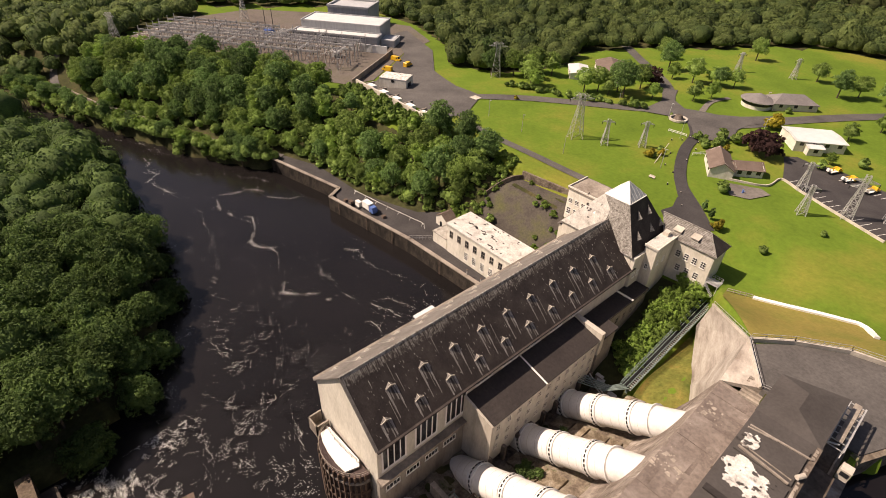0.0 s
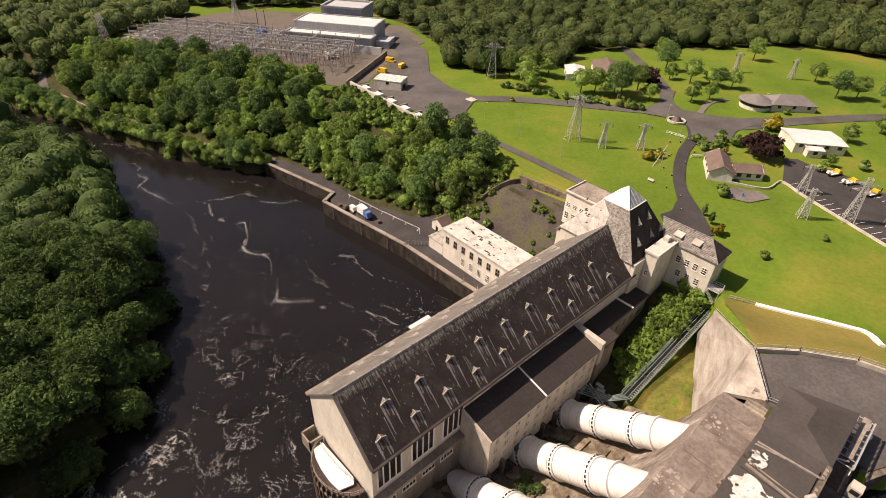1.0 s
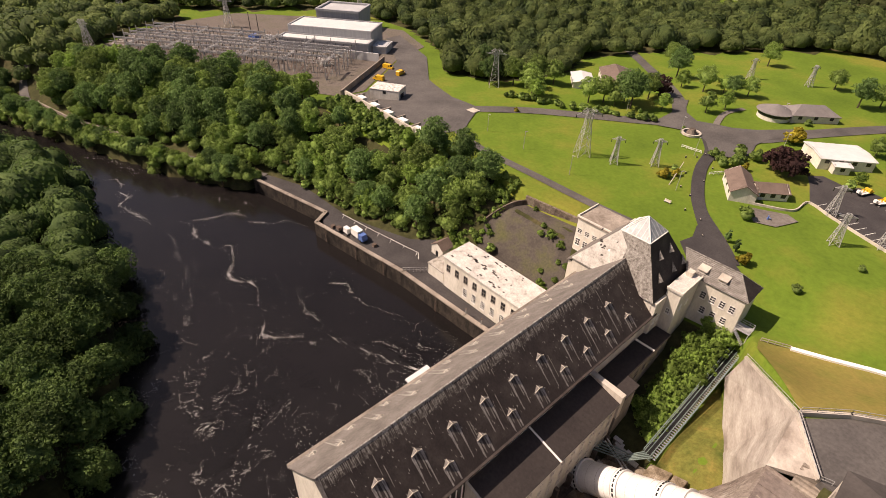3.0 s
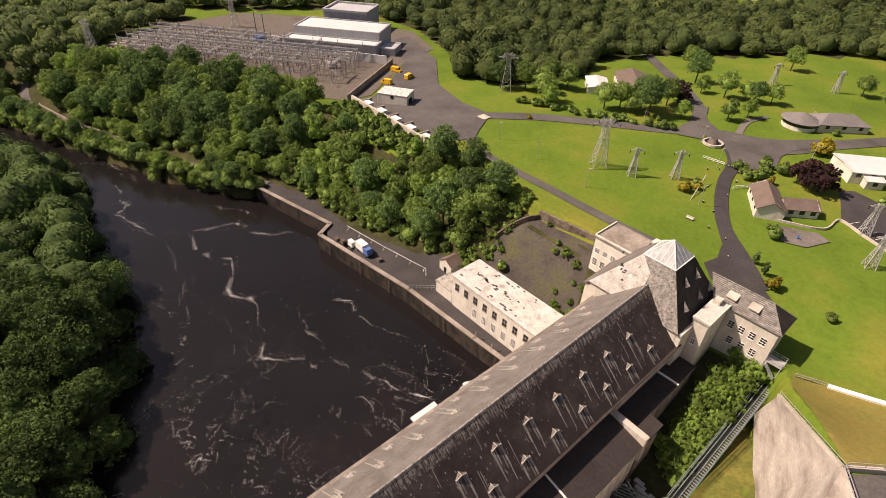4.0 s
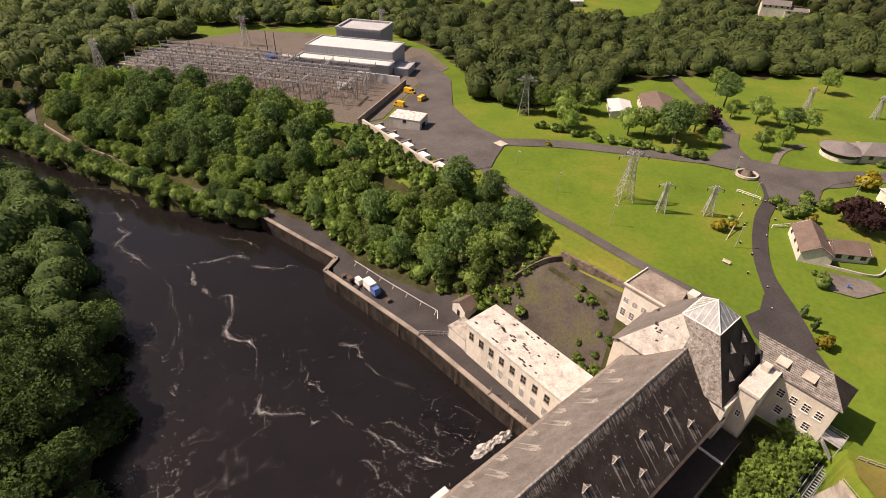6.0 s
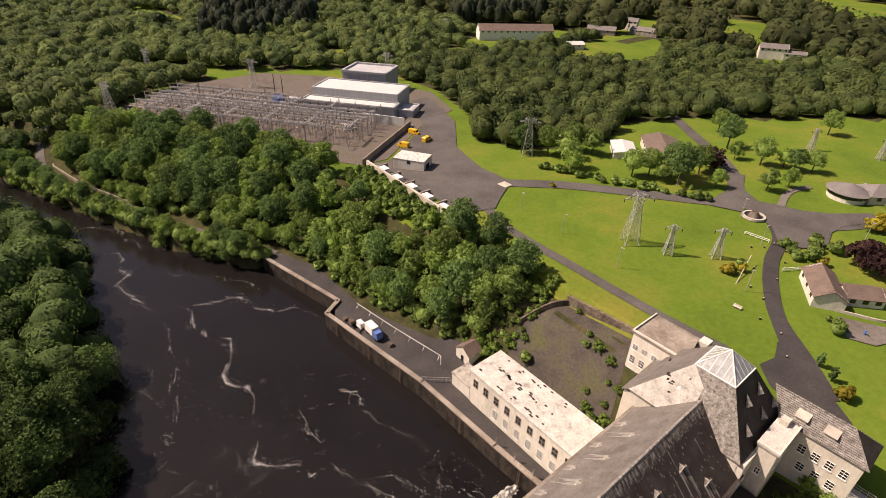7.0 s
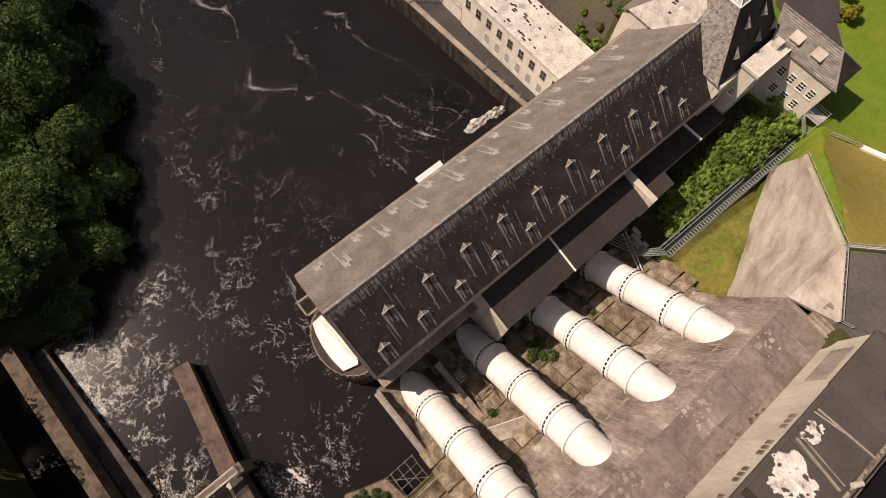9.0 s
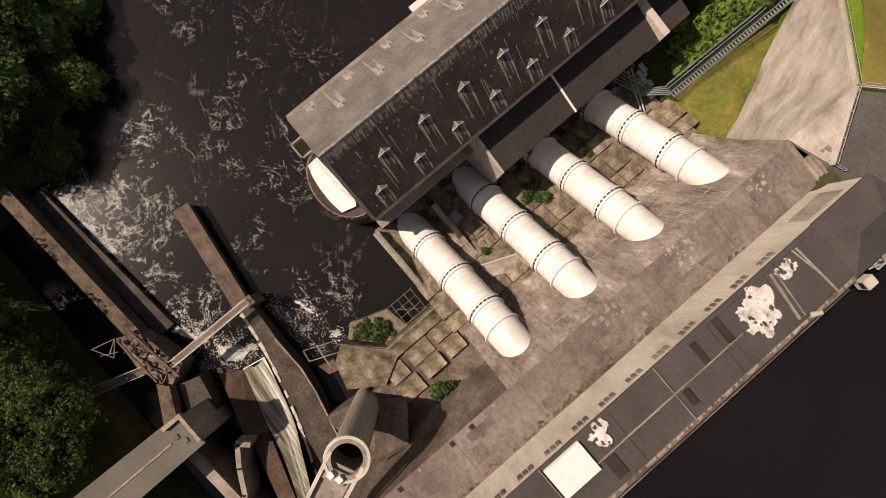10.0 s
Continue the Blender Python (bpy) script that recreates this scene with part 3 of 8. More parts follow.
foam.lace([(-35, -55), (-2, -55), (4, -52), (4.2, -41), (-17, -38.6), (-38, -30)], 120000, 2.4, 0.17, 0.085, lambda x, y: 1.25 * np.exp(-np.clip(y + 51 + 0.3 * (x + 20), 0, 99) / 8.0) + 0.16)
foam.lace([(-38, -56), (-24, -56), (-14, -50), (-20, -46), (-36, -47)], 26000, 1.4, 0.4, 0.085, lambda x, y: 0.9 + 0 * x, 3.0)
foam.lace([(-17, -35.8), (5, -38), (20, -38), (23, -30), (10, -14), (-14, -14), (-36, -22)], 80000, 2.1, 0.09, 0.07, lambda x, y: np.where(y < -20, 0.8, 0.55))
foam.lace([(4, -37), (21, -37.6), (22, -31), (12, -22)], 26000, 1.5, 0.18, 0.07, lambda x, y: 0.7 + 0 * x, 3.0)
for pts, per, spread in (([(-2.5, -54), (1, -52.6), (4.5, -50.6)], 420, 1.0), ([(6.6, -50.2), (8.4, -48.6), (10.4, -46.4), (11.4, -43.6)], 420, 0.9), ([(-31, -55.4), (-24, -54.6), (-10, -54.2)], 40, 0.8),
                         ([(11.6, -35.0), (13.2, -33.4), (14.4, -32.6)], 130, 0.4), ([(18.8, -31.6), (20.2, -30.6)], 300, 0.4)):
    foam.line(pts, per, spread, 0.14)


def billow(g, cx, cy, rx, ry, turn, height, seed, n=26):
    """A heap of froth with a ragged edge, afloat on the water."""
    k = len(g.v)
    c, d = math.cos(turn), math.sin(turn)
    for i in range(n + 1):
        for j in range(n + 1):
            u, v = 2 * i / n - 1, 2 * j / n - 1
            rad = math.hypot(u, v)
            q = 1 / max(1, rad) if rad > 1 else 1
            u, v, rad = u * q, v * q, min(rad, 1)
            e = 0.8 + 0.5 * noise.noise((u * 2.2 + seed, v * 2.2, 0)) + 0.2 * noise.noise((u * 6 + seed, v * 6, 4))
            z = height * (1 - rad ** 2) * (0.55 + 0.9 * noise.noise((u * 3.4, v * 3.4, seed)) + 0.5 * noise.noise((u * 9, v * 9, seed + 3)))
            x, y = u * rx * e, v * ry * e
            g.v.append((cx + x * c - y * d, cy + x * d + y * c, 0.03 + z))
    g.f += [(k + i * (n + 1) + j, k + (i + 1) * (n + 1) + j, k + (i + 1) * (n + 1) + j + 1, k + i * (n + 1) + j + 1) for i in range(n) for j in range(n)]


heap = Geo()
for q in ((0.4, -53.0, 2.8, 0.9, 0.45, 0.5, 1), (3.6, -51.4, 1.6, 0.8, 0.7, 0.4, 2), (8.8, -48.4, 2.2, 0.9, 0.75, 0.5, 3), (10.9, -45.2, 1.9, 0.7, 1.25, 0.45, 4), (-22.6, 41.4, 4.2, 1.5, 1.45, 1.1, 5), (-22.2, 46.2, 3.4, 1.5, 1.4, 1.1, 6), (-22.4, 38.6, 1.6, 1.0, 1.2, 0.7, 7), (19.6, -31.0, 0.9, 0.5, 0.6, 0.5, 8)):
    billow(heap, *q)
tagged(setting("froth", heap, FROTH, "white froth heaped where water pours in", "foam", smooth=True), kind="stuff")
fv = np.concatenate(foam.got)
fm = bpy.data.meshes.new("foam")
fm.from_pydata(fv.tolist(), [], np.arange(len(fv)).reshape(-1, 4).tolist())
fm.materials.append(FROTHLINE)
tagged(new("foam", fm), "white foam drifting in lines and nets on dark water", "foam", kind="stuff")


# ---------------------------------------------------------------- small makers used on many things
def window(parent, cx, cy, z0, w, h, face, bars=1, cross=1, frame_mat=None, name="window", thick=1.0):
    """A framed window on a wall. face: the way it looks, one of '-x', '+x', '-y', '+y'."""
    s = -1 if face[0] == "-" else 1
    ax = face[1]

    def blk(g, a0, a1, d0, d1, b0, b1):
        d0, d1 = sorted((d0 * s, d1 * s))
        if ax == "y":
            g.box(cx + a0, cx + a1, cy + d0, cy + d1, b0, b1)
        else:
            g.box(cx + d0, cx + d1, cy + a0, cy + a1, b0, b1)

    t = 0.14 * thick
    # one welded grid of frame, mullions and cross bars
    us = [(-w / 2, -w / 2 + t)] + [(-w / 2 + w * i / (bars + 1) - 0.06 * thick, -w / 2 + w * i / (bars + 1) + 0.06 * thick) for i in range(1, bars + 1)] + [(w / 2 - t, w / 2)]
    vs = [(z0, z0 + t)] + [(z0 + h * i / (cross + 1) - 0.05, z0 + h * i / (cross + 1) + 0.05) for i in range(1, cross + 1)] + [(z0 + h - t, z0 + h)]
    au, av = [a for q in us for a in q], [a for q in vs for a in q]
    nu, nv = len(au), len(av)
    solid = {(i, j) for i in range(nu - 1) for j in range(nv - 1) if i % 2 == 0 or j % 2 == 0}
    g = Geo()

    def at(i, j, d):
        return (cx + au[i], cy + d * s, av[j]) if ax == "y" else (cx + d * s, cy + au[i], av[j])

    ids = {(i, j, d): k for k, (i, j, d) in enumerate((i, j, d) for i in range(nu) for j in range(nv) for d in (0, 1))}
    faces = []
    for i, j in solid:
        q = [(i, j), (i + 1, j), (i + 1, j + 1), (i, j + 1)]
        faces.append([ids[(*p, 1)] for p in q])
        for k, nb in enumerate(((i, j - 1), (i + 1, j), (i, j + 1), (i - 1, j))):
            if nb not in solid:
                a, b = q[k], q[(k + 1) % 4]
                faces.append([ids[(*a, 0)], ids[(*b, 0)], ids[(*b, 1)], ids[(*a, 1)]])
    if (ax == "y") == (s > 0):
        faces = [f[::-1] for f in faces]
    g.add([at(i, j, (-0.1, 0.1)[d]) for i in range(nu) for j in range(nv) for d in (0, 1)], [tuple(f) for f in faces])
    win = part(name, g, frame_mat or WHITE, parent)
    p = Geo()
    blk(p, -w / 2 + t, w / 2 - t, -0.1, 0.03, z0, z0 + h - t)
    part("pane", p, DARK, win)
    sill = Geo()
    blk(sill, -w / 2 - 0.1, w / 2 + 0.1, -0.1, 0.18, z0 - 0.13, z0 - 0.004)
    part("sill", sill, frame_mat or WHITE, win)
    return win


def rail(parent, pts, height=1.1, posts=2.5, material=None, name="railing", r=0.05):
    """A railing of posts and two bars along points."""
    g = Geo()
    for a, b in zip(pts, pts[1:]):
        a, b = Vector(a), Vector(b)
        n = max(1, int((b - a).length / posts))
        for i in range(n + 1):
            p = a.lerp(b, i / n)
            g.bar(p, p + Vector((0, 0, height)), r)
        for k in (0.5, 1.0):
            g.bar(a + Vector((0, 0, height * k)), b + Vector((0, 0, height * k)), r)
    return part(name, g, material or STEEL, parent)


# ---------------------------------------------------------------- turbine hall
EAVE, RIDGE, HALF = 23.7, 33.0, 9.75
Y0, Y1 = -11.1, 67.4
SLOPE = (RIDGE - EAVE) / HALF
hall = thing("turbine_hall", "long rendered turbine hall with steep dark slate roof beside the tailrace", "power station", (0, 27, 0))
part("wall", Geo().extrude_y([(-9.4, -4), (9.4, -4), (9.4, EAVE + 0.1), (0, RIDGE - 0.4), (-9.4, EAVE + 0.1)], Y0 + 0.3, Y1), RENDERW, hall, "cream rendered walls streaked with damp")


def roof_pt(x, y, up=0.0):
    return (x, y, RIDGE - SLOPE * abs(x) + up)


# east slope coloured dark for shade, west slope pale for sun
east = part("roof_slope", Geo().slab([roof_pt(0, Y0), roof_pt(HALF + 0.3, Y0), roof_pt(HALF + 0.3, Y1), roof_pt(0, Y1)], 0.3), SLATE, hall, "brown slate slope toned dark for the shaded side")
part("lichen_band", Geo().slab([roof_pt(0.3, Y0, 0.03), roof_pt(1.5, Y0, 0.03), roof_pt(1.5, Y1, 0.03), roof_pt(0.3, Y1, 0.03)], 0.02), SPECKLE, hall, "band of pale lichen below the ridge")
west = part("roof_slope", Geo().slab([roof_pt(-HALF - 0.3, Y0), roof_pt(0, Y0), roof_pt(0, Y1), roof_pt(-HALF - 0.3, Y1)], 0.3), SLATEW, hall, "grey weathered slate slope toned pale for the sunlit side")
part("ridge_capping", Geo().extrude_y([(-0.35, RIDGE - 0.3), (0.35, RIDGE - 0.3), (0.12, RIDGE + 0.12), (-0.12, RIDGE + 0.12)], Y0 - 0.05, 67.4), LICHEN, hall)
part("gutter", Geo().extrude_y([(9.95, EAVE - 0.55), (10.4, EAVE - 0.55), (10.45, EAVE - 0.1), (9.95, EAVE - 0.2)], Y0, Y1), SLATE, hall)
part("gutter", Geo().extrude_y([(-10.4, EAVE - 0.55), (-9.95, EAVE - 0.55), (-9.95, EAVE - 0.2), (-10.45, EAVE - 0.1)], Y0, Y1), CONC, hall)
part("eave_panel", Geo().box(-11.5, -10.4, 14.0, 19.4, 23.2, 23.55), PALEROOF, hall, "white panel over the west gutter")
# verge boards of the near gable
for s in (-1, 1):
    part("verge", Geo().slab([(0, Y0 - 0.2, RIDGE + 0.1), (s * (HALF + 0.3), Y0 - 0.2, EAVE - 0.2), (s * (HALF + 0.3), Y0 + 0.35, EAVE - 0.2), (0, Y0 + 0.35, RIDGE + 0.1)], 0.25), SLATEW, hall)


def dormer(side, x, y, size=1.0):
    """A small gabled roof vent: lead-framed front, two roof planes run back into the slope, and pale stains below it."""
    s = side
    w, h = 0.72 * size, 0.36 * size
    x1 = x + 1.6
    zb = RIDGE - SLOPE * x1
    xr, zr = x1 - (h + 0.85) / SLOPE, zb + h + 0.2
    xe = x1 - 0.22 / SLOPE
    A, L, R = (s * x1, y, zr), (s * x1, y - w, zb + 0.16), (s * x1, y + w, zb + 0.16)
    L0, R0 = (s * x1, y - w, zb - 0.1), (s * x1, y + w, zb - 0.1)
    back, Lb, Rb = (s * xr, y, zr), (s * xe, y - w, zb + 0.16), (s * xe, y + w, zb + 0.16)
    g = Geo().add([A, L, R, L0, R0, back, Lb, Rb], [(0, 1, 3, 4, 2), (0, 5, 6, 1), (0, 2, 7, 5), (1, 6, 3), (2, 4, 7), (5, 7, 4, 3, 6)])
    # west vents take the paler set, matching the sunlit tone of their slope
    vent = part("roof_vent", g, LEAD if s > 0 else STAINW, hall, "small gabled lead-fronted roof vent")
    f = Geo()
    o = s * 0.06
    for a, b in ((A, L), (A, R), (L, L0), (R, R0), (A, back), (L, Lb), (R, Rb)):
        f.bar((a[0] + o, a[1], a[2]), (b[0] + o, b[1], b[2]), 0.06)
    part("lead_edge", f, PALECONC, vent)
    part("louvre", Geo().add([(s * (x1 + 0.03), y, zr - 0.16), (s * (x1 + 0.03), y - w * 0.5, zb + 0.14), (s * (x1 + 0.03), y + w * 0.5, zb + 0.14)], [(0, 1, 2)]), GREYW, vent)
    for k in (-1, 1):
        leg = Geo()
        yy = y + k * w * 0.92
        for j, (reach, half) in enumerate(((random.uniform(1.8, 2.8), 0.26), (random.uniform(3.2, 4.8), 0.15))):
            xe = min(x1 + reach, HALF + 0.1)
            zt, ze = RIDGE - SLOPE * x1 + 0.045 + 0.005 * j, RIDGE - SLOPE * xe + 0.045 + 0.005 * j
            bend = random.uniform(-0.08, 0.08)
            leg.slab([(s * x1, yy - half, zt), (s * x1, yy + half, zt), (s * xe, yy + bend + half * 0.5, ze), (s * xe, yy + bend - half * 0.5, ze)], 0.02)
        part("lime_run", leg, RUNS if s > 0 else STAINW, vent)
    for k, reach in ((-0.5, 1.5), (0.6, 2.2)):
        xe = min(x1 + reach * random.uniform(0.6, 1.25), HALF + 0.1)
        st = Geo()
        yy = y + k * w * 0.72
        st.slab([(s * x1, yy - 0.2, RIDGE - SLOPE * x1 + 0.03), (s * x1, yy + 0.2, RIDGE - SLOPE * x1 + 0.03), (s * xe, yy + 0.09, RIDGE - SLOPE * xe + 0.03), (s * xe, yy - 0.09, RIDGE - SLOPE * xe + 0.03)], 0.02)
        part("lime_stain", st, STAIN if s > 0 else STAINW, vent)


LEAD = mat("weathered_lead", [(0.07, 0.06, 0.054), (0.14, 0.125, 0.113), (0.24, 0.22, 0.2)], 1.6, 0.7, bump=0.1, grit=0.5)
STAIN = mat("lime_streaked_slate", [(0.055, 0.046, 0.041), (0.15, 0.137, 0.122), (0.29, 0.27, 0.245)], 0.7, 0.8, stretch=(0.5, 2.0, 0.5))
STAINW = mat("lime_streaked_pale_slate", [(0.20, 0.19, 0.165), (0.32, 0.30, 0.265)], 0.9, 0.8)
RUNS = mat("lime_run_slate", [(0.11, 0.098, 0.09), (0.225, 0.207, 0.19), (0.40, 0.375, 0.345)], 1.8, 0.8, stretch=(0.6, 2.0, 0.6), grit=0.5)
ANNEXROOF = mat("worn_pale_roofing", [(0.28, 0.255, 0.225), (0.48, 0.45, 0.405), (0.56, 0.53, 0.48), (0.62, 0.59, 0.535)], 0.4, 0.85, fine=7, grit=0.4)
PEEL = mat("peeling_roof_skin", [(0.12, 0.105, 0.09), (0.36, 0.33, 0.285), (0.46, 0.43, 0.375)], 0.5, 0.85, fine=6, grit=0.3)
random.seed(15)
spots = Geo()
for i in range(620):
    x, y = 0.4 + 8.6 * random.random() ** 2.2, random.uniform(Y0 + 0.4, Y1 - 1)
    r = random.uniform(0.05, 0.14)
    spots.slab([roof_pt(x - r, y - r * 0.7, 0.03), roof_pt(x + r * random.uniform(0.8, 2.5), y - r * 0.5, 0.03), roof_pt(x + r, y + r, 0.03)], 0.02)
for i in range(420):
    y, k = random.uniform(Y0 + 0.2, Y1 - 1), random.uniform(0.5, 1.5)
    spots.slab([roof_pt(0.35, y - 0.07, 0.035), roof_pt(0.35 + k, y - 0.02, 0.035), roof_pt(0.35, y + 0.07, 0.035)], 0.02)
for i in range(24):
    x, y = random.uniform(1, 6), random.uniform(Y0 + 1, Y1 - 2)
    k = random.uniform(0.8, 4.0)
    spots.slab([roof_pt(x, y - 0.06, 0.03), roof_pt(min(x + k, 9.8), y - 0.03, 0.03), roof_pt(min(x + k, 9.8), y + 0.03, 0.03), roof_pt(x, y + 0.06, 0.03)], 0.02)
tagged(part("lichen", spots, LICHEN, hall, "pale lichen spots and fringe below the ridge"), kind="stuff")
for i in range(9):
    dormer(1, 2.7, -3.83 + 7.4 * i, 1.36)
for i in range(10):
    dormer(1, 6.0, -7.4 + 7.38 * i, 1.36)
for i in range(9):
    dormer(-1, 3.4, -3.9 + 7.4 * i, 0.9)
for i in range(10):
    dormer(-1, 6.8, -7.4 + 7.38 * i, 0.9)

# tall windows of the east wall, the band below them and the low windows
for i in range(3):
    window(hall, 9.4, -7.2 + 7.4 * i, 15.6, 5.4, 7.2, "+x", bars=3, cross=0, name="tall_window", frame_mat=WHITE, thick=2.2)
for i in range(5):
    window(hall, 9.4, 15.0 + 7.4 * i, 20.9, 4.6, 2.2, "+x", bars=3, cross=0, frame_mat=WHITE, thick=2.0)
part("string_course", Geo().box(9.3, 11.0, Y0, 9.4, 13.6, 14.4), CONC, hall, "projecting concrete ledge")
part("plinth", Geo().box(9.3, 10.2, Y0, 9.4, -2, 13.6), GREYW, hall, "stained grey lower wall")
for i in range(4):
    window(hall, 10.2, -8.2 + 4.6 * i, 10.4, 3.2, 1.5, "+x", bars=3, cross=0)

# gallery along the east side
gal = thing("switch_gallery", "low flat-roofed gallery along the side of the turbine hall", "annexe", (13, 27, 0))
part("wall", Geo().extrude_y([(9.6, 6), (16.7, 6), (16.7, 18.3), (9.6, 20.2)], 10.0, 44.2), RENDERW, gal, "grimy cream rendered wall")
part("roof", Geo().slab([(9.5, 9.8, 20.6), (17.1, 9.8, 18.6), (17.1, 44.3, 18.6), (9.5, 44.3, 20.6)], 0.3), FELT, gal, "dark felt lean-to roof")
part("end_wall", Geo().extrude_y([(9.5, 1), (17.15, 1), (17.15, 18.75), (9.5, 20.75)], 9.55, 10.0), PALECONC, gal, "pale plastered end wall")
part("roof_strip", Geo().slab([(9.5, 25.4, 20.75), (17.2, 25.4, 18.78), (17.2, 25.75, 18.78), (9.5, 25.75, 20.75)], 0.12), WHITE, gal, "white painted roof joint")
part("parapet", Geo().extrude_y([(9.5, 14), (17.2, 14), (17.2, 20.4), (9.5, 20.9)], 44.2, 45.5), PALECONC, gal, "pale rendered parapet wall")
for i in range(11):
    for k, zz in enumerate((15.6, 12.6, 9.6)):
        window(gal, 16.7, 12.0 + 3.05 * i, zz, 1.1, 1.5, "+x", bars=1, cross=1, frame_mat=WHITEW)
for i in range(9):
    part("buttress", Geo().box(16.7, 17.6, 10.2 + 4.2 * i - 0.35, 10.2 + 4.2 * i + 0.35, -2, 8.5), CONCDARK, gal)
low = thing("north_gallery", "lower flat-roofed gallery joining the gallery and the tower block", "annexe", (13, 56, 0))
part("wall", Geo().prism([(9.6, 45.5), (16.7, 45.5), (16.7, 51.4), (13.8, 51.9), (13.8, 70), (9.6, 70)], 4, 17.6), GREYW, low, "grey rendered wall")
part("roof", Geo().prism([(9.5, 45.5), (17.0, 45.5), (17.0, 51.8), (14.1, 52.2), (14.1, 70.2), (9.5, 70.2)], 17.6, 18.0), FELT, low, "dark felt flat roof")
part("roof_strip", Geo().box(9.5, 14.15, 62.4, 62.8, 18.0, 18.3), WHITE, low)
for i in range(5):
    window(low, 13.8, 54.0 + 3.2 * i, 13.5, 1.2, 2.0, "+x", frame_mat=GREYW)

# terrace bay on the near gable
bay = thing("terrace_bay", "curved balcony bay with white deck at the gable end", "balcony", (1, -13, 14))
arc = [(0.6 + 6.7 * math.cos(a), -11.2 - 4.9 * math.sin(a)) for a in [math.pi * i / 18 for i in range(19)]]
part("deck", Geo().prism([(-5.2, -11.7), (-5.1, -13.7), (-3.4, -14.3), (-1.0, -14.7), (2.0, -14.8), (4.6, -14.5), (5.3, -12.0), (4.2, -11.3)], 14.2, 14.55), WHITE, bay, "bright white deck")
part("bay_wall", Geo().prism(list(reversed(arc)), -3, 13.9), PURPLE, bay, "weathered red-brown curved wall")
for k in range(4):
    zz = 2.5 + 3.2 * k
    g = Geo().add([(0.6 + (x - 0.6) * f, -11.2 + (y + 11.2) * f, z) for x, y in arc for f, z in ((0.97, zz - 0.3), (1.045, zz - 0.3), (1.045, zz + 0.3), (0.97, zz + 0.3))],
                  [(4 * i + j, 4 * i + (j + 1) % 4, 4 * i + 4 + (j + 1) % 4, 4 * i + 4 + j) for i in range(len(arc) - 1) for j in range(4)])
    part("band_course", g, RUST if k < 3 else GREYW, bay)
for i in range(1, 18):
    (xa, ya) = arc[i]
    part("bay_post", Geo().box(xa - 0.15, xa + 0.15, ya - 0.3, ya + 0.1, -2, 14.1), RUST, bay)
rail(bay, [(x, y, 14.0) for x, y in arc], 1.2, 1.6, CONC)
rail(bay, [(-5.0, -12.3, 14.5), (-2.0, -12.5, 14.5), (1.5, -12.3, 14.5), (4.4, -11.9, 14.5)], 1.1, 1.4, STEEL)

part("side_cage", Geo().box(-9.6, -6.4, -13.8, -11.0, 11.5, 12.0).box(-9.6, -9.3, -13.8, -11.0, 12.0, 14.8).box(-9.6, -6.4, -13.8, -13.5, 12.0, 14.8).box(-6.7, -6.4, -13.8, -11.0, 12.0, 14.8), CONC, bay, "open concrete cage beside the deck")

# ---------------------------------------------------------------- tower block and its wings
tower = thing("tower_block", "hipped tower block with glazed pyramid lantern on a steep slate roof", "power station", (0, 74, 0))
EZ, TZ = 27.0, 38.0
sx0, sx1, sy0, sy1 = -12.3, 9.6, 65.4, 83.0
tx0, tx1, ty0, ty1 = -3.5, 3.65, 69.0, 76.6
part("wall", Geo().box(sx0 + 0.5, sx1 - 0.5, sy0 + 0.5, sy1 - 0.5, 2, EZ), RENDERW, tower, "cream rendered wall")
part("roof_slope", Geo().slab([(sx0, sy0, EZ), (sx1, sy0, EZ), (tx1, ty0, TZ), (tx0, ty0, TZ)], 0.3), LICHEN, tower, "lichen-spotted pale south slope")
slp = lambda x, f: (x, sy0 + (ty0 - sy0) * f, EZ + (TZ - EZ) * f + 0.02)
part("roof_skin", Geo().slab([slp(sx0 + 0.3, 0.01), slp(-0.6, 0.01), slp(-0.6, 0.74), slp(tx0 + 0.3, 0.97), slp(tx0 - 0.1, 0.99)], 0.05), SKIN, tower, "white peeling skin on the south slope")
# east and north slopes coloured as shaded slate, west slope as sunlit slate
part("roof_slope", Geo().slab([(sx1, sy0, EZ), (sx1, sy1, EZ), (tx1, ty1, TZ), (tx1, ty0, TZ)], 0.3), SLATE, tower, "slate east slope toned dark for shade")
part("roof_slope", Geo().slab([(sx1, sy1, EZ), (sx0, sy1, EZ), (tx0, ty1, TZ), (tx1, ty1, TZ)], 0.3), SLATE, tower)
part("roof_slope", Geo().slab([(sx0, sy1, EZ), (sx0, sy0, EZ), (tx0, ty0, TZ), (tx0, ty1, TZ)], 0.3), SLATEW, tower, "grey slate west slope toned pale for sun")
ap = (0.1, 72.8, 41.75)
base = [(tx0, ty0, TZ), (tx1, ty0, TZ), (tx1, ty1, TZ), (tx0, ty1, TZ)]
lantern = part("lantern", Geo().add(base + [ap], [(0, 1, 4), (1, 2, 4), (2, 3, 4), (3, 0, 4), (3, 2, 1, 0)]), SKYGLASS, tower, "dusty glass pyramid lantern")
g = Geo()
for i in range(4):
    g.bar(base[i], base[(i + 1) % 4], 0.13)
    g.bar(base[i], ap, 0.11)
    for k in range(1, 6):
        a = Vector(base[i]).lerp(Vector(base[(i + 1) % 4]), k / 6)
        f = 1 - abs(k / 3 - 1)
        e = Vector(base[i]).lerp(Vector(ap), f) if k < 3 else Vector(base[(i + 1) % 4]).lerp(Vector(ap), f)
        g.bar(a, e if k != 3 else ap, 0.05)
part("glazing_frame", g, WHITE, lantern)
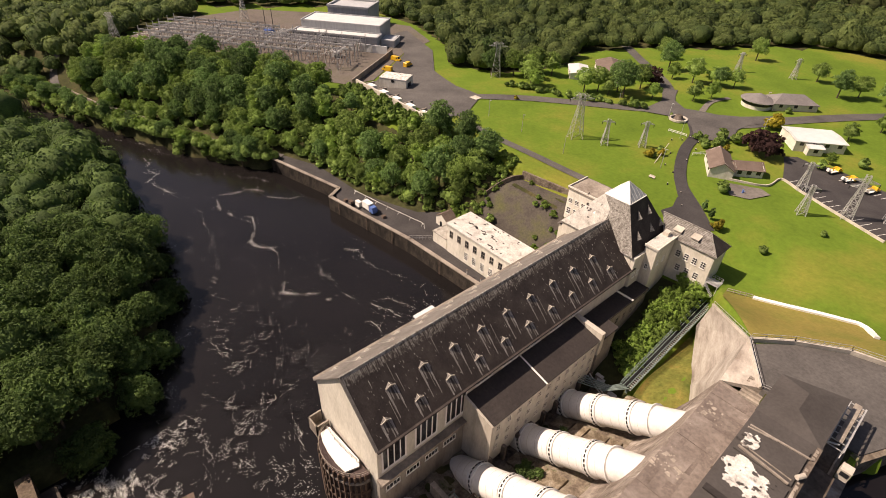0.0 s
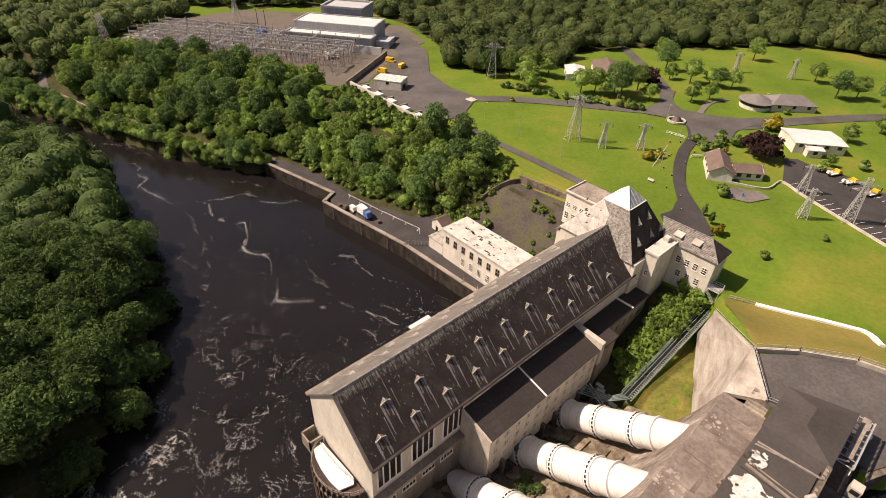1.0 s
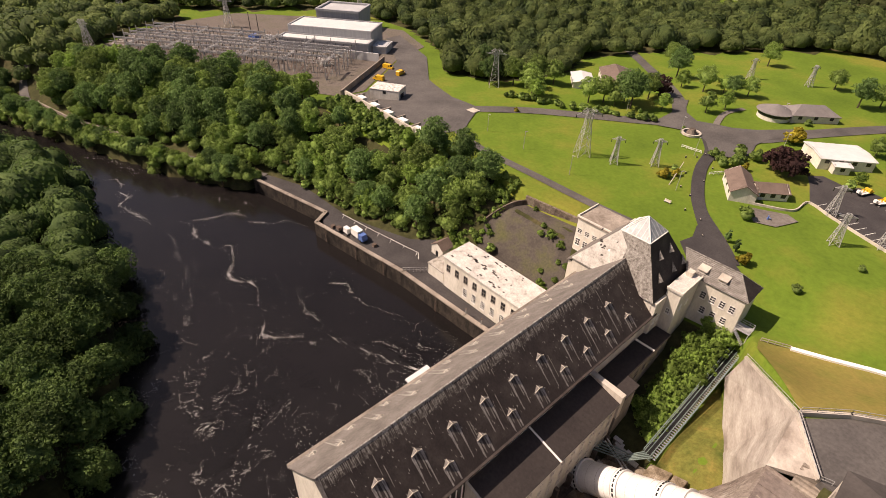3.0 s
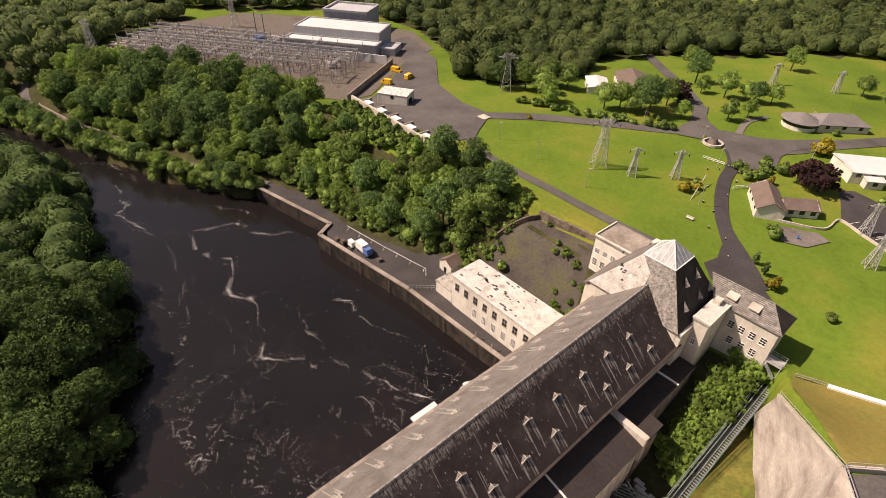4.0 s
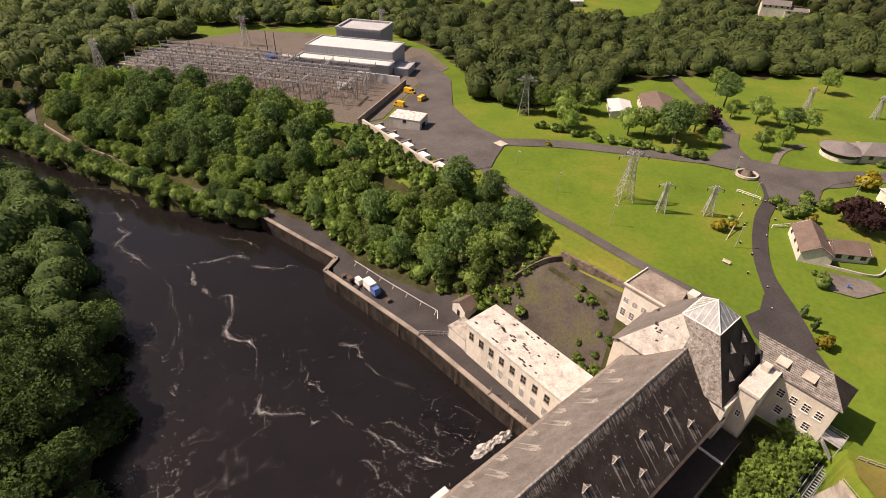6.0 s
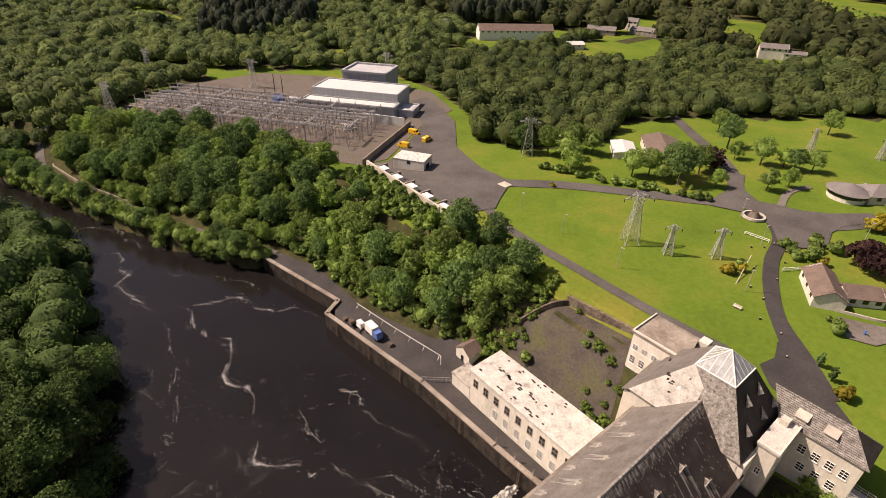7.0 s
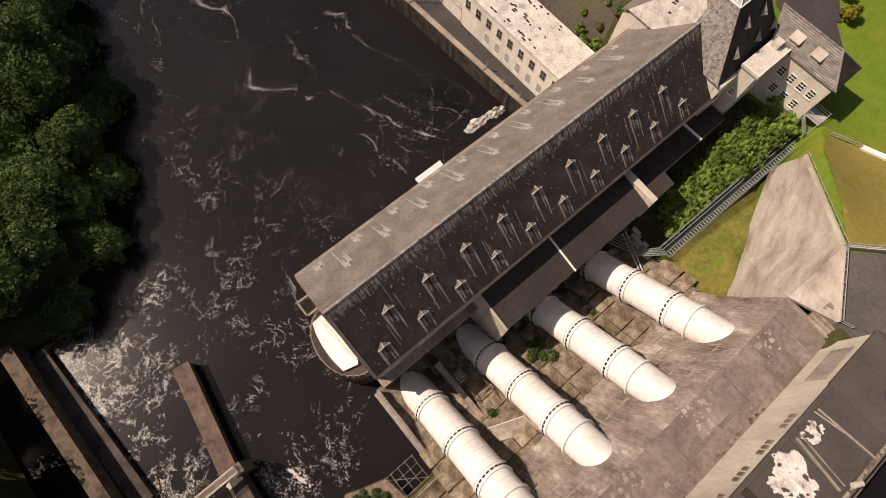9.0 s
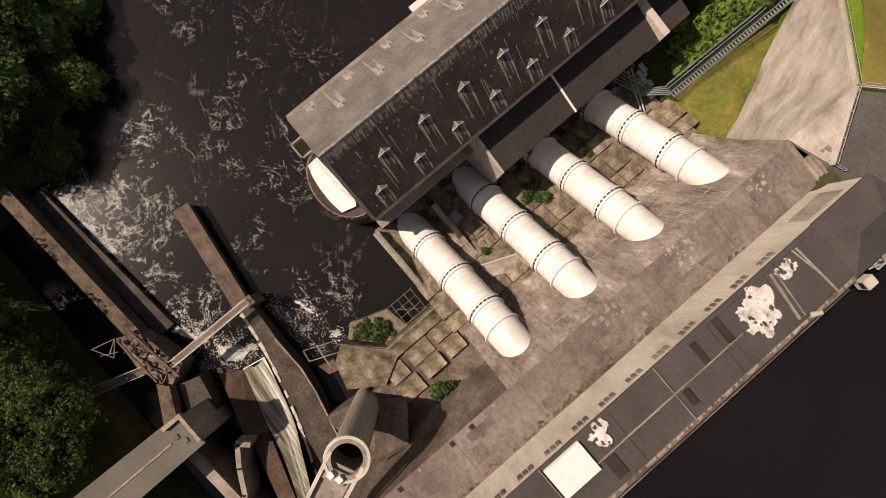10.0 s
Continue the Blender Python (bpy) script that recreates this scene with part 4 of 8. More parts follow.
for k, (f, ys) in enumerate(((0.30, (69.5, 75.5, 80.0)), (0.66, (71.5, 76.0)))):
    for y in ys:
        x = sx1 + (tx1 - sx1) * f
        z = EZ + (TZ - EZ) * f
        g = Geo().add([(x + 0.9, y, z + 0.2), (x - 0.7, y, z + 1.9), (x + 0.25, y - 0.8, z - 0.3), (x + 0.25, y + 0.8, z - 0.3)], [(0, 1, 2), (0, 3, 1), (1, 3, 2), (0, 2, 3)])
        part("roof_vent", g, LICHEN, tower)
ctr = part("connecting_wall", Geo().box(9.1, 10.2, 66, 70.4, 17.9, 26.9), RENDERW, tower)
for y in (67.4, 69.2):
    window(ctr, 10.2, y, 20.5, 1.0, 1.6, "+x")

box = thing("stair_head", "white flat-roofed stair head beside the tower block", "annexe", (12, 75, 18))
part("wall", Geo().box(9.7, 12.9, 70.6, 79.4, 12, 28.7), RENDERW, box)
part("roof", Geo().box(9.5, 13.2, 70.3, 79.6, 28.7, 29.1), SKIN, box, "white peeling flat roof")
part("parapet", Geo().box(9.5, 13.2, 70.3, 70.6, 29.1, 29.4).box(12.9, 13.2, 70.6, 79.6, 29.1, 29.4), WHITEW, box)
part("vent_box", Geo().box(10.1, 11.5, 77.6, 79.2, 29.1, 30.2), RENDERW, box)
window(box, 11.3, 70.6, 22.4, 1.0, 1.6, "-y")
for y in (72.6, 75.4):
    window(box, 12.9, y, 23.6, 0.9, 1.5, "+x")

wing = thing("east_wing", "rendered wing with hipped tiled roof and small dormers", "building", (16, 83, 12))
part("wall", Geo().box(9.5, 23.1, 79.7, 86.7, 8, 28.6), RENDERW, wing)
e0, e1, wy0, wy1, ez, rz, ym = 6.4, 23.6, 79.2, 87.2, 28.6, 32.1, 83.2
part("roof_slope", Geo().slab([(9.6, wy0, ez), (e1, wy0, ez), (19.3, ym, rz), (e0, ym, rz)], 0.25), WINGTILE, wing, "lichened tiled roof slope")
# slopes turned from the sun take the dark slate, their shade in the colour
part("roof_slope", Geo().slab([(e1, wy1, ez), (9.6, wy1, ez), (e0, ym, rz), (19.3, ym, rz)], 0.25), SLATE, wing)
part("roof_slope", Geo().slab([(e1, wy0, ez), (e1, wy1, ez), (19.3, ym, rz)], 0.25), SLATE, wing)
part("ridge_tiles", Geo().bar((e0, ym, rz + 0.02), (19.3, ym, rz + 0.02), 0.16).bar((19.3, ym, rz + 0.02), (e1, wy0, ez + 0.05), 0.14).bar((19.3, ym, rz + 0.02), (e1, wy1, ez + 0.05), 0.14), LICHEN, wing)
# dark bars draw the shadow line of each tile course
courses = Geo()
for i in range(14):
    f = (i + 0.5) / 14
    za, ya = ez + (rz - ez) * f, wy0 + (ym - wy0) * f
    courses.bar((9.7 - 3.2 * f, ya, za + 0.01), (e1 - 4.3 * f - 0.15, ya, za + 0.01), 0.035)
part("tile_course", courses, SLATE, wing, "shadowed courses of roof tiles")
for i in range(4):
    window(wing, 14.6 + 2.2 * i, 79.7, 24.0, 1.3, 1.9, "-y", bars=1, cross=2, thick=0.5)
for i in range(3):
    window(wing, 15.6 + 2.4 * i, 79.7, 20.2, 1.3, 1.9, "-y", bars=1, cross=2, thick=0.5)
for x in (12.4, 17.0):
    d = part("roof_dormer", Geo().box(x - 0.9, x + 0.9, 80.4, 82.4, 28.8, 30.6), RENDERW, wing)
    part("dormer_roof", Geo().slab([(x - 1.1, 80.0, 30.5), (x + 1.1, 80.0, 30.5), (x + 1.1, 82.6, 31.2), (x - 1.1, 82.6, 31.2)], 0.15), PALECONC, d)
esc = thing("fire_escape", "grey steel stair and landing at the end of the wing", "stair", (24.5, 80.5, 16))
part("landing", Geo().box(23.1, 26.4, 79.6, 82.4, 21.0, 21.2), STEEL, esc)
for i in range(10):
    part("tread", Geo().box(23.4 + 0.26 * i, 23.66 + 0.26 * i, 78.4, 79.5, 21.0 - 0.28 * i, 21.06 - 0.28 * i), STEEL, esc)
for x, y in ((23.3, 79.7), (26.2, 79.7), (26.2, 82.2)):
    part("post", Geo().bar((x, y, 15), (x, y, 21.0), 0.1), STEEL, esc)
rail(esc, [(23.2, 79.7, 21.2), (26.3, 79.7, 21.2), (26.3, 82.3, 21.2), (23.2, 82.3, 21.2)], 1.1, 1.0, STEEL)

office = thing("office_block", "tall pale office block with rows of windows and flat felt roof", "building", (-15.5, 85, 10))
part("wall", Geo().box(-20.2, -8.4, 79.3, 88.0, 5, 28.6), WHITEW, office, "white rendered wall")
part("roof", Geo().box(-20.5, -8.2, 79.0, 88.3, 28.6, 29.0), CONC, office, "grey stained flat roof")
part("roof_rise", Geo().slab([(-20.0, 80.6, 29.02), (-8.4, 80.6, 29.02), (-9.5, 86.0, 30.2), (-18.4, 86.0, 30.2)], 0.3), CONC, office, "low pitched grey roofing")
part("roof_hatch", Geo().box(-9.4, -7.4, 85.8, 88.2, 29.0, 30.2), WHITEW, office)
for i in range(5):
    for k in range(4):
        window(office, -19.0 + 2.25 * i, 79.3, 13.2 + 3.7 * k, 1.4, 2.1 if k < 3 else 1.5, "-y", bars=1, cross=2, thick=0.6)
part("parapet", Geo().box(-20.5, -8.2, 79.0, 79.3, 29.0, 29.4).box(-20.5, -20.2, 79.3, 88.3, 29.0, 29.4), WHITEW, office)
link = thing("link_roof", "grey slate roof joining office block and tower", "roof", (-12, 74, 20))
part("wall", Geo().prism([(-13.6, 67.2), (-11.5, 67.2), (-11.5, 79.2), (-13.9, 79.2)], 6, 24.6), RENDERW, link)
part("roof", Geo().slab([(-14.0, 66.8, 24.8), (-11.0, 66.8, 27.2), (-11.0, 79.2, 27.2), (-14.3, 79.2, 24.8)], 0.3), SLATEW, link)

# ---------------------------------------------------------------- quay annexe
annex = thing("quay_annexe", "two-storey white rendered annexe with flat stained roof on the quay", "building", (-28, 58, 4.6))
part("wall", Geo().box(-43.4, -9.5, 53.6, 63.2, 2, 14.6), WHITEW, annex, "dirty white rendered wall")
part("roof", Geo().box(-43.8, -9.5, 53.2, 63.6, 14.6, 15.1), ANNEXROOF, annex, "pale roof with peeling dark felt patches")
for i in range(9):
    window(annex, -41.6 + 3.4 * i, 53.6, 10.6, 1.5, 2.3, "-y", bars=1, cross=1, thick=0.4, frame_mat=GREYW)
    if i > 1:
        window(annex, -41.6 + 3.4 * i, 53.6, 6.0, 1.5, 2.7, "-y", bars=2, cross=3, thick=0.45)
for i in range(2):
    window(annex, -43.4, 56.5 + 3.6 * i, 10.6, 1.3, 2.2, "-x", bars=1, cross=3)
random.seed(5)
for i in range(42):
    x, y = random.uniform(-42.5, -22), random.choice((random.uniform(54, 55.2), random.uniform(57.5, 59), random.uniform(61.5, 63)))
    w = random.uniform(0.3, 1.1)
    part("felt_tear", Geo().prism([(x, y), (x + w, y - 0.1), (x + w * 1.2, y + 0.25), (x + 0.3 * w, y + 0.4)], 15.1, 15.16), FELT, annex)
shed = thing("quay_shed", "low white shed with rust-stained roof beside the annexe", "shed", (-47, 56, 4.6))
part("wall", Geo().box(-50.2, -43.8, 53.8, 59.0, 4, 8.4), WHITEW, shed)
part("roof", Geo().box(-50.4, -43.8, 53.6, 59.2, 8.4, 8.7), PEEL, shed)
hut = thing("quay_hut", "small white hut with brown pitched roof", "hut", (-54.5, 63.2, 4.6))
part("wall", Geo().extrude_y([(-57, 4), (-52, 4), (-52, 8.2), (-54.5, 9.8), (-57, 8.2)], 61, 65.4), WHITEW, hut)
part("roof_slope", Geo().slab([(-57.3, 60.8, 8.1), (-54.5, 60.8, 10.0), (-54.5, 65.6, 10.0), (-57.3, 65.6, 8.1)], 0.15), TILE, hut)
part("roof_slope", Geo().slab([(-54.5, 60.8, 10.0), (-51.7, 60.8, 8.1), (-51.7, 65.6, 8.1), (-54.5, 65.6, 10.0)], 0.15), TILE, hut)
part("door", Geo().box(-55.0, -54.0, 60.92, 61.0, 4.8, 6.9), DARK, hut)

# ---------------------------------------------------------------- quay wall and tailrace walls
qpts = [(-134, 40.4), (-97, 48.2), (-93.7, 42.4), (-55, 48), (-30, 49), (-9.4, 50.2)]


def wall_line(name, pts, width, z0, z1, material, label, cap=None):
    """A wall along points, mitred, with an optional coping."""
    g, c = Geo(), Geo()
    for (ax, ay), (bx, by) in zip(pts, pts[1:]):
        d = Vector((bx - ax, by - ay)).normalized()
        n = Vector((-d.y, d.x)) * width / 2
        q = [(ax + n.x, ay + n.y), (ax - n.x, ay - n.y), (bx - n.x + d.x * 0.3, by - n.y + d.y * 0.3), (bx + n.x + d.x * 0.3, by + n.y + d.y * 0.3)]
        g.prism(q, z0, z1)
        if cap:
            m = n * 1.25
            q = [(ax + m.x, ay + m.y), (ax - m.x, ay - m.y), (bx - m.x + d.x * 0.3, by - m.y + d.y * 0.3), (bx + m.x + d.x * 0.3, by + m.y + d.y * 0.3)]
            c.prism(q, z1, z1 + 0.35)
    w = setting(name, g, material, label, "wall")
    if cap:
        part("coping", c, cap, w)
    return w


MOSSQUAY = mat("tide_stained_quay", [(0.009, 0.007, 0.0055), (0.018, 0.014, 0.011), (0.05, 0.039, 0.03), (0.02, 0.018, 0.01)], 0.5, 0.92, fine=6, stretch=(1, 1, 0.4), grit=0.5)
wall_line("wall_quay", qpts, 1.0, -4, 5.1, MOSSQUAY, "stained mossy concrete quay wall with worn coping", CONC)
road_q = [(-134, 41.5)] + [(x, y + 0.4) for x, y in qpts[1:]] + [(-9.6, 53.4), (-43, 53.4), (-43, 63.6), (-58.5, 65), (-66, 60), (-90, 52.8), (-118, 52.0), (-134, 46)]
drape("pavement_quay", [(x, y) for x, y in road_q], ASPHALT, 0.12, 3.0, "worn grey asphalt quay road", "pavement")
ribbon("road_riverside", [(-134, 44.5), (-166, 28), (-200, 11), (-234, -2), (-262, -8), (-284, -5), (-300, 6)], 4.0, WORNROAD, 0.25, "narrow grey riverside road", "road")
wall_line("wall_riverside", [(-200, 15.5), (-234, 2.5), (-262, -4), (-284, -1)], 0.5, 3, 6.4, CONC, "low concrete wall along the riverside road")

# ---------------------------------------------------------------- dam, gatehouse and penstocks
PATCHED = mat("mended_deck_concrete", [(0.105, 0.083, 0.07), (0.15, 0.12, 0.104), (0.195, 0.162, 0.14)], 0.3, 0.9, fine=9, island=0.1, grit=0.4)
dam = setting("dam", Geo().extrude_y([(33, -4), (63, -4), (63, 28.2), (41.2, 28.2), (40.4, 26.4), (38.6, 20.5), (36.4, 15.0), (34.2, 10.8), (33, 9.2)], -12.2, 43.5), DAMFACE, "weathered concrete intake dam with streaked face", "dam")
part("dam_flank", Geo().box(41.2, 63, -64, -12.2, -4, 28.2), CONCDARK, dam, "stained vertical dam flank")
setting("dam_deck", Geo().box(41.3, 48.8, -64, 42.5, 28.2, 28.32), CREST, "brown stained concrete deck on the dam", "deck")
random.seed(93)
fl = Geo()
for i in range(120):
    x, y = 41.5 + 7.0 * random.random() ** 2, random.uniform(-60, 42)
    if i > 35:
        x, y = 41.4 + abs(random.gauss(0, 1.9)), random.choice((20.6, 20.6, 7.2, 34.4)) + random.gauss(0, 1.5)
    r = random.uniform(0.04, 0.2) if i < 90 else random.uniform(0.2, 0.42)
    fl.prism([(x - r, y - r * 0.5), (x + r * random.uniform(0.4, 1.2), y - r), (x + r, y + r * random.uniform(0.3, 0.9)), (x - r * 0.4, y + r)], 28.31, 28.36 + 0.0001 * i)
tagged(setting("deck_flakes", fl, CONC, "pale flakes of worn concrete strewn on the dam deck", "debris"), kind="stuff")
pt = Geo()
for i in range(30):
    x, y = random.uniform(41.8, 47), random.uniform(-60, 40)
    w, d = random.uniform(0.5, 2.6), random.uniform(0.8, 5.5)
    pt.prism([(x, y), (x + w, y + 0.1), (x + w - 0.1, y + d), (x + 0.1, y + d * 0.95)], 28.31, 28.326 + 0.0005 * i)
tagged(setting("deck_patches", pt, PATCHED, "darker mended patches on the dam deck", "patch"), kind="stuff")
FACE = ((33.0, 9.2), (34.2, 10.8), (36.4, 15.0), (38.6, 20.5), (40.4, 26.4), (41.2, 28.2))


def face_pt(x, y, up):
    """A point of the dam's curved face, lifted off it."""
    z = float(np.interp(x, [a for a, _ in FACE], [b for _, b in FACE]))
    return (x - up * 0.8, y, z + up * 0.45)


lm = Geo()
for i in range(420):
    pipe = random.choice((-6.8, 7.05, 20.9, 34.75))
    x, y = 33.4 + 7.6 * random.random() ** 0.7, pipe + random.choice((-1, 1, 1)) * random.uniform(2.7, 6.4)
    if not -11 < y < 42:
        continue
    up = 0.03 + 0.0001 * i
    if i % 3 == 0:
        n, w = random.uniform(0.5, 2.6), random.uniform(0.03, 0.12)
        x = 34.0 + 1.15 * random.randrange(7) + random.uniform(-0.08, 0.08)
        lm.slab([face_pt(x - w, y, up), face_pt(x, y + n, up), face_pt(x + w, y + n * 0.7, up), face_pt(x + w * 0.5, y + n * 0.2, up)], 0.02)
    else:
        n, w = random.uniform(0.4, 2.2), random.uniform(0.04, 0.22)
        lm.slab([face_pt(x, y, up), face_pt(min(x + n, 41.1), y + w * 0.2, up), face_pt(min(x + n * 0.8, 41.1), y + w, up), face_pt(x + n * 0.15, y + w * random.uniform(0.5, 1.3), up)], 0.02)
tagged(part("lime_streaks", lm, CONC, dam, "pale lime runs and worn edges on the dam face"), kind="stuff")
mf = Geo()
for i in range(260):
    y = random.uniform(-60, 30) if i % 2 else random.gauss(-2, 6)
    x, r = 48.72 - abs(random.gauss(0, 0.35)), random.uniform(0.06, 0.3)
    mf.prism([(x - r, y - r), (x + r * 0.5, y - r * 1.6), (x + r * 0.6, y + r * 1.2), (x - r * random.uniform(0.3, 1.0), y + r)], 28.3, 28.345 + 0.0002 * i)
tagged(setting("deck_moss", mf, MOSSWALL, "dark moss and dirt fringe along the gatehouse wall", "moss"), kind="stuff")
jt = Geo()
for i in range(9):
    jt.box(41.4, 48.7, -60 + 12.4 * i, -59.95 + 12.4 * i, 28.31, 28.36)
tagged(setting("deck_joints", jt, CONCDARK, "dark tarred joints across the dam deck", "joint"), kind="stuff")
for y in (-32.7, -23.1, -19.5):
    dr = thing("deck_drain", "small square black drain opening in the deck", "drain", (41.9, y, 28.3), "deck drains")
    part("frame", Geo().box(41.5, 42.4, y - 0.45, y + 0.45, 28.3, 28.345), CONCDARK, dr)
    # flat black plate gives the unlit drain opening by colour
    part("hole_dark", Geo().box(41.6, 42.3, y - 0.35, y + 0.35, 28.3, 28.355), TYRE, dr)
gate = thing("gatehouse", "long pale gatehouse with louvred wall and dark roof on the dam", "building", (53, -8, 28.2))
part("wall", Geo().box(48.8, 57.2, -62, 42.0, 28.2, 36.9), PALECONC, gate, "pale concrete wall")
part("roof", Geo().box(48.7, 57.7, -62, 32.0, 36.9, 37.3), GATEFELT, gate, "dark felt flat roof with pale patches")
part("hip_roof", Geo().add([(48.6, 32, 37.3), (57.8, 32, 37.3), (57.8, 45.5, 37.3), (48.6, 42.5, 37.3), (53, 35.5, 38.6), (53, 40, 38.6), (48.6, 32, 36.9), (57.8, 32, 36.9), (57.8, 45.5, 36.9), (48.6, 42.5, 36.9)],
     [(0, 1, 4), (1, 2, 5, 4), (2, 3, 5), (3, 0, 4, 5), (0, 6, 7, 1), (1, 7, 8, 2), (2, 8, 9, 3), (3, 9, 6, 0), (9, 8, 7, 6)]), GATEFELT, gate, "dark low hipped roof")
for i in range(19):
    y = -61 + 4.72 * i
    for k in range(3):
        lv = part("louvre", Geo().box(48.68, 48.8, y + 0.92 * k, y + 0.92 * k + 0.68, 34.8, 36.1), GREYW, gate)
        s = Geo()
        for j in range(4):
            s.box(48.6, 48.68, y + 0.92 * k + 0.05, y + 0.92 * k + 0.63, 34.9 + 0.3 * j, 35.04 + 0.3 * j)
        part("slat", s, CONCDARK, lv)
g = Geo()
for j in range(6):
    g.box(48.6, 48.8, 33.2, 39.5, 31.6 + 0.7 * j, 32.05 + 0.7 * j)
part("grille", g, GREYW, gate, "large slatted vent grille")
for (x0, x1, y0, y1) in ((49.2, 53.7, -15.2, -9.5), ):
    part("roof_hood", Geo().box(x0, x1, y0, y1, 37.3, 37.9), WHITE, gate, "bright white roof cover")
random.seed(11)


def blotch(cx, cy, rx, ry, n=120):
    """A ragged rounded outline."""
    out, o = [], random.uniform(0, 99)
    for i in range(n):
        a = math.tau * i / n
        k = 0.82 + 0.5 * noise.noise((1.6 * math.cos(a) + o, 1.6 * math.sin(a), 0)) + 0.1 * noise.noise((6 * math.cos(a), 6 * math.sin(a) + o, 3)) + 0.1 * noise.noise((17 * math.cos(a), 17 * math.sin(a) + o, 7))
        out.append((cx + rx * k * math.cos(a), cy + ry * k * math.sin(a)))
    return out


lift = 0.0
for cx, cy, rx, ry, more in ((52.6, 19.0, 3.3, 3.1, 7), (50.6, -6.8, 1.7, 1.5, 3), (50.4, 25.2, 1.2, 1.5, 5)):
    for k in range(more + 1):
        a, f = random.uniform(0, 6.3), (0 if k == 0 else random.uniform(0.45, 0.9))
        q = 1 if k == 0 else random.uniform(0.2, 0.5)
        lift += 0.004
        part("bare_patch", Geo().prism(blotch(cx + rx * f * math.cos(a), cy + ry * f * math.sin(a), rx * q, ry * q * random.uniform(0.8, 1.2)), 37.3, 37.62 + lift), PATCHW, gate, "pale patch of peeled roofing")
    for k in range(3 * more):
        a, f = random.uniform(0, 6.3), random.uniform(0.3, 1.1)
        lift += 0.003
        r = random.uniform(0.05, 0.3)
        part("felt_remnant", Geo().prism(blotch(cx + rx * f * math.cos(a), cy + ry * f * math.sin(a), r * random.uniform(0.8, 2), r, 40), 37.4, 37.64 + lift), GATEFELT, gate, "dark remnant of roofing")
for y in (-30.0, -15.6, 3.7):
    part("roof_seam", Geo().box(48.8, 57.2, y, y + 0.1, 37.3, 37.64), CONC, gate, "pale seam strip")
for y0, y1 in ((-9.5, 15.5), (-61, -17)):
    part("roof_seam", Geo().box(53.0, 53.12, y0, y1, 37.3, 37.63), CONC, gate)
for x0, x1, y0, y1 in ((49.6, 52.8, 9.2, 10.1), (49.2, 52.9, 13.4, 14.4), (53.6, 55.8, 4.6, 5.5), (53.4, 56.4, -8.6, -7.0), (49.6, 52.6, -27.2, -26.2)):
    part("roof_panel", Geo().box(x0, x1, y0, y1, 37.3, 37.65), TAR, gate, "dark tarred repair strip")
for i in range(11):
    y = -61.5 + 8.4 * i
    if not -17 < y + 3.5 < -8:
        part("roof_panel", Geo().box(49.3, 56.9, y, y + random.uniform(6.6, 7.9), 37.3, 37.3 + random.uniform(0.03, 0.3)), GATEFELT, gate)
part("roof_gutter", Geo().box(57.2, 57.9, -62, 31.8, 37.0, 37.5), CONCDARK, gate)
for (xa, ya), (xb, yb), r in (((49.3, 28.0), (57.4, 28.7), 0.16), ((49.6, 23.2), (56.5, 22.4), 0.2), ((49.6, 23.9), (56.6, 23.3), 0.1), ((49.2, 27.4), (53.1, 28.2), 0.12)):
    part("roof_beam", Geo().bar((xa, ya, 37.72), (xb, yb, 37.72), r), CONC, gate, "worn concrete roof upstand")
rg = Geo()
for i in range(210):
    y, r = random.uniform(-61, 31), random.uniform(0.08, 0.3)
    rg.prism([(57.25, y - r), (57.3 + r * 1.4, y - r * 0.6), (57.3 + r * 1.2, y + r), (57.22, y + r * 1.4)], 37.4, 37.52 + 0.0004 * i)
tagged(part("edge_scale", rg, CONC, gate, "pale flaking concrete along the roof edge"), kind="stuff")
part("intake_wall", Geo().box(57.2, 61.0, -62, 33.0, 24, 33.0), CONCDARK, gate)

PY = [-6.8, 7.05, 20.9, 34.75]
AX0, AX1 = Vector((12.0, 0, 1.6)), Vector((43.6, 0, 23.61))
pdir = (AX1 - AX0).normalized()


def penstock():
    """One riveted steel pressure pipe rising to the dam."""
    ob = thing("penstock", "white painted steel penstock pipe with black-studded joint bands", "pipe", (0, 0, 0), "penstocks below the dam")
    part("pipe", Geo().bar(AX0, AX0 + pdir * 29.8, 3.05, 40, caps=False).bar(AX0 + pdir * 29.8, AX1, 3.0, 40, 2.72, caps=False), PIPEW, ob, smooth=True)
    L = (AX1 - AX0).length
    for f in (7.8, 16.7, 25.2):
        c = AX0 + pdir * f
        band = part("joint_band", Geo().ring(c, pdir, 3.0, 3.22, 1.1, 40), PIPEW, ob)
        for off in (-0.62, 0.62):
            part("flange", Geo().ring(c + pdir * off, pdir, 3.0, 3.36, 0.16, 40), PIPEW, band)
        u = pdir.cross(Vector((0, 1, 0))).normalized()
        w = pdir.cross(u)
        for i in range(24):
            a = math.tau * i / 24
            o = u * math.cos(a) + w * math.sin(a)
            t = -u * math.sin(a) + w * math.cos(a)
            p = c + o * 3.24
            part("slot", Geo().bar(p - t * 0.27, p + t * 0.27, 0.17), TYRE, band)
    for f in (3.2, 5.4, 10.4, 12.6, 14.6, 19.2, 21.2, 23.2, 27.4):
        part("seam_ring", Geo().ring(AX0 + pdir * f, pdir, 3.0, 3.06, 0.06, 40), PALECONC, ob)
    part("collar", Geo().ring(AX0 + pdir * 29.6, pdir, 3.0, 3.4, 0.3, 40), PIPEW, ob)
    return ob


first = penstock()
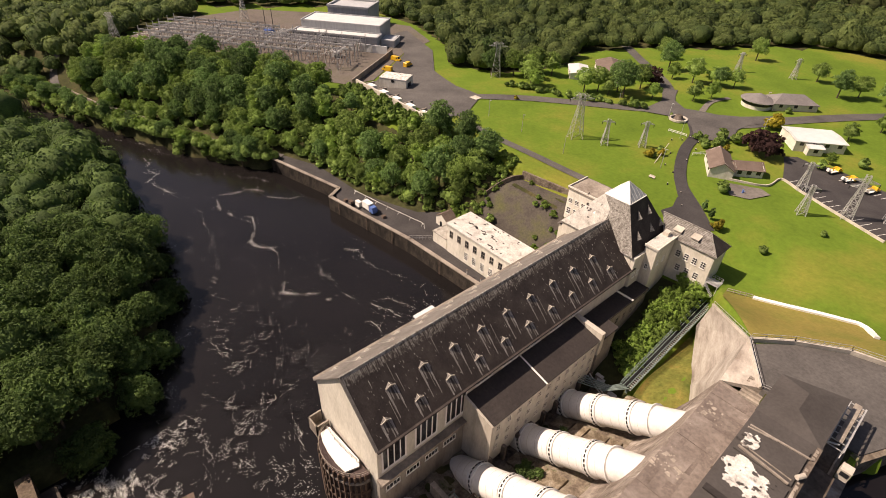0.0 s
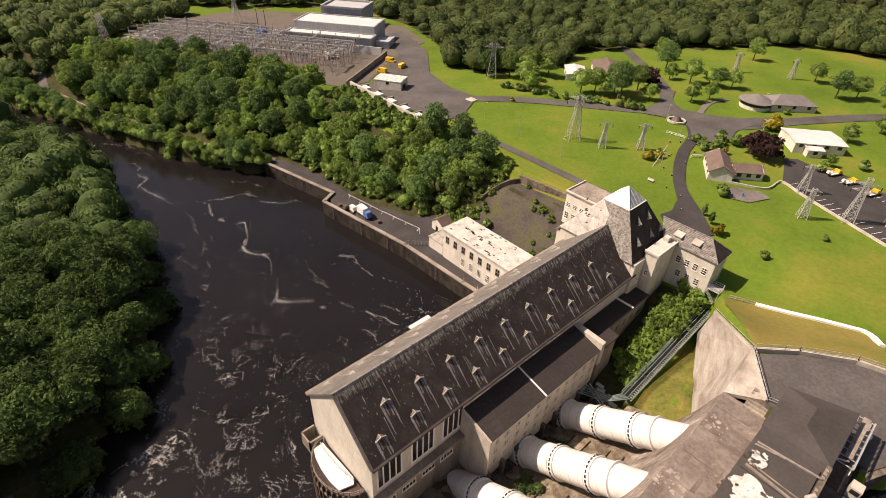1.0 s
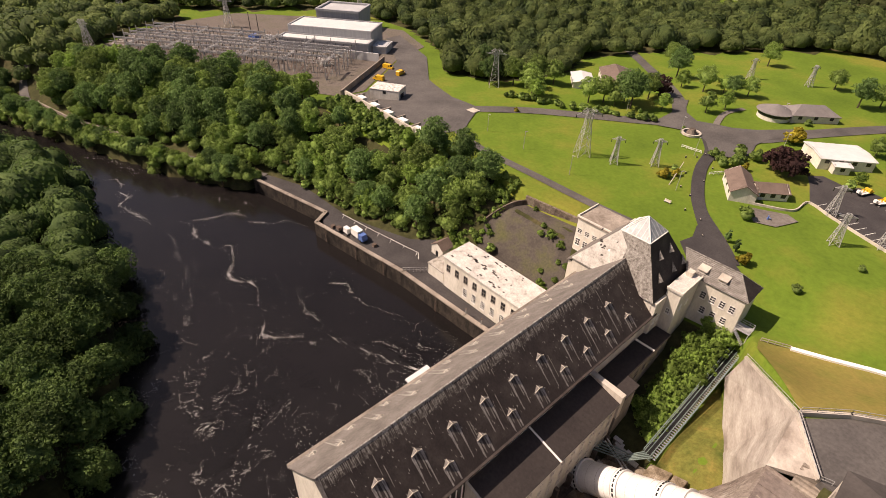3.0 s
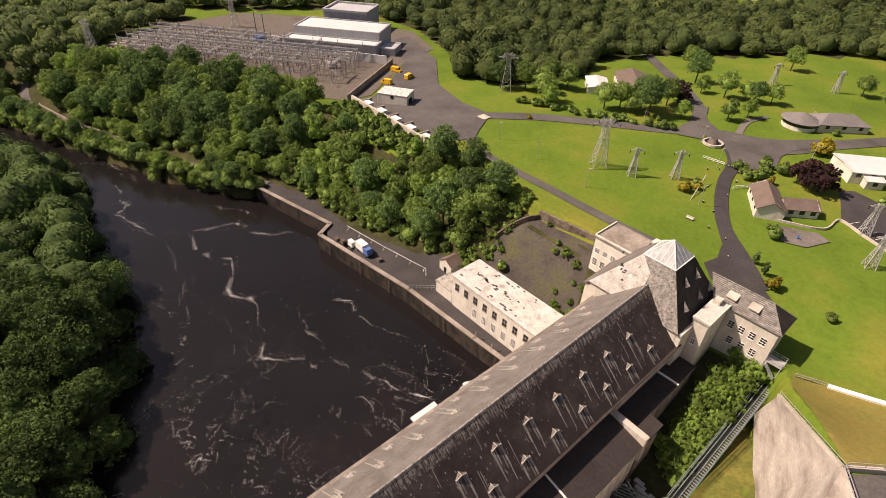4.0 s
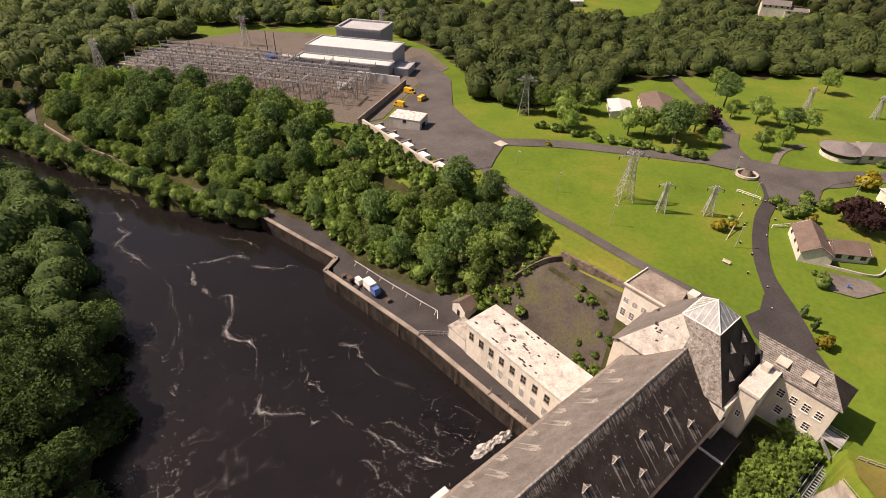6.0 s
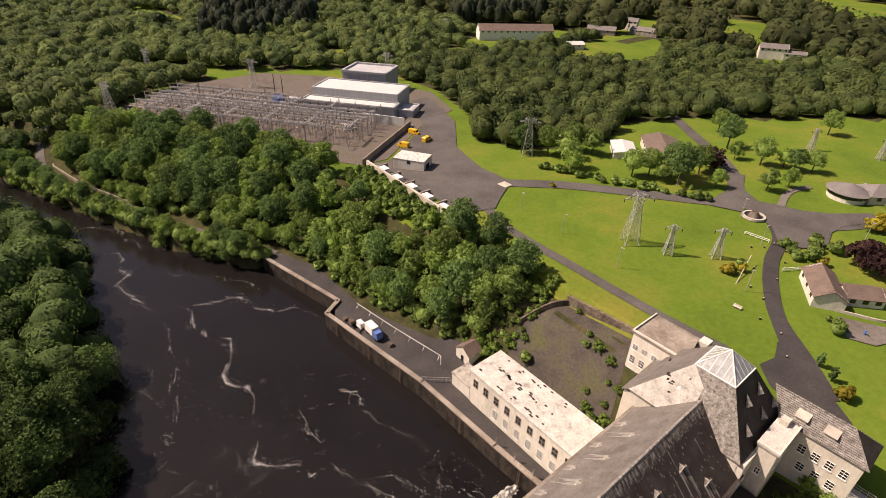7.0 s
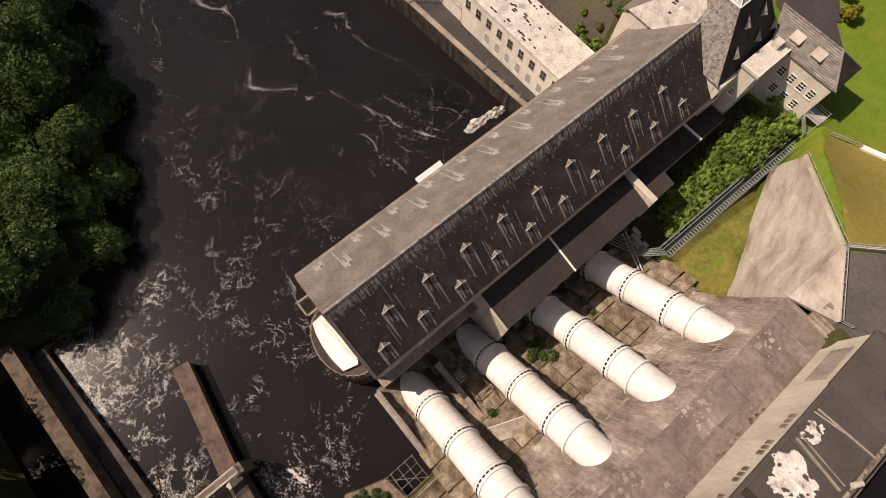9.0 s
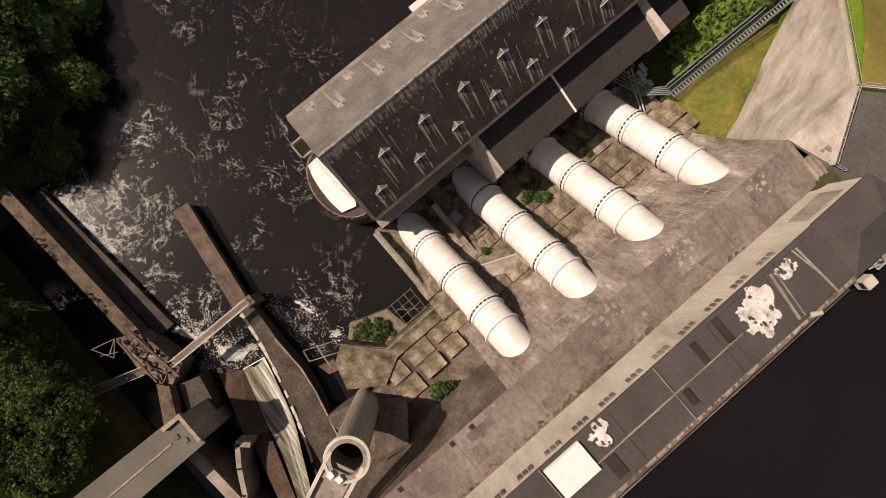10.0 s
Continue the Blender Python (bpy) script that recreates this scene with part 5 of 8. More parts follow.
for k, y in enumerate(PY):
    if k == 0:
        first.location = (0, y, 0)
    else:
        copy_thing(first, Matrix.Translation((0, y, 0)))
random.seed(21)
slab_mesh = {}


def slab_piece(w, d):
    """A slab mesh of that size, shared by alike pieces, with chamfered upper edges."""
    if (w, d) not in slab_mesh:
        g = Geo().add([(x * (w / 2 - k), y * (d / 2 - k), z) for z, k in ((-0.9, 0), (-0.08, 0), (0, 0.08)) for x, y in ((-1, -1), (1, -1), (1, 1), (-1, 1))],
                      [(3, 2, 1, 0), (8, 9, 10, 11)] + [(4 * r + i, 4 * r + (i + 1) % 4, 4 * r + 4 + (i + 1) % 4, 4 * r + 4 + i) for r in (0, 1) for i in range(4)])
        me = bpy.data.meshes.new("slab")
        me.from_pydata(g.v, [], g.f)
        me.materials.append(PAVER)
        slab_mesh[(w, d)] = me
    return slab_mesh[(w, d)]


for k in range(5):
    y = -13.5 + 13.85 * k
    s = thing("court_paving", "stepped brown concrete slabs between the penstocks", "paving", (26, y, 4), "paving between the penstocks")
    if k == 1:
        part("kerb", Geo().box(13.0, 27.2, y - 2.0, y - 1.0, 2, 7.2), CONC, s, "pale concrete divider wall")
    for i, (xa, w) in enumerate(((18.2, 4.3), (22.6, 3.2), (25.9, 4.4), (30.4, 2.6))):
        for j, (ya, d) in enumerate(((-3.9, 3.9), (0.1, 3.7))):
            if k == 0 and j == 0 or random.random() < 0.22:
                continue
            xx, yy = xa + w / 2, y + ya + d / 2
            ob = new("slab", slab_piece(w, d))
            ob.parent = s
            ob.location = Vector((xx, yy, 4.55 + 0.4 * (xx - 18.2) + random.uniform(-0.2, 0.12))) - s.location
            ob.rotation_euler = (random.uniform(-0.02, 0.02), -0.38 + random.uniform(-0.03, 0.03), random.uniform(-0.015, 0.015))
pump = thing("pump_set", "green steel pump frame with pale motors in the penstock court", "pump", (17.2, 0.4, 4.2))
part("bedplate", Geo().box(16.2, 18.6, -0.8, 1.8, 4.0, 4.5), GREENST, pump)
for i in range(4):
    part("motor", Geo().bar((16.7 + 0.5 * i, -0.1, 4.9), (16.7 + 0.5 * i, 1.2, 4.9), 0.2, 10), PALECONC, pump)
part("guard", Geo().bar((16.2, -0.8, 4.5), (16.2, -0.8, 5.6), 0.05).bar((18.6, -0.8, 4.5), (18.6, -0.8, 5.6), 0.05).bar((16.2, -0.8, 5.6), (18.6, -0.8, 5.6), 0.05).bar((16.2, 1.8, 4.5), (16.2, 1.8, 5.6), 0.05).bar((16.2, -0.8, 5.6), (16.2, 1.8, 5.6), 0.05), GREENST, pump)
rack = thing("steel_platform", "rusty open steel platform frame beside the penstock", "platform", (22.6, 1.4, 5.0))
for x, y in ((19.8, 0.2), (19.8, 3.4), (25.4, 0.2), (25.4, 3.4), (22.6, 0.2), (22.6, 3.4)):
    part("leg", Geo().bar((x, y, 3.8), (x, y, 7.3), 0.1), RUST, rack)
for a, b in (((19.8, 0.2), (25.4, 0.2)), ((19.8, 3.4), (25.4, 3.4)), ((19.8, 0.2), (19.8, 3.4)), ((22.6, 0.2), (22.6, 3.4)), ((25.4, 0.2), (25.4, 3.4))):
    part("beam", Geo().bar((*a, 7.3), (*b, 7.3), 0.11), RUST, rack)
for i in range(9):
    part("plank", Geo().box(23.6 + 0.2 * i, 23.74 + 0.2 * i, 0.2, 1.6, 7.38, 7.44), CONC, rack)
ledge = thing("ledge_slab", "pale worn concrete ledge below the dam", "slab", (29.6, 1.0, 8.0), "ledges below the dam")
part("slab", Geo().slab([(27.0, -1.9, 8.3), (29.8, -1.7, 9.2), (33.0, 5.2, 10.2), (29.6, 4.4, 9.4)], 0.9), CONC, ledge)
part("edge", Geo().bar((27.0, -1.9, 8.4), (29.6, 4.4, 9.5), 0.16), PALECONC, ledge)
cf = Geo()
cfx, cfy = np.arange(9.4, 34.8, 0.8), np.arange(-12.6, 44.6, 0.8)
cf.v = [(x, y, 4.1 + 0.4 * max(0, x - 18.2) + 0.5 * noise.noise((x * 0.5, y * 0.5, 0)) + 0.25 * noise.noise((x * 1.7, y * 1.7, 4))) for x in cfx for y in cfy]
cf.f = [(i * len(cfy) + j, (i + 1) * len(cfy) + j, (i + 1) * len(cfy) + j + 1, i * len(cfy) + j + 1) for i in range(len(cfx) - 1) for j in range(len(cfy) - 1)]
setting("court_floor", cf, RUBBLE, "brown stained concrete and rubble court", "floor", smooth=True)

# retaining slope and its coping, the green service bridge
RA, RB, RC, RD, RE, RF, RG = (26.8, 73.6, 12.4), (34.4, 56.0, 10.6), (39.6, 44.6, 10.6), (41.0, 43.6, 28.0), (47.0, 43.8, 31.2), (40.6, 54.0, 31.4), (28.6, 72.2, 21.4)
ret = Geo()
for q in ((RA, RB, RF, RG), (RB, RC, RD, RF), (RD, RE, RF)):
    ret.slab(list(q), 1.0)
slope = setting("wall_retaining", ret, SLOPECONC, "broad sloping concrete retaining wall with tide lines", "wall")
part("coping", Geo().bar(RG, RF, 0.35).bar(RF, RE, 0.35), PALECONC, slope)
rail(slope, [RG, RF, RE, (48.6, 44.5, 31.0)], 1.1, 2.0, STEEL)
bridge = thing("service_bridge", "long green steel pipe bridge over the sunk court", "footbridge", (25.5, 66, 9))
a, b = Vector((25.2, 45.4, 9.6)), Vector((25.7, 82.5, 16.0))
for off in (-1.15, -0.6, 0.25, 1.15):
    part("pipe", Geo().bar(a + Vector((off, 0, 0.4)), b + Vector((off, 0, 0.4)), 0.09, 6), GREENST, bridge)
g = Geo()
for i in range(60):
    p = a.lerp(b, i / 59)
    g.box(p.x + 0.3, p.x + 1.3, p.y - 0.09, p.y + 0.09, p.z, p.z + 0.12)
part("grating", g, STEEL, bridge)
part("deck", Geo().slab([a + Vector((-1.2, 0, -0.2)), a + Vector((0.2, 0, -0.2)), b + Vector((0.2, 0, -0.2)), b + Vector((-1.2, 0, -0.2))], 0.2), TYRE, bridge)
rail(bridge, [a + Vector((1.35, 0, 0)), b + Vector((1.35, 0, 0))], 1.2, 2.2, GREENST)
rail(bridge, [a + Vector((-1.35, 0, 0)), b + Vector((-1.35, 0, 0))], 1.2, 2.2, GREENST)
for i in range(7):
    p = a.lerp(b, (i + 0.3) / 7)
    part("pier", Geo().box(p.x - 0.3, p.x + 0.3, p.y - 0.3, p.y + 0.3, 2, p.z - 0.3), GREENST, bridge)
for k in range(5):
    c = [Vector((17.0, 41.5 - 0.7 * k, 9.2)), Vector((22.5, 43.2 - 0.5 * k, 9.2)), a + Vector((-1.0 + 0.45 * k, 0, 0.3))]
    part("pipe_bend", Geo().bar(c[0], c[1], 0.13, 6).bar(c[1], c[2], 0.13, 6), GREENST, bridge)

REDSTAIN = mat("iron_stained_concrete", [(0.03, 0.02, 0.014), (0.065, 0.038, 0.026), (0.10, 0.062, 0.042)], 0.4, 0.85, fine=6, grit=0.5)
PALEBOARD = mat("board_marked_concrete", [(0.20, 0.165, 0.13), (0.29, 0.25, 0.205), (0.35, 0.31, 0.26)], 0.3, 0.88, fine=9, stretch=(1.5, 1.5, 0.12), grit=0.3)
BROWNCONC = mat("dark_brown_concrete", [(0.03, 0.023, 0.018), (0.062, 0.047, 0.037), (0.10, 0.077, 0.061)], 0.25, 0.85, fine=8, grit=0.5)
RUSTRED = mat("flaking_red_paint", [(0.16, 0.06, 0.04), (0.26, 0.12, 0.085)], 0.8, 0.85)
LOCKROOF = mat("lock_house_roof", [(0.10, 0.09, 0.074), (0.145, 0.13, 0.108)], 0.12, 0.9, fine=14, grit=0.12)
FOAMCHUTE = mat("sheeting_water", [(0.045, 0.040, 0.02), (0.12, 0.11, 0.07), (0.23, 0.215, 0.165), (0.50, 0.48, 0.43)], 0.6, 0.35, stretch=(0.09, 2.4, 0.3), fine=4, grit=0.4)
# ---------------------------------------------------------------- weir, fish pass and lock
wall_line("wall_weir", [(-17.4, -37.3), (4.2, -40.6)], 2.5, -4, 2.6, MOSSWALL, "mossy brown weir dividing wall", RUST)
setting("wall_divider", Geo().prism([(4.0, -38.8), (5.0, -41.6), (13.4, -42.6), (21.3, -44.4), (28.9, -46.8), (36.1, -49.6), (41.2, -51.4), (41.2, -43.8), (34.1, -42.0), (25.1, -39.8), (20.2, -39.1), (13.2, -39.2)], -4, lambda x, y: 4.4 if x > 12 else 3.2), BROWNCONC, "broad dark brown concrete dividing wall", "wall")
random.seed(61)
edge = spline([(5.2, -41.4), (13.4, -42.3), (21.3, -44.1), (28.9, -46.5), (36.1, -49.3), (40.6, -50.9)], 1.5)
for (xa, ya), (xb, yb) in zip(edge, edge[1:]):
    if random.random() < 0.12:
        continue
    za = 4.4 if xa > 12 else 3.2 + 1.2 * (xa - 5) / 8
    cp = thing("coping_stone", "broken pale coping stone beside the spillway", "coping", (xa, ya, za), "broken coping stones")
    w = random.uniform(0.18, 0.34)
    part("stone", Geo().prism([(xa, ya - w), (xb - 0.1, yb - w * random.uniform(0.7, 1.2)), (xb - 0.1, yb + w), (xa, ya + w * random.uniform(0.6, 1.2))], za - 0.3, za + random.uniform(0.1, 0.3)), PALECONC, cp)
part("kerb", Geo().bar((12.8, -39.4, 4.5), (20.2, -39.3, 4.5), 0.2).bar((20.2, -39.3, 4.5), (25.1, -40.0, 4.5), 0.2).bar((25.1, -40.0, 4.5), (34.1, -42.2, 4.5), 0.2), CONC, bpy.data.objects["wall_divider"])
wall_line("wall_lock", [(-39.5, -59.2), (-4.0, -57.9)], 2.0, -4, 4.7, MOSSWALL, "long mossy concrete lock approach wall", MOSSWALL)
wall_line("wall_lock_low", [(-37, -57.0), (-2, -54.6)], 3.4, -4, 1.2, BLACKWALL, "low submerged lock ledge")
fb = thing("weir_footbridge", "white railed footbridge across the weir", "footbridge", (5, -46, 7))
part("deck", Geo().box(4.2, 5.4, -55, -38, 6.7, 6.95), CONC, fb)
rail(fb, [(4.2, -55, 6.95), (4.2, -38, 6.95)], 1.1, 1.6, PALECONC, r=0.07)
rail(fb, [(5.4, -55, 6.95), (5.4, -38, 6.95)], 1.1, 1.6, PALECONC, r=0.07)
part("pier", Geo().box(3.9, 5.7, -39.2, -37.2, -3, 6.7), CONCDARK, fb)
gatew = thing("sluice_platform", "rusty sluice gate platform with steel gantry", "platform", (0, -57, 5))
part("base", Geo().prism([(-5.5, -60.4), (-3.8, -56.6), (5.6, -54.4), (7.4, -58.2), (2.0, -61.0)], -4, 5.6), CONCDARK, gatew)
random.seed(71)
for i in range(34):
    x, y = random.uniform(-3.8, 5.6), random.uniform(-59.6, -56.0)
    a, w, d = random.uniform(0, 3.1), random.uniform(0.3, 1.1), random.uniform(0.1, 0.35)
    c, e = math.cos(a), math.sin(a)
    part("plate", Geo().prism([(x + u * w * c - v * d * e, y + u * w * e + v * d * c) for u, v in ((-1, -1), (1, -1), (1, 1), (-1, 1))], 5.6, 5.66 + random.uniform(0.05, 0.8) + 0.003 * i), random.choice((RUST, RUST, REDSTAIN, RUSTRED, CONCDARK, CONC)), gatew)
for i in range(9):
    x, y = random.uniform(-4, 5.5), random.uniform(-59.6, -56.2)
    part("rod", Geo().bar((x, y, 6.0), (x + random.uniform(-2.5, 2.5), y + random.uniform(-1.5, 1.5), 6.6 + random.uniform(0, 1)), 0.07), random.choice((RUST, CONC)), gatew)
for p, q in (((-5.4, -60.2), (-6.5, -64.4)), ((-6.5, -64.4), (-2.8, -62.4)), ((-2.8, -62.4), (-5.4, -60.2)), ((-5.4, -60.2), (-3.8, -62.6)), ((-4.6, -64.0), (-3.2, -61.2))):
    part("brace", Geo().bar((*p, 6.4), (*q, 6.4), 0.07), CONC, gatew)
part("beam", Geo().bar((-4.8, -57.0, 7.2), (7.2, -55.6, 7.2), 0.25).bar((-4.8, -59.8, 7.0), (5.5, -59.2, 7.0), 0.2), RUST, gatew)
wk = thing("lock_walkway", "narrow steel walkway across the lock channel", "walkway", (1, -64, 6))
part("deck", Geo().slab([(1.6, -59.6, 5.9), (3.0, -60.2, 5.9), (-0.2, -70.2, 5.9), (-1.6, -69.4, 5.9)], 0.15), CONCDARK, wk)
rail(wk, [(1.6, -59.6, 5.9), (-1.6, -69.4, 5.9)], 1.1, 1.5, STEEL)
rail(wk, [(3.0, -60.2, 5.9), (-0.2, -70.2, 5.9)], 1.1, 1.5, STEEL)
chute = Geo()
lip = [np.array(spline(p, 1.0)) for p in ([(13.3, -48.9, 0.3), (23.0, -50.4, 4.0), (31.0, -51.6, 6.4), (41.2, -54.6, 9.0)], [(14.2, -44.4, 0.3), (25.6, -46.2, 4.0), (32.0, -48.4, 6.4), (41.2, -52.2, 9.0)])]
rows = min(len(lip[0]), len(lip[1]))
for i in range(rows):
    a, b = lip[0][int(i * (len(lip[0]) - 1) / (rows - 1))], lip[1][int(i * (len(lip[1]) - 1) / (rows - 1))]
    for j in range(13):
        p = a + (b - a) * j / 12
        chute.v.append((p[0], p[1], p[2] + 0.16 * noise.noise((j * 0.9, i * 0.05, 3)) - 0.5 * math.sin(math.pi * j / 12)))
chute.f = [(i * 13 + j, i * 13 + j + 1, i * 13 + j + 14, i * 13 + j + 13) for i in range(rows - 1) for j in range(12)]
chute_ob = setting("spillway", chute, FOAMCHUTE, "brown stained spillway chute with sheeting white water", "spillway", smooth=True)
part("lip", Geo().bar((13.2, -48.9, 0.3), (14.1, -44.4, 0.3), 0.12), WHITE, chute_ob, "white broken water at the foot")
setting("wall_chute", Geo().slab([(9.6, -52.6, 0.1), (13.4, -49.0, 0.4), (25.0, -51.0, 4.4), (24, -54.4, 6.4)], 2.0).prism([(24, -54.4), (25.0, -51.0), (41.2, -54.8), (41.2, -57.5)], -4, lambda x, y: 4.6 + 0.25 * (x - 25)), REDSTAIN, "red-brown stained spillway side wall", "wall")
wall_line("wall_spill_island", [(24.6, -53.0), (23.0, -54.6), (26.4, -57.0), (30.6, -59.2), (34, -63)], 0.9, 2, 9.4, CONC, "pale curved spillway pier")
wall_line("wall_lock_head", [(19.4, -61.6), (36.0, -60.9)], 1.5, -4, 8.7, CONCDARK, "concrete lock head wall", CONC)
lock = thing("lock_house", "long flat grey roof of the lock house", "building", (16, -64, 14))
part("wall", Geo().prism([(12.8, -79), (18.8, -79), (18.6, -55.6), (13.2, -55.6)], 0, 15.6), CONC, lock)
part("roof", Geo().prism([(12.2, -79.4), (19.4, -79.4), (19.2, -55.0), (12.8, -55.0)], 15.6, 16.1), LOCKROOF, lock, "flat grey-brown roof")
part("roof_ridge", Geo().box(15.7, 16.0, -79, -59.0, 16.1, 16.25), CONC, lock)
part("parapet", Geo().box(12.9, 13.6, -58.5, -54.8, 16.1, 16.9).box(13.6, 18.4, -55.4, -54.8, 16.1, 16.9), CONC, lock, "crumbling pale parapet")
part("skylight", Geo().box(15.2, 15.9, -58.2, -57.4, 16.1, 16.3).box(16.6, 17.3, -57.4, -56.6, 16.1, 16.3), CONCDARK, lock)
setting("lock_pier", Geo().prism([(5.6, -59.6), (7.4, -58.2), (14.2, -61.6), (13, -63.8)], -4, 6.8), MOSSWALL, "mossy brown lock pier", "pier")
setting("lock_shelf", Geo().prism([(8.0, -57.8), (9.2, -54.0), (16.0, -55.4), (14.6, -60.4)], -4, 4.6), BLACKWALL, "near-black concrete lock shelf", "pier")
FX, FY, FZ = 33.0, -34.3, 31.6
cyl = thing("fish_lift_tower", "tall round concrete fish lift shaft with open ringed top", "tower", (FX, FY, 4))
part("shaft", Geo().bar((FX, FY, 2), (FX, FY, FZ - 0.6), 2.55, 36, caps=False), PALEBOARD, cyl, "pale board-marked shaft", smooth=True)
part("rim", Geo().ring((FX, FY, FZ), (0, 0, 1), 2.15, 3.05, 1.2, 40), CONC, cyl)
part("rim_ledge", Geo().ring((FX, FY, FZ + 0.45), (0, 0, 1), 2.75, 3.15, 0.5, 40), PALECONC, cyl, "pale ledge round the rim")
# black disc added across the shaft in place of its inner shade
part("shaft_dark_disc", Geo().bar((FX, FY, FZ - 7), (FX, FY, FZ - 6.8), 2.5, 28), TYRE, cyl, "black disc standing in for the dark inside the shaft")
for dx, dy in ((-2.2, -1.0), (2.2, 0.9)):
    part("guide_beam", Geo().bar((FX + dx, FY + dy, FZ + 0.4), (FX + dx * 0.9 + 3.4, FY + dy - 8.4, FZ + 0.4), 0.35), PALECONC, cyl)
part("bridge_deck", Geo().slab([(FX - 1.5, FY - 2.0, FZ - 0.1), (FX + 2.2, FY - 0.4, FZ - 0.1), (FX + 5.4, FY - 8.6, FZ - 0.1), (FX + 1.8, FY - 9.8, FZ - 0.1)], 0.4), CONC, cyl)
part("hoist_bed", Geo().slab([(FX - 0.9, FY - 2.4, FZ + 0.5), (FX + 1.9, FY - 1.2, FZ + 0.5), (FX + 2.4, FY - 2.9, FZ + 0.5), (FX - 0.4, FY - 4.0, FZ + 0.5)], 0.5), CONC, cyl)
for x, y in ((FX + 0.1, FY - 2.8), (FX + 1.3, FY - 2.3)):
    part("hoist_motor", Geo().box(x - 0.4, x + 0.4, y - 0.4, y + 0.4, FZ + 0.5, FZ + 1.2), WHITE, cyl)
setting("court_terrace", Geo().prism([(21.4, -30.4), (23.5, -33.4), (28.5, -34.8), (32.5, -29), (30, -24.2), (30, -12.2), (27.2, -12.2), (27.4, -24.6), (22.6, -29.2)], -4, 7.0), PAVER, "worn brown concrete terrace round the pool", "terrace")
setting("court_terrace_low", Geo().prism([(30, -41), (41.3, -41.2), (41.3, -12.4), (30, -12.4), (30, -24.2), (32.5, -29)], -4, 6.2), CONCDARK, "stained concrete apron", "terrace")
for k, (x, y, w, d, h) in enumerate(((31.5, -15, 3.0, 4.2, 6.6), (35, -15, 3.2, 4.0, 6.9), (31.8, -20.5, 3.4, 5.0, 6.5), (35.4, -20.2, 2.8, 4.4, 7.1), (32.2, -26, 3.2, 3.8, 6.6), (36, -25.8, 3.4, 4.6, 6.8))):
    ps = thing("apron_slab", "large worn concrete apron slab", "slab", (x, y, 6.2), "apron slabs")
    part("slab", Geo().box(x - w / 2, x + w / 2, y - d / 2, y + d / 2, 5.8, h), PAVER, ps)
setting("wall_apron", Geo().slab([(33.0, -32.5, 7.0), (36.5, -27.5, 7.0), (40.8, -30.5, 16.0), (39.5, -36.5, 16.0)], 0.8), CONCDARK, "dark sloping apron wall", "wall")
lad = thing("pool_walkway", "rusty steel walkway frame over the pool edge", "walkway", (20.5, -33, 6))
for p, q in (((18.0, -36.4), (20.6, -30.4)), ((20.2, -36.8), (22.6, -31.2)), ((19.0, -34.0), (23.6, -34.6)), ((18.0, -36.4), (20.2, -36.8))):
    rail(lad, [(*p, 5.6), (*q, 5.6)], 1.1, 1.0, CONC, r=0.05)
part("platform", Geo().prism([(22, -36.6), (24.4, -36.0), (25.2, -33.4), (22.8, -33.6)], 4.6, 4.8), RUST, lad)
prail = thing("pool_railing", "green steel railing along the court edge", "railing", (22, -13, 7))
rail(prail, [(10.5, -12.8, 6.4), (27.4, -12.6, 7.0), (27.6, -24.7, 7.0), (22.6, -29.4, 7.0)], 1.2, 1.8, GREENST)
setting("court_edge", Geo().box(10, 27.9, -13.2, -12.0, -4, 6.4), CONC, "concrete kerb wall at the pool edge", "wall")

# ---------------------------------------------------------------- roads, yards and paths of the upper ground
drape("yard_substation", [(-276, 16), (-232, 44), (-201, 58), (-175, 78), (-153, 91), (-152, 104), (-181, 146), (-190, 172), (-225, 185), (-292, 152), (-322, 122), (-318, 74), (-302, 50)], REDGRAVEL, 0.2, 8, "reddish gravel switchyard", "ground")
drape("yard_works", [(-152, 93), (-150, 104), (-178, 143), (-216, 165), (-217, 176), (-174, 160), (-146, 137), (-118, 126), (-100, 124), (-92, 110), (-88, 104), (-92, 91), (-101, 93)], WORNROAD, 0.3, 5, "worn grey asphalt works yard", "ground")
drape("yard_gravel", [(-44, 63.8), (-13.8, 63.8), (-14.4, 67), (-20.2, 79.4), (-20.8, 85.6), (-41.4, 83.9), (-47.6, 74.2)], YARD, 0.15, 3, "dark gravel yard with weeds", "ground")
ribbon("road_lower", [(-98, 110), (-89, 101.8), (-76, 97.6), (-63, 96.1), (-48, 95.4), (-33, 94.8), (-20, 94.8), (-6, 95.5)], 3.4, WORNROAD, 0.16, "narrow grey road along the lawn", "road")
ribbon("road_main", [(-106, 116), (-97, 126), (-86, 138), (-73, 148), (-54, 160), (-38, 170), (-16, 176), (-1, 199), (19, 230), (45, 268)], 6.5, WORNROAD, 0.2, "curving grey park road", "road")
ribbon("road_drive", [(-30, 172), (-20, 158), (-16, 143), (-10.5, 129), (-4, 117), (5, 106), (12, 98)], lambda f: 3.9 + 14 * max(0, f - 0.72), ASPHALT, 0.24, "dark new asphalt drive", "road")
ribbon("road_north", [(-36, 171), (-42, 178), (-54, 198), (-78, 224), (-106, 250), (-140, 285)], 5.5, WORNROAD, 0.24, "grey road into the woods", "road")
ribbon("path_garden", [(-25, 170), (-29, 182), (-31, 194), (-28, 204)], 2.4, GRAVEL, 0.26, "curved gravel garden path", "path")
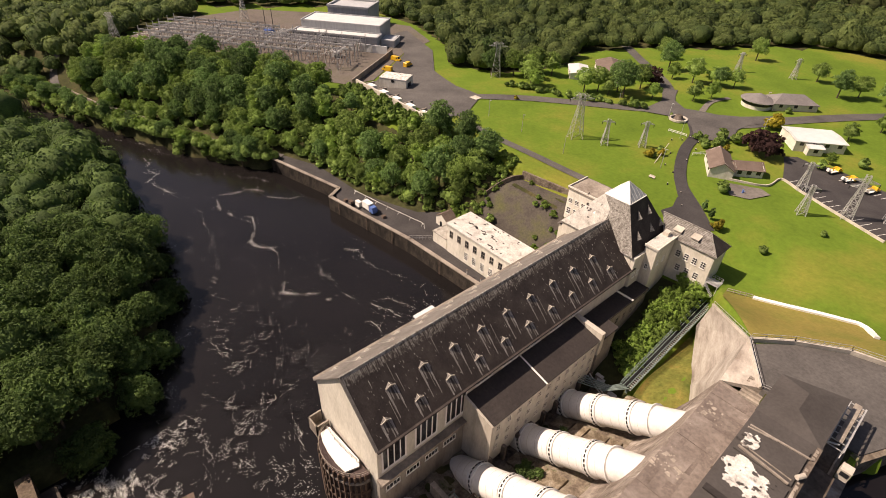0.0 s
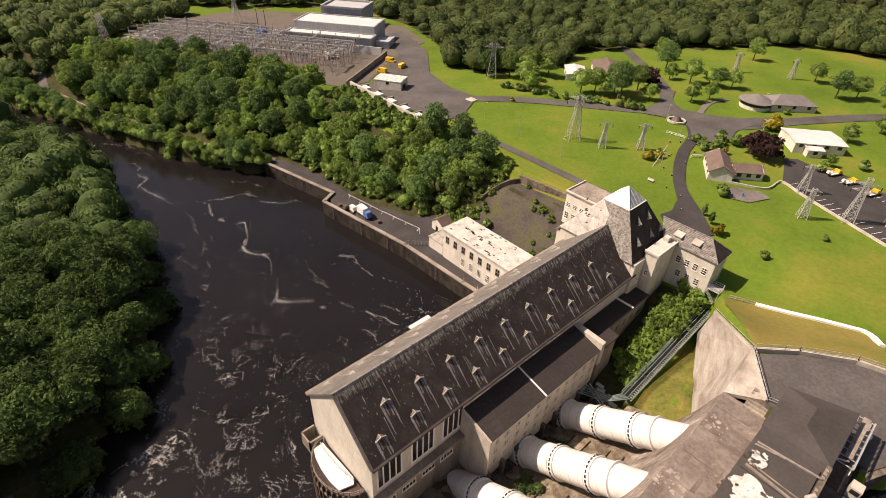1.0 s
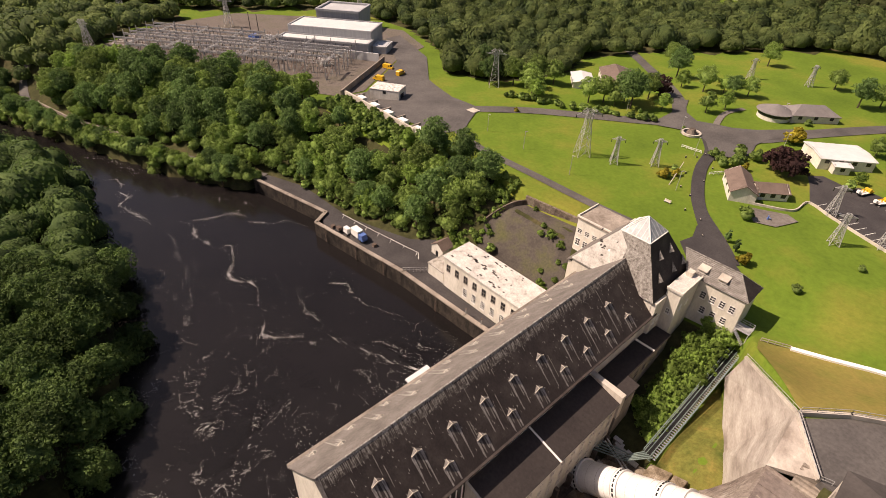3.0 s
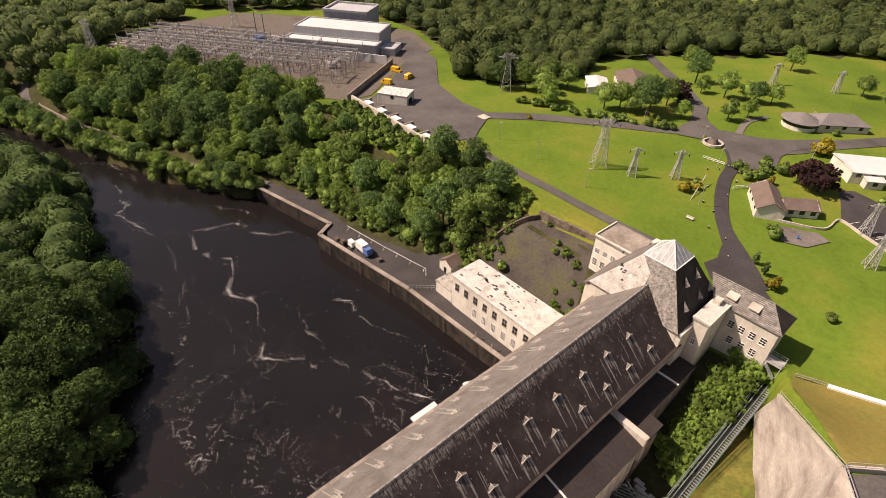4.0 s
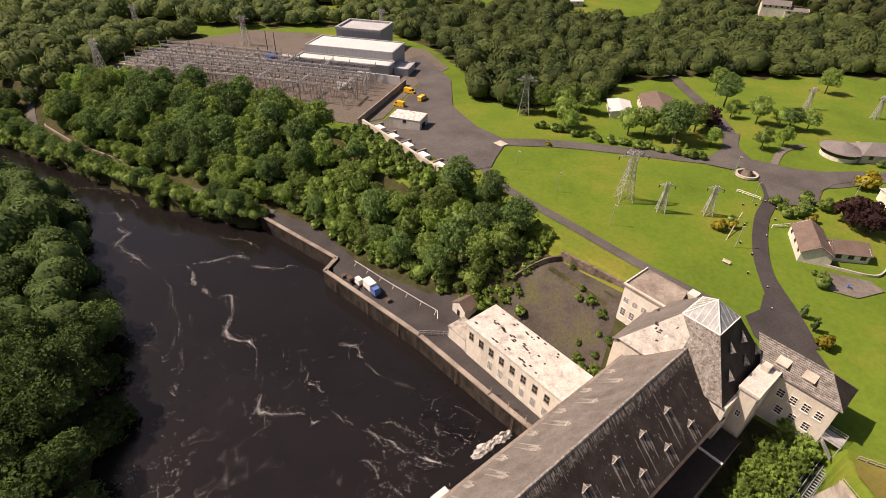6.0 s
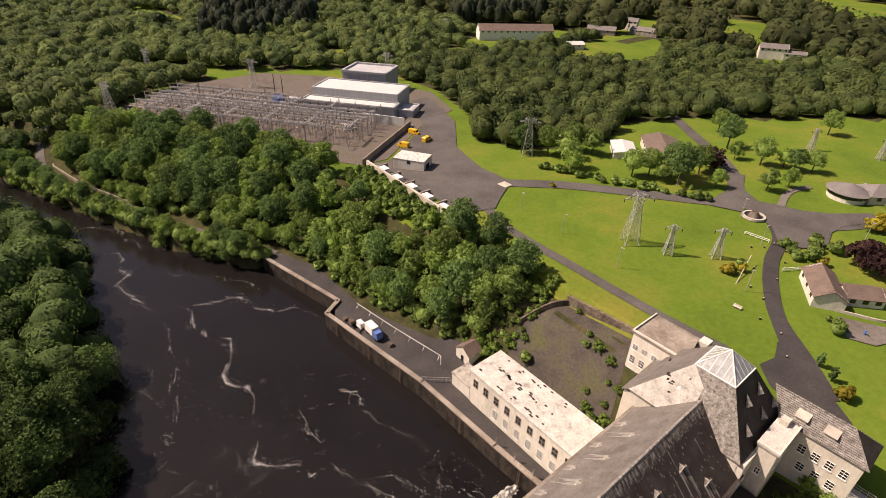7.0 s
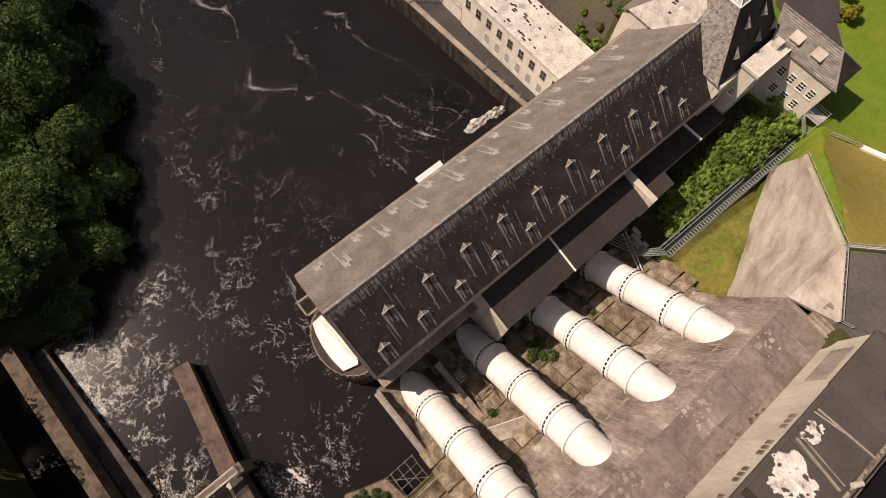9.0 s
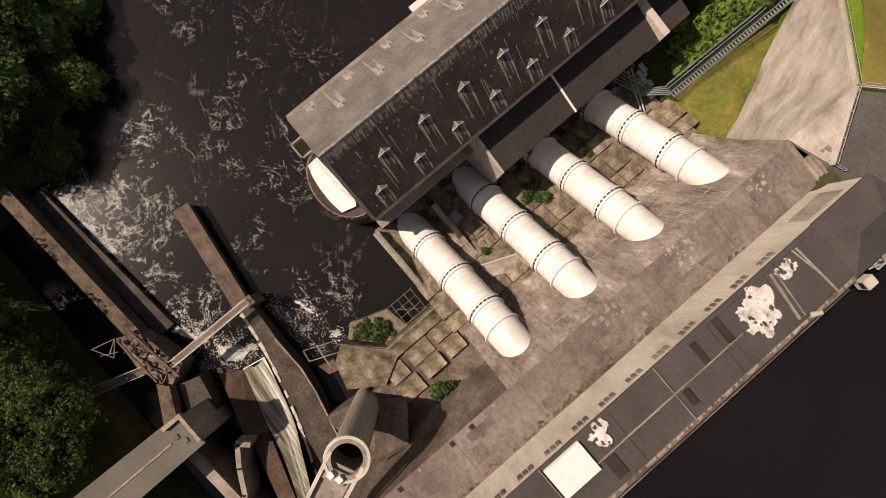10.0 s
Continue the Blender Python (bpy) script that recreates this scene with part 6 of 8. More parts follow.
drape("drive_apron", [(0.2, 97), (1.4, 101.7), (-0.4, 107.8), (2.6, 109.6), (6.6, 104.5), (11.9, 101.2), (18.4, 97.2), (20, 92), (10, 91.5), (4, 93)], ASPHALT, 0.3, 2.0, "dark asphalt apron at the foot of the drive", "road")
drape("car_park", [(15.8, 146.6), (12, 158), (9.5, 164), (13, 167.5), (20, 165.4), (23.5, 168), (30, 166.6), (44, 162), (62, 154), (60, 126), (36.2, 136.6)], ASPHALT, 0.2, 3, "asphalt car park with white bays", "car park")
setting("platform_dam", Geo().prism([(47.2, 44), (41.3, 53.6), (46.8, 59.6), (54.8, 65.4), (61, 67.4), (75, 73), (95, 76), (95, 66), (70, 57), (66, 49.5), (62.6, 42.4), (58, 42.4)], 27, 31.08), WORNROAD, "worn asphalt platform on the dam shoulder", "platform")
drape("bank_grass_strip", [(26.8, 45.2), (39.4, 44.8), (34.6, 56), (30.8, 65), (27.2, 73.4), (26.6, 76)], BANKGRASS, 0.2, 2.5, "rough yellowing grass bank", "ground")
drape("lawn_dry", [(41.3, 54.5), (29.5, 72.5), (28.4, 78.9), (34, 80.3), (54, 86.8), (57, 81), (75, 84), (100, 90), (100, 82), (76, 75), (61, 68.5), (55, 66.3), (47, 60.6)], DRYGRASS, 0.4, 1.5, "yellowing mown grass slope", "ground")


def land_wall(name, pts, width, height, material, label):
    """A low wall whose top follows the land."""
    c = spline(pts, 1.0)
    g, vs, fs = Geo(), [], []
    for i, p in enumerate(c):
        t = c[min(i + 1, len(c) - 1)] - c[max(i - 1, 0)]
        n = np.array([-t[1], t[0]]) / np.linalg.norm(t) * width / 2
        z = float(land(p[0], p[1]))
        vs += [(*(p - n), z - 0.6), (*(p + n), z - 0.6), (*(p + n), z + height), (*(p - n), z + height)]
    for i in range(len(c) - 1):
        fs += [(4 * i + j, 4 * i + (j + 1) % 4, 4 * i + 4 + (j + 1) % 4, 4 * i + 4 + j) for j in range(4)]
    fs += [(3, 2, 1, 0), tuple(4 * (len(c) - 1) + j for j in range(4))]
    g.add(vs, fs)
    return setting(name, g, material, label, "wall")


land_wall("wall_lawn", [(34, 80.2), (41, 82.2), (46.5, 84.2), (51.5, 86), (53.6, 86.7), (55.6, 85.4), (57.2, 81.5)], 1.0, 0.9, WHITE, "low white painted wall across the lawn")
fn = thing("timber_fence", "grey timber post and rail fence on the lawn", "fence", (31, 81, 25))
rail(fn, [(28.8, 78.2, float(land(28.8, 78.2)) + 0.1), (33.8, 80.2, float(land(33.8, 80.2)) + 0.1)], 1.2, 1.2, CONC, r=0.09)
bank = Geo().prism([(19.6, -27.4), (21.8, -29.6), (27.3, -24.5), (27.2, -19.5), (22.2, -20.4), (20.8, -24.6)], -4, 3.0)
setting("pool_bank", bank, RUBBLE, "overgrown bank at the pool corner", "ground")
pf = thing("pool_cage", "steel grid cage over the pool corner", "cage", (24, -17, 5))
for i in range(5):
    y = -20.7 + 1.55 * i
    part("bar", Geo().bar((22.1, y, 5.4), (26.7, y, 5.4), 0.04).bar((22.1, y, 5.4), (22.1, y, 0.0), 0.04), CONC, pf)
for i in range(4):
    x = 22.1 + 1.5 * i
    part("bar", Geo().bar((x, -20.7, 5.42), (x, -14.5, 5.42), 0.04).bar((x, -20.7, 5.4), (x, -20.7, 1.0), 0.04), CONC, pf)
part("brace", Geo().bar((22.1, -20.7, 5.45), (26.6, -14.5, 5.45), 0.04), CONC, pf)


# ---------------------------------------------------------------- trees


def crown_cards(n_clump, leaves, rx, rz, size, seed, base=0.35, squash=1.0):
    """Leaf cards gathered in clumps on an uneven crown, about the origin of the trunk. Returns vertices (4 a card)."""
    r = np.random.default_rng(seed)
    th = r.uniform(0, math.tau, n_clump)
    u = r.uniform(-0.35, 1.0, n_clump)
    rad = np.sqrt(np.clip(1 - (np.clip(u, -0.3, 1)) ** 2, 0.02, 1)) * r.uniform(0.55, 1.0, n_clump)
    c = np.stack([rx * rad * np.cos(th), rx * rad * np.sin(th) * squash, rz * u * r.uniform(0.75, 1.05, n_clump)], 1)
    cs = r.uniform(0.17, 0.36, n_clump) * rx
    k = n_clump * leaves
    d = r.normal(size=(k, 3))
    d /= np.linalg.norm(d, axis=1)[:, None]
    d[:, 2] = np.abs(d[:, 2]) * 0.95 - 0.2
    p = np.repeat(c, leaves, 0) + d * np.repeat(cs, leaves)[:, None] * r.uniform(0.7, 1.05, k)[:, None]
    nrm = d + r.normal(scale=0.27, size=(k, 3))
    nrm /= np.linalg.norm(nrm, axis=1)[:, None]
    a = np.cross(nrm, r.normal(size=(k, 3)))
    a /= np.linalg.norm(a, axis=1)[:, None]
    b = np.cross(nrm, a)
    s = size * r.uniform(0.6, 1.25, k)[:, None]
    out = np.stack([p - a * s - b * s * 0.55, p + a * s - b * s * 0.55, p + a * s + b * s * 0.55, p - a * s + b * s * 0.55], 1).reshape(-1, 3)
    return out


def dome_cards(n, card, seed):
    """Leaf cards over a lumpy dome of radius 1, for crowns seen from afar."""
    r = np.random.default_rng(seed)
    i = np.arange(n) + 0.5
    u = 1 - 1.25 * i / n
    th = math.pi * (1 + 5 ** 0.5) * i
    rad = np.sqrt(np.clip(1 - u * u, 0, 1))
    d = np.stack([rad * np.cos(th), rad * np.sin(th), u], 1)
    lobes = r.normal(size=(7, 3))
    lobes /= np.linalg.norm(lobes, axis=1)[:, None]
    lump = 0.80 + 0.26 * np.max(np.clip(d @ lobes.T, 0, 1) ** 5, axis=1) + r.uniform(-0.05, 0.05, n)
    p = d * lump[:, None] * np.array([1, 1, 0.85])
    nrm = d + r.normal(scale=0.3, size=(n, 3))
    nrm /= np.linalg.norm(nrm, axis=1)[:, None]
    a = np.cross(nrm, r.normal(size=(n, 3)))
    a /= np.linalg.norm(a, axis=1)[:, None]
    b = np.cross(nrm, a)
    s = card * r.uniform(0.65, 1.2, n)[:, None]
    return np.stack([p - a * s - b * s * 0.6, p + a * s - b * s * 0.6, p + a * s + b * s * 0.6, p - a * s + b * s * 0.6], 1).reshape(-1, 3)


def dome(n, seed, lobes=9):
    """A lumpy leafy dome of radius about 1: its vertices and quads, n cells along each side."""
    r = np.random.default_rng(seed)
    a, b = np.meshgrid(np.linspace(-1, 1, n + 1), np.linspace(-1, 1, n + 1), indexing="ij")
    a, b = a.ravel(), b.ravel()
    x, y = a * np.sqrt(1 - b * b / 2), b * np.sqrt(1 - a * a / 2)
    rho = np.hypot(x, y)
    th = np.arctan2(y, x) + r.uniform(0, 6.3)
    ph = rho * radians(118)
    d = np.stack([np.sin(ph) * np.cos(th), np.sin(ph) * np.sin(th), np.cos(ph)], 1)
    lob = r.normal(size=(lobes, 3))
    lob[:, 2] = np.abs(lob[:, 2])
    lob /= np.linalg.norm(lob, axis=1)[:, None]
    lump = 0.78 + 0.28 * np.max(np.clip(d @ lob.T, 0, 1) ** 9, axis=1) + r.uniform(-0.05, 0.05, len(d))
    v = d * lump[:, None] * np.array([1, 1, 0.85])
    i, j = np.meshgrid(np.arange(n), np.arange(n), indexing="ij")
    k = (i * (n + 1) + j).ravel()
    return v, np.stack([k, k + n + 1, k + n + 2, k + 1], 1)


def cards_mesh(name, v, material, dv=None, df=None):
    """A mesh of loose leaf cards, and of domes if there are any."""
    me = bpy.data.meshes.new(name)
    idx = np.arange(len(v), dtype=np.int32)
    if dv is not None:
        idx = np.concatenate([idx, (df + len(v)).ravel().astype(np.int32)])
        v = np.concatenate([v, dv])
    n = len(idx) // 4
    me.vertices.add(len(v))
    me.vertices.foreach_set("co", v.astype(np.float32).ravel())
    me.loops.add(4 * n)
    me.loops.foreach_set("vertex_index", idx)
    me.polygons.add(n)
    me.polygons.foreach_set("loop_start", np.arange(0, 4 * n, 4, dtype=np.int32))
    me.update(calc_edges=True)
    me.polygons.foreach_set("use_smooth", np.ones(n, bool))
    me.materials.append(material)
    return me


def make_tree(name, label, material, h, rx, rz, seed, n_clump=26, leaves=34, size=0.42, category="tree", group="", trunk=True):
    """A tapered trunk with limbs and a crown of leaf clumps, about its foot."""
    ob = thing(name, label, category, (0, 0, 0), group)
    g = Geo()
    top = h - rz
    if trunk:
        g.bar((0, 0, -0.5), (0.1, 0.05, top), 0.03 * h, 7, 0.018 * h)
        r = random.Random(seed)
        for i in range(6):
            a = math.tau * i / 6 + r.uniform(-0.4, 0.4)
            g.bar((0.05, 0, top * r.uniform(0.55, 0.95)), (rx * 0.65 * math.cos(a), rx * 0.65 * math.sin(a), top + rz * r.uniform(-0.1, 0.5)), 0.012 * h, 5, 0.004 * h)
        part("trunk", g, BARK, ob)
    v = crown_cards(n_clump, leaves, rx, rz, size, seed) + np.array([0, 0, top])
    dv, df = dome(7, seed + 60, 16)
    dv = dv * np.array([rx * 0.74, rx * 0.74, rz * 0.84]) + np.array([0, 0, top])
    c = new("crown", cards_mesh("crown", v, material, dv, df))
    c.parent = ob
    return ob


KINDS = [make_tree("broadleaf_tree", "leafy broadleaf tree in full summer foliage", m, h, rx, rz, s, nc, lv, sz)
         for m, h, rx, rz, s, nc, lv, sz in ((LEAF, 10.5, 4.4, 5.2, 1, 58, 36, 0.235), (LEAF, 9.5, 3.9, 4.8, 2, 54, 34, 0.225), (LEAFDARK, 12, 4.7, 5.8, 3, 62, 38, 0.24), (LEAFLIGHT, 8.6, 3.6, 4.3, 4, 46, 34, 0.21))]
# shore trees carry their shade in the darker leaf colour
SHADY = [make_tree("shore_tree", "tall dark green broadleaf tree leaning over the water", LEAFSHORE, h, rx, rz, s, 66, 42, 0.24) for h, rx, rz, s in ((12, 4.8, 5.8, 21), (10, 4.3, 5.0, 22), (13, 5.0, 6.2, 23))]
BUSH = make_tree("bush", "rounded green bush in dense leaf", LEAF, 2.4, 1.7, 1.5, 9, 14, 26, 0.24, "bush", trunk=False)
IVY = make_tree("ivy_bush", "bright green ivy-like scrub in dense leaf", LEAFLIGHT, 2.2, 1.7, 1.4, 13, 14, 30, 0.2, "bush", trunk=False)
WEED = make_tree("weed_clump", "dark green weed clump growing from concrete", LEAFSHORE, 1.7, 1.5, 1.0, 14, 22, 30, 0.14, "bush", trunk=False)
GOLD = make_tree("golden_bush", "golden yellow ornamental bush on the lawn", LEAFYEL, 2.4, 1.6, 1.5, 10, 14, 26, 0.22, "bush", trunk=False)
COPPER = make_tree("copper_beech", "dark purple copper beech in full leaf", LEAFRED, 9.5, 5.0, 5.2, 11, 40, 44, 0.4)
CONIFER = make_tree("conifer", "small dark upright conifer on the lawn", LEAFDARK, 4.5, 1.0, 2.5, 12, 24, 36, 0.2)
spare = {}


def plant(kind, x, y, scale, turn, group, z=None, label=""):
    zz = float(land(x, y)) if z is None else z
    m = Matrix.Translation((x, y, zz)) @ Matrix.Rotation(turn, 4, "Z") @ Matrix.Diagonal((scale, scale, scale * random.uniform(0.9, 1.12), 1))
    if kind not in spare:
        spare[kind] = True
        kind.matrix_basis = m
        tagged(kind, group=group)
        return kind
    ob = copy_thing(kind, Matrix.Identity(4))
    ob.matrix_basis = m
    tagged(ob, label=label, group=group)
    return ob


def inside(poly, x, y):
    c, n = False, len(poly)
    for i in range(n):
        (x0, y0), (x1, y1) = poly[i], poly[(i + 1) % n]
        if (y0 > y) != (y1 > y) and x < (x1 - x0) * (y - y0) / (y1 - y0) + x0:
            c = not c
    return c


def scatter(poly, gap, seed):
    """Points spread over an outline, no two nearer than about the gap."""
    r = random.Random(seed)
    xs, ys = [p[0] for p in poly], [p[1] for p in poly]
    out = []
    cx = min(xs)
    row = 0
    while cx < max(xs):
        cy = min(ys) + (gap / 2 if row % 2 else 0)
        while cy < max(ys):
            x, y = cx + r.uniform(-0.4, 0.4) * gap, cy + r.uniform(-0.4, 0.4) * gap
            if inside(poly, x, y):
                out.append((x, y))
            cy += gap
        cx += gap * 0.87
        row += 1
    return out


SHORE = [(-300, -62), (-230, -21), (-182, -9), (-144, -11), (-102, -14), (-70, -20), (-48, -34), (-39, -48), (-39, -56), (-40, -67), (2, -69), (10, -74), (8, -112), (-90, -112), (-300, -130)]
random.seed(8)
shore_rest = []
for x, y in scatter(BANKWOOD, 6.7, 3):
    edge = y - float(right_bank(x))
    if y > 75 and -150 < x < -94:
        continue
    plant(random.choice(KINDS), x, y, random.uniform(0.95, 1.3) * (0.66 if y > 68 and -150 < x < -84 else 0.74 if edge < 15 else 0.9 if edge < 22 else 1), random.uniform(0, 6.3), "trees on the river bank")
under = [(x, y) for x, y in scatter(BANKWOOD, 4.6, 23) if not (y > 72 and -150 < x < -94)]
for x, y in scatter(SHORE, 7.2, 5):
    if x > -112 and y > -62 or x > -44 and y > -88:
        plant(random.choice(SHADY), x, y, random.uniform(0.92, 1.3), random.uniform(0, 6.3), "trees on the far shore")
    else:
        shore_rest.append((x, y))
RIVERSIDE = [(-300, -34), (-262, -22), (-236, -12), (-213, -1), (-165, 19), (-136, 36), (-134, 40.5), (-166, 25), (-200, 8), (-234, -5), (-262, -11.5), (-290, -9)]
for x, y in scatter(RIVERSIDE, 4.3, 6):
    plant(random.choice(KINDS[1:]), x, y, random.uniform(0.52, 0.78), random.uniform(0, 6.3), "trees along the riverside road", z=max(0.8, float(land(x, y))))
for x in np.arange(-262, -133, 1.9):
    for off in (0.2, 2.2, 4.4):
        under.append((float(x) + random.uniform(-0.8, 0.8), float(right_bank(x)) + off + random.uniform(-0.6, 0.6)))
# scrub along the quay and the yard edges
for x, y in scatter([(-132, 50), (-92, 55.0), (-64, 61.5), (-58, 67), (-92, 61), (-132, 55)], 2.6, 9):
    plant(BUSH, x, y, random.uniform(0.6, 1.3), random.uniform(0, 6.3), "scrub along the quay")
for x, y in scatter([(-58, 64), (-42, 64), (-44, 76), (-47.5, 88), (-62, 90), (-54, 80)], 2.4, 19):
    plant(random.choice((IVY, IVY, BUSH)), x, y, random.uniform(0.5, 1.15), random.uniform(0, 6.3), "scrub above the old yard")
for x, y in scatter([(-146, 79), (-118, 77), (-98, 80), (-80, 86), (-84, 90), (-99, 87), (-146, 88.5)], 3.0, 29):
    plant(BUSH, x, y, random.uniform(0.9, 1.7), random.uniform(0, 6.3), "scrub below the yard wall")
for x, y in ((-19, 72), (-21, 75), (-18, 75), (-23, 78), (-27, 79), (-20, 69), (-22, 70), (-31, 80), (-41, 70), (-35, 66.5), (-30, 78), (-24, 72), (-20, 67), (-17, 70), (-15.5, 66.5), (-26, 66), (-37, 84), (-46, 76), (-49, 82), (-47, 70), (-44, 66), (-14, 64.8)):
    plant(random.choice((IVY, BUSH)), x, y, random.uniform(0.45, 1.1), random.uniform(0, 6.3), "scrub in the old yard")
# park trees and bushes
for k, x, y, s in ((0, -112, 158, 1.2), (2, -121, 152, 1.1), (1, -104, 160, 1.2), (0, -97, 153, 1.0), (2, -130, 158, 1.2), (3, -92, 150, 1.0), (0, -108, 170, 1.2), (1, -100, 172, 1.1), (0, -76, 165, 1.05), (2, -60, 171, 1.2), (1, -66, 169, 0.8), (0, -61, 187, 1.0), (2, -68, 225, 1.1), (3, -59, 212, 0.9), (0, -49, 212, 1.0), (3, -42, 216, 0.9), (1, -37, 189, 0.8), (3, -33, 197, 0.8),
                   (0, -82, 246, 1.0), (0, -46, 276, 1.0), (0, -12, 262, 0.9), (2, 2, 244, 1.0), (0, 8, 252, 0.9), (2, 20, 250, 1.1), (3, 26, 214, 0.8), (1, 34, 205, 0.9), (0, 30, 228, 1.0), (3, 22, 170, 0.5), (1, 20, 196, 0.7)):
    plant(KINDS[k], x, y, s, random.uniform(0, 6.3), "trees in the park", label="single leafy broadleaf tree standing on the lawn")
for x, y, s in ((-60, 194, 0.95), (5.5, 158.5, 0.9), (0.5, 159.5, 0.8), (-148, 152, 0.55)):
    plant(COPPER, x, y, s, random.uniform(0, 6.3), "copper beeches")
for x, y, s in ((15, 102, 1.2), (-88, 133, 0.7), (-19, 131, 0.9), (-2, 186, 1.8), (-6, 152, 1.0)):
    plant(GOLD, x, y, s, random.uniform(0, 6.3), "golden bushes")
for x, y, s in ((8.3, 106.7, 0.8), (11.7, 104.5, 0.8)):
    plant(CONIFER, x, y, s, random.uniform(0, 6.3), "small conifers")
for x, y, s in ((7.0, 121.8, 1.35), (4, 126, 0.5), (28, 101, 0.9), (-17, 154, 1.3), (-14, 152, 1.1), (-12, 149, 1.2), (-9, 154, 1.5), (-21, 134, 0.8), (30, 176, 1.2), (-55, 170, 0.6), (21, 164, 1.2), (-5, 206, 1.0), (36, 120, 0.7)):
    plant(BUSH, x, y, s, random.uniform(0, 6.3), "bushes in the park")
# ivy and scrub in the sunk court
for x, y in scatter([(17.3, 53), (23.8, 48.5), (23.8, 80), (17.0, 80)], 1.75, 13):
    plant(IVY, x, y, random.uniform(0.9, 1.4), random.uniform(0, 6.3), "scrub in the sunk court")


def woods(name, polys, gap, size, cells, cards, card, seed, material, label, hmul=1.0, clear=True):
    """Distant woodland as one mass of separate crowns."""
    r = np.random.default_rng(seed)
    shapes = [(dome_cards(cards, card, 50 + i), *dome(cells, 70 + i)) for i in range(6)]
    out, dvs, dfs, base = [], [], [], 0
    for poly in polys:
        for x, y in (poly if len(poly) > 60 else scatter(poly, gap, seed)):
            if clear and in_field(x, y):
                continue
            s = size * r.uniform(0.6, 1.0) * (1.6 if r.random() < 0.12 else 1.15)
            a = r.uniform(0, math.tau)
            c, dv, df = shapes[r.integers(6)]
            rot = np.array([[math.cos(a), math.sin(a), 0], [-math.sin(a), math.cos(a), 0], [0, 0, 1]])
            scale = np.array([s, s, s * r.uniform(0.85, 1.5) * hmul])
            at = np.array([x, y, float(land(x, y)) + s * 0.75 * hmul])
            out.append(c @ rot * scale + at)
            dvs.append(dv @ rot * scale * 0.91 + at)
            dfs.append(df + base)
            base += len(dv)
    ob = new(name, cards_mesh(name, np.concatenate(out), material, np.concatenate(dvs), np.concatenate(dfs)))
    return tagged(ob, label, "woodland", kind="stuff")


woods("undergrowth", [under], 4, 2.3, 5, 70, 0.13, 34, LEAF, "dense green undergrowth on the river bank and along the water", clear=False)
woods("woodland", [WOOD_NEAR], 9.2, 5.9, 7, 70, 0.12, 12, LEAFWOOD, "dense green woodland round the switchyard")
woods("woodland_north", [WOOD_NORTH], 8.2, 5.4, 7, 90, 0.115, 14, LEAFWOOD, "dense green woodland behind the park")
woods("woodland_far", [WOOD_FAR], 18, 10.8, 5, 26, 0.15, 16, LEAFHILL, "far woodland rolling to the horizon")
woods("woodland_fir", [[(-430, 120), (-400, 150), (-430, 215), (-570, 295), (-600, 180)], [(-400, 345), (-345, 430), (-430, 555), (-500, 430)]], 9.5, 5.2, 7, 20, 0.13, 26, LEAFFIR, "dark stand of tall conifers", 2.3)
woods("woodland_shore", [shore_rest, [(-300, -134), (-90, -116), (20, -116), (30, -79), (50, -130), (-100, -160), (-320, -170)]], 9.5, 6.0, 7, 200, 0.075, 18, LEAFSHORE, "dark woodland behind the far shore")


# ---------------------------------------------------------------- park houses
def zmax(pts):
    return max(float(land(x, y)) for x, y in pts)


def frame_xy(cx, cy, turn):
    c, s = math.cos(radians(turn)), math.sin(radians(turn))
    return lambda a, b: (cx + a * c - b * s, cy + a * s + b * c)


